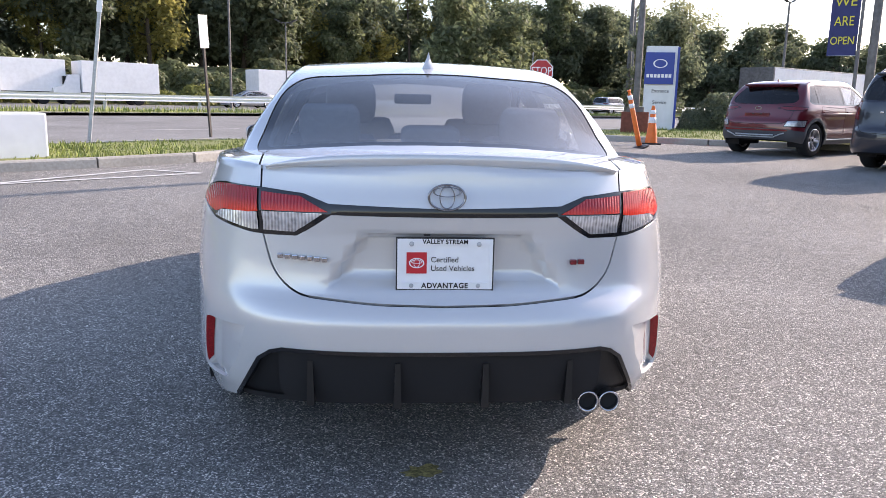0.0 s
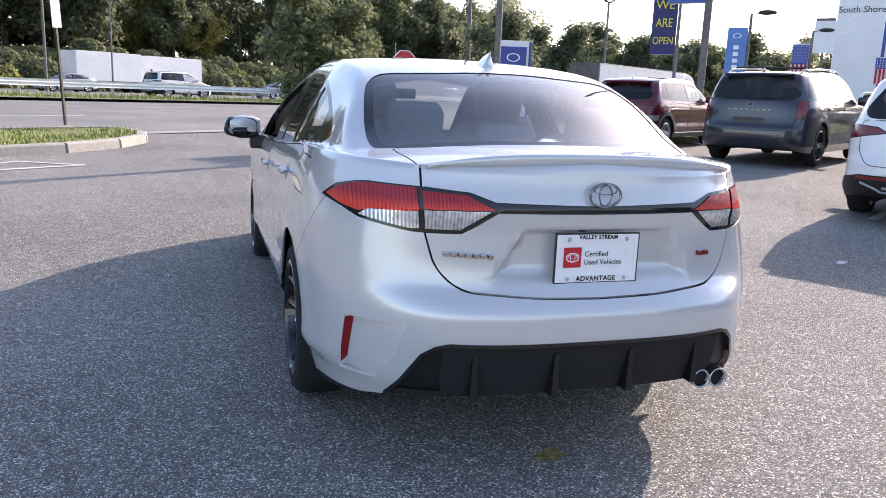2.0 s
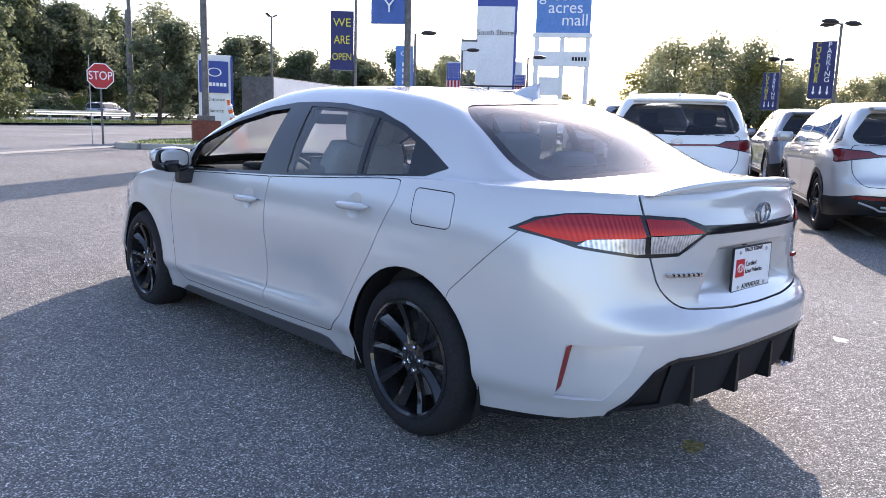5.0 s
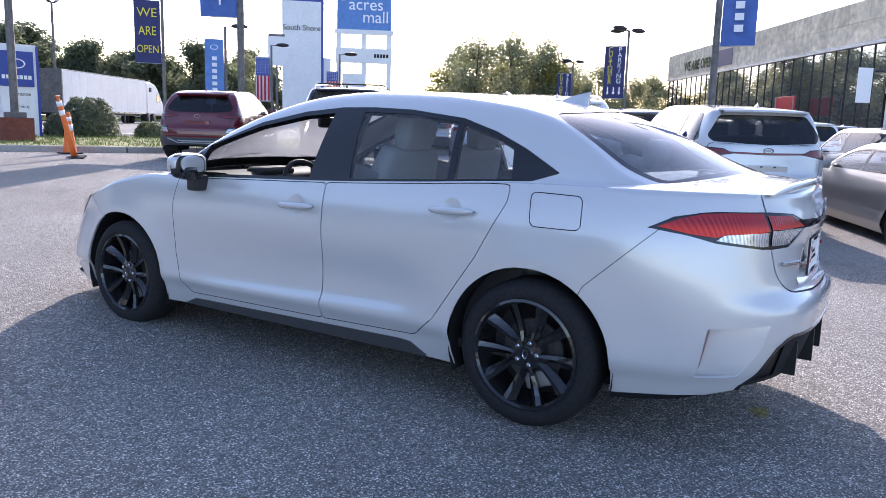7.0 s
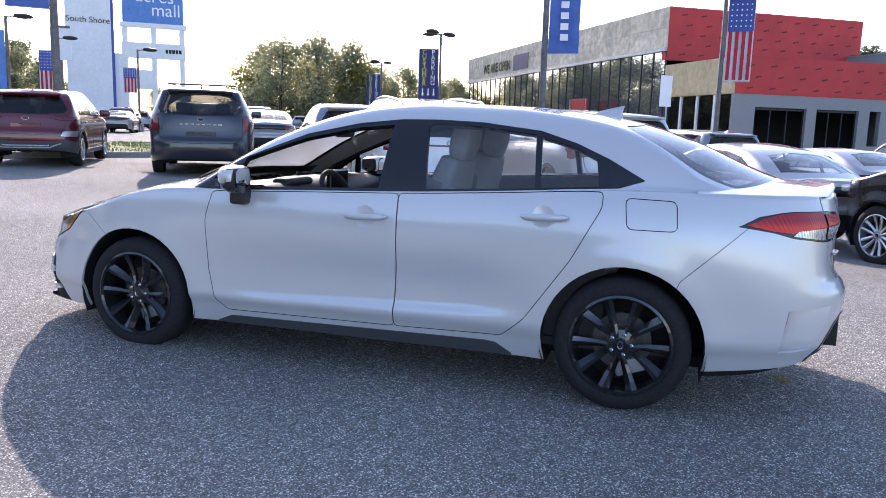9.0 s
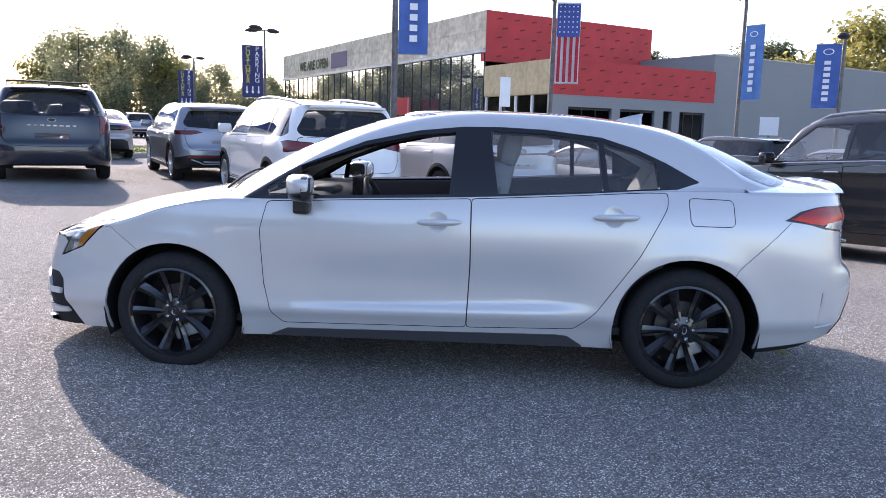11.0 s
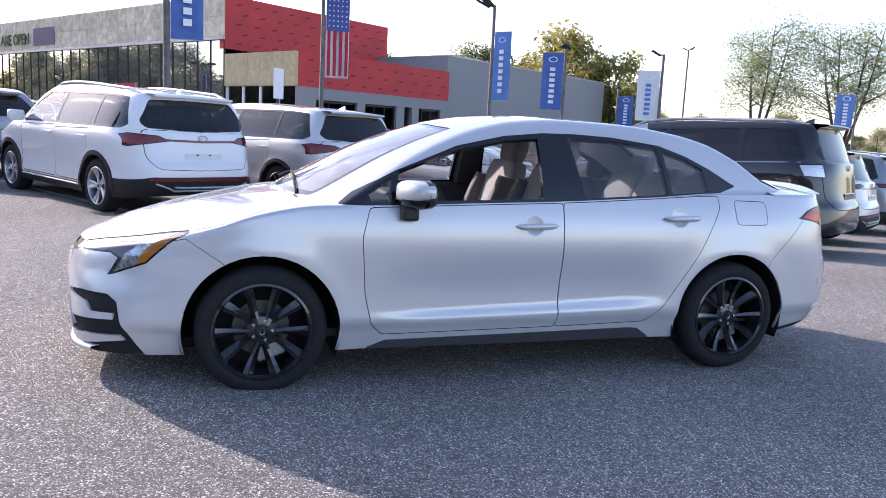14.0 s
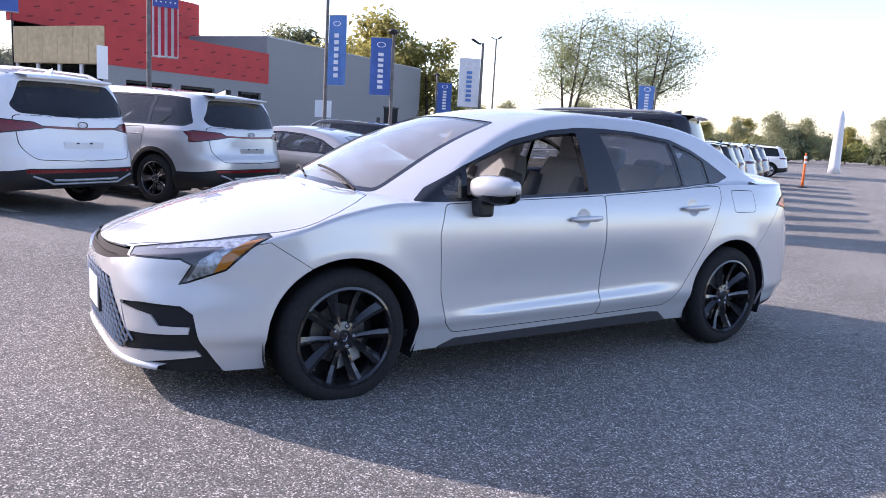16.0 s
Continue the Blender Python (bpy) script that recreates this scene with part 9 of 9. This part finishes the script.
# ---- trees, hedges, grass ----
def tree_mesh(seed, h, spread, trunk_r, leaf, n_leaf, leaf_size, bare=0.25, limbs=9, droop=0.0, stems=1):
    """Trunk with limbs as one mesh, the crown's leaf clumps as another."""
    rng = random.Random(seed)
    tb = bmesh.new()
    tips = []
    for s in range(stems):
        lx, ly = rng.uniform(-0.08, 0.08) * h * (1 if stems == 1 else 2.2), rng.uniform(-0.08, 0.08) * h
        pts = [(0.15 * s, 0, -0.2), (lx * 0.3, ly * 0.3, h * 0.25), (lx * 0.7, ly * 0.6, h * 0.5), (lx, ly, h * 0.82)]
        tube(tb, pts, [trunk_r, trunk_r * 0.8, trunk_r * 0.55, trunk_r * 0.15], 8)
        for i in range(limbs):
            q = bare + (0.95 - bare) * (i + rng.random()) / limbs
            a = rng.uniform(0, 2 * math.pi)
            k = min(int(q * 3), 2)
            p0 = Vector(pts[k]).lerp(Vector(pts[k + 1]), q * 3 - k) if q * 3 < 3 else Vector(pts[3])
            ln = spread * (0.55 + 0.6 * rng.random()) * math.sin(math.pi * min(0.25 + 0.62 * q, 1))
            up = rng.uniform(0.25, 0.8)
            p1 = p0 + Vector((math.cos(a), math.sin(a), up)) * ln * 0.5
            p2 = p0 + Vector((math.cos(a + rng.uniform(-0.4, 0.4)), math.sin(a + rng.uniform(-0.4, 0.4)), up * 0.8 - droop)) * ln
            tube(tb, [p0, p1, p2], [trunk_r * 0.35, trunk_r * 0.2, trunk_r * 0.06], 5)
            tips += [(p1, 0.42), (p2, 0.5), (p1.lerp(p2, 0.5), 0.5)]
            for _ in range(2):
                p3 = p1.lerp(p2, rng.random()) + Vector((rng.uniform(-1, 1), rng.uniform(-1, 1), rng.uniform(-0.3, 0.8) - droop)) * ln * 0.4
                tube(tb, [p1, p3], [trunk_r * 0.12, trunk_r * 0.04], 4)
                tips.append((p3, 0.45))
        tips.append((Vector(pts[3]), 0.6))
    vs, fs = [], []
    for i in range(n_leaf):
        c, r = tips[rng.randrange(len(tips))]
        rr = spread * r * 0.75
        d = Vector((rng.gauss(0, 1), rng.gauss(0, 1), rng.gauss(0, 0.8)))
        d = d.normalized() * rr * rng.random() ** 0.45
        p = c + d
        n = (d.normalized() * 0.6 + Vector((rng.uniform(-1, 1), rng.uniform(-1, 1), rng.uniform(0, 1.4)))).normalized()
        a = n.orthogonal().normalized()
        a.rotate(Matrix.Rotation(rng.uniform(0, 6.28), 3, n))
        b = n.cross(a)
        s = leaf_size * rng.uniform(0.6, 1.4)
        k = len(vs)
        vs += [p - a * s, p - b * s * 0.55 + n * s * 0.15, p + a * s, p + b * s * 0.55 + n * s * 0.15]
        fs.append((k, k + 1, k + 2, k + 3))
    cm = bpy.data.meshes.new("crown")
    cm.from_pydata([tuple(v) for v in vs], [], fs)
    cm.materials.append(leaf)
    return tb, cm


def tree(name, label, seed, h, spread, trunk_r, leaf, n_leaf, leaf_size, **k):
    root = thing(name, pose(0, 0, -60), label, "tree", "street trees")
    tb, cm = tree_mesh(seed, h, spread, trunk_r, leaf, n_leaf, leaf_size, **k)
    part("trunk", tb, M["bark"], root, "", True)
    c = new("crown", cm)
    c.parent = root
    return root


def plant(proto, x, y, z, s=1.0, yaw=0.0, first=False):
    m = pose(x, y, z, 0, 0, yaw)
    o = proto if first else copy_thing(proto, m)
    o.matrix_basis = m @ Matrix.Diagonal((s, s, s * (0.92 + 0.16 * random.random()), 1))
    return o


def bush(name, label, seed, w, h, leaf, n, size):
    """A clipped or wild shrub: short stems and a mass of small leaves."""
    rng = random.Random(seed)
    root = thing(name, pose(0, 0, -60), label, "shrub", "shrubs")
    tb = bmesh.new()
    for k in range(6):
        a = rng.uniform(0, 6.28)
        tube(tb, [(0.1 * math.cos(a), 0.1 * math.sin(a), -0.1), (w * 0.25 * math.cos(a), w * 0.25 * math.sin(a), h * 0.6)], [0.03, 0.01], 5)
    part("stems", tb, M["bark"], root)
    vs, fs = [], []
    for i in range(n):
        a, e = rng.uniform(0, 6.28), rng.random()
        lump = 1 + 0.16 * noise.noise(Vector((3 * math.cos(a), 3 * math.sin(a), 4 * e + seed)))
        r = w / 2 * (1 - 0.55 * e ** 3) * lump * rng.random() ** 0.22
        p = Vector((r * math.cos(a), r * math.sin(a), h * e * lump))
        nrm = Vector((math.cos(a) + rng.uniform(-0.8, 0.8), math.sin(a) + rng.uniform(-0.8, 0.8), e + rng.uniform(-0.3, 0.8))).normalized()
        t = nrm.orthogonal().normalized()
        t.rotate(Matrix.Rotation(rng.uniform(0, 6.28), 3, nrm))
        b = nrm.cross(t)
        s = size * rng.uniform(0.6, 1.4)
        k = len(vs)
        vs += [p - t * s, p - b * s * 0.55, p + t * s, p + b * s * 0.55]
        fs.append((k, k + 1, k + 2, k + 3))
    me = bpy.data.meshes.new("leaves")
    me.from_pydata([tuple(v) for v in vs], [], fs)
    me.materials.append(leaf)
    o = new("leaves", me)
    o.parent = root
    return root


def wood():
    rng = random.Random(11)
    protos = [tree("roadside_tree", "dark green broadleaf tree beyond the street", 1, 11, 3.4, 0.22, M["leaf_dark"], 6500, 0.24, bare=0.06, limbs=14),
              tree("roadside_tree", "dense green broadleaf tree beyond the street", 2, 12, 3.8, 0.25, M["leaf_dark"], 7500, 0.25, bare=0.05, limbs=15),
              tree("roadside_tree", "mid green tree beyond the street", 3, 10, 3.2, 0.20, M["leaf_mid"], 6000, 0.22, bare=0.08, limbs=13),
              tree("roadside_tree", "yellowing autumn tree beyond the street", 4, 9, 3.0, 0.18, M["leaf_gold"], 5000, 0.19, bare=0.12, limbs=13),
              tree("roadside_tree", "thin leaning tree with sparse leaves", 5, 11, 3.0, 0.17, M["leaf_mid"], 2200, 0.22, bare=0.35),
              tree("roadside_tree", "tall pale olive green tree behind the parked cars", 6, 12.5, 4.0, 0.2, M["leaf_olive"], 7000, 0.16, bare=0.14, limbs=17)]
    used = set()

    def put_tree(i, x, y, z, s):
        plant(protos[i], x, y, z, s, rng.uniform(0, 360), first=i not in used)
        used.add(i)
    # belt along the far side of the street
    def bankz(d):
        return 0.45 + (4.2 * min(max((d - 66) / 14, 0), 1)) - 0.2
    u = -92
    while u < 135:
        d = 80 + rng.uniform(-2, 7)
        x, y = st(u, d)
        i = rng.choice((0, 1, 1, 0, 2, 2, 4)) if rng.random() > 0.14 else 3
        put_tree(i, x, y, bankz(d), rng.uniform(1.0, 1.5))
        u += rng.uniform(2.6, 4.4)
    u = -100
    while u < 160:
        d = 93 + rng.uniform(-2, 6)
        x, y = st(u, d)
        put_tree(rng.choice((0, 1, 2)), x, y, 4.4, rng.uniform(1.25, 1.6))
        u += rng.uniform(3.5, 5.5)
    # the belt goes on, thinner with distance
    u = 126
    while u < 420:
        d = 68 + rng.uniform(0, 22)
        x, y = st(u, d)
        put_tree(rng.choice((0, 1, 2, 5)), x, y, 0.3, rng.uniform(0.95, 1.3))
        u += rng.uniform(3.0, 6.0)
    shr = [bush("wild_shrub", "pale green wild shrub on the slope", 31, 3.4, 2.0, M["leaf_pale"], 1500, 0.17), bush("wild_shrub", "yellow green wild shrub on the slope", 32, 3.0, 1.6, M["leaf_yellow"], 1300, 0.16), bush("wild_shrub", "mid green wild shrub on the slope", 33, 4.0, 2.4, M["leaf_mid"], 1900, 0.2)]
    us = set()
    u = -80
    while u < 130:
        for d0 in (67.2, 70.5, 74.5):
            d = d0 + rng.uniform(-0.8, 0.8)
            x, y = st(u + rng.uniform(-1, 1), d)
            k = rng.randrange(3)
            plant(shr[k], x, y, bankz(d) - 0.1, rng.uniform(0.7, 1.25), rng.uniform(0, 360), first=k not in us)
            us.add(k)
        u += rng.uniform(2.4, 3.4)
    for az, dist, s_, k in [(28 + 2.1 * i, 125 + 12 * math.sin(i * 1.7), 1.2, i % 3) for i in range(16)] + [(56 + 2 * i, 92 + 8 * math.sin(i * 2.1), 1.1, i % 3) for i in range(10)] + [(104 + 2.2 * i, 96 + 9 * math.sin(i * 1.3), 1.25, (i + 1) % 3) for i in range(24)]:
        plant(shr[k], -3.8 + dist * math.sin(radians(az)), 2 + dist * math.cos(radians(az)), 0.1, s_, 37 * k + az * 9)
    hd = bush("hedge", "rounded clipped dark green hedge on the grass strip", 41, 1.9, 1.2, M["leaf_dark"], 5200, 0.055)
    plant(hd, 11.0, 21.6, gz(11, 21.6) + 0.1, 1.0, 0, True)
    plant(hd, 9.9, 21.2, gz(10, 21.2) + 0.1, 0.55, 60)
    lo = bush("low_shrub", "low green shrub on the grass strip", 42, 1.0, 0.55, M["leaf_mid"], 1500, 0.05)
    plant(lo, 12.6, 20.6, gz(12, 20.6) + 0.1, 1.0, 0, True)
    plant(lo, 13.7, 19.8, gz(12, 19.8) + 0.1, 0.8, 70)
    tuft = bush("grass_tuft", "tall pale ornamental grass tuft", 43, 0.9, 1.2, M["leaf_pale"], 1500, 0.09)
    plant(tuft, 14.4, 18.9, gz(14, 18.9) + 0.1, 1.0, 0, True)
    # the near dense tree by the median
    for x, y, s, i in ((4.5, 45, 0.78, 2), (7.0, 46.5, 0.7, 2), (18.5, 50, 0.62, 1)):
        put_tree(i, x, y, 0.6, s)
    # groups seen down the lot: az in degrees from +y, distance
    for k in range(15):
        az, dist = 58.2 + 1.05 * k, 90 + 7 * math.sin(k * 2.3)
        put_tree(5 if k % 4 else 3, -3.5 + dist * math.sin(radians(az)), dist * math.cos(radians(az)), 0.0, (1.0, 1.12, 0.9, 0.78, 1.05, 0.95, 0.82)[k % 7] * (1 if k < 10 else 0.72))
    for az, dist, s, i in ((73.5, 98, 0.7, 5), (75, 100, 0.7, 2), (76.5, 105, 0.7, 3), (45, 150, 0.9, 5), (47, 160, 0.8, 5), (49, 170, 0.8, 2), (42, 140, 0.95, 5), (39, 130, 1.0, 2), (36, 120, 1.0, 0), (34, 115, 1.0, 1), (54, 190, 0.8, 5), (52, 180, 0.8, 5)):
        put_tree(i, -3.5 + dist * math.sin(radians(az)), dist * math.cos(radians(az)), 0.3, s)
    for k in range(26):
        az, dist = 18.5 + 1.02 * k, 128 + 14 * math.sin(k * 1.9)
        put_tree((0, 1, 2, 5, 1)[k % 5], -2 + dist * math.sin(radians(az)), -3 + dist * math.cos(radians(az)), 0.3, (0.85, 1.0, 0.92, 1.12, 0.8, 1.05, 0.95)[k % 7] * (1.28 if k < 12 else 1.05))
    # behind the grey wing and across the lot
    for az, dist, s, i in ((113.5, 88, 1.0, 3), (115.5, 90, 1.1, 3), (117.2, 84, 1.15, 3), (119, 88, 1.05, 3), (121, 80, 0.9, 3), (123, 95, 0.7, 2), (125, 90, 0.6, 3), (127, 100, 0.6, 2), (129.5, 95, 0.55, 3), (132, 100, 0.6, 2), (135, 92, 0.55, 3), (138, 96, 0.5, 2), (140.5, 84, 0.50, 3), (143, 90, 0.45, 2), (145.5, 80, 0.5, 2), (147.5, 95, 0.55, 2), (150, 110, 0.6, 3), (152, 118, 0.6, 2), (155, 120, 0.6, 3), (110, 95, 0.9, 2), (112, 99, 0.95, 0), (104, 110, 0.9, 0)):
        put_tree(5 if i == 2 else i, -4 + dist * math.sin(radians(az)), 4 + dist * math.cos(radians(az)), -0.3, s * (1.35 if az < 122 else 0.9))
    for k in range(17):
        az, dist = 124 + 2.15 * k, 122 + 10 * math.sin(k * 2.7)
        put_tree((5, 3, 2, 5)[k % 4], -4 + dist * math.sin(radians(az)), 4 + dist * math.cos(radians(az)), -0.3, (0.62, 0.5, 0.58, 0.46, 0.66)[k % 5] * (1.0 if az < 146 else 0.8))
    w = [tree("pale_tree", "slender multi-stemmed tree with thin pale leaves", 21, 11.4, 2.5, 0.12, M["leaf_willow"], 15000, 0.062, bare=0.45, limbs=14, droop=0.2, stems=3),
         tree("pale_tree", "multi-stemmed young tree with pale green leaves", 22, 10.8, 2.7, 0.12, M["leaf_willow"], 16000, 0.062, bare=0.42, limbs=14, stems=4)]
    for k, (az, dist, s) in enumerate(((131.2, 52, 1.0), (136.6, 53, 1.0))):
        plant(w[k], -3.9 + dist * math.sin(radians(az)), 4.15 + dist * math.cos(radians(az)), 0, s, 40 * k, True)


wood()
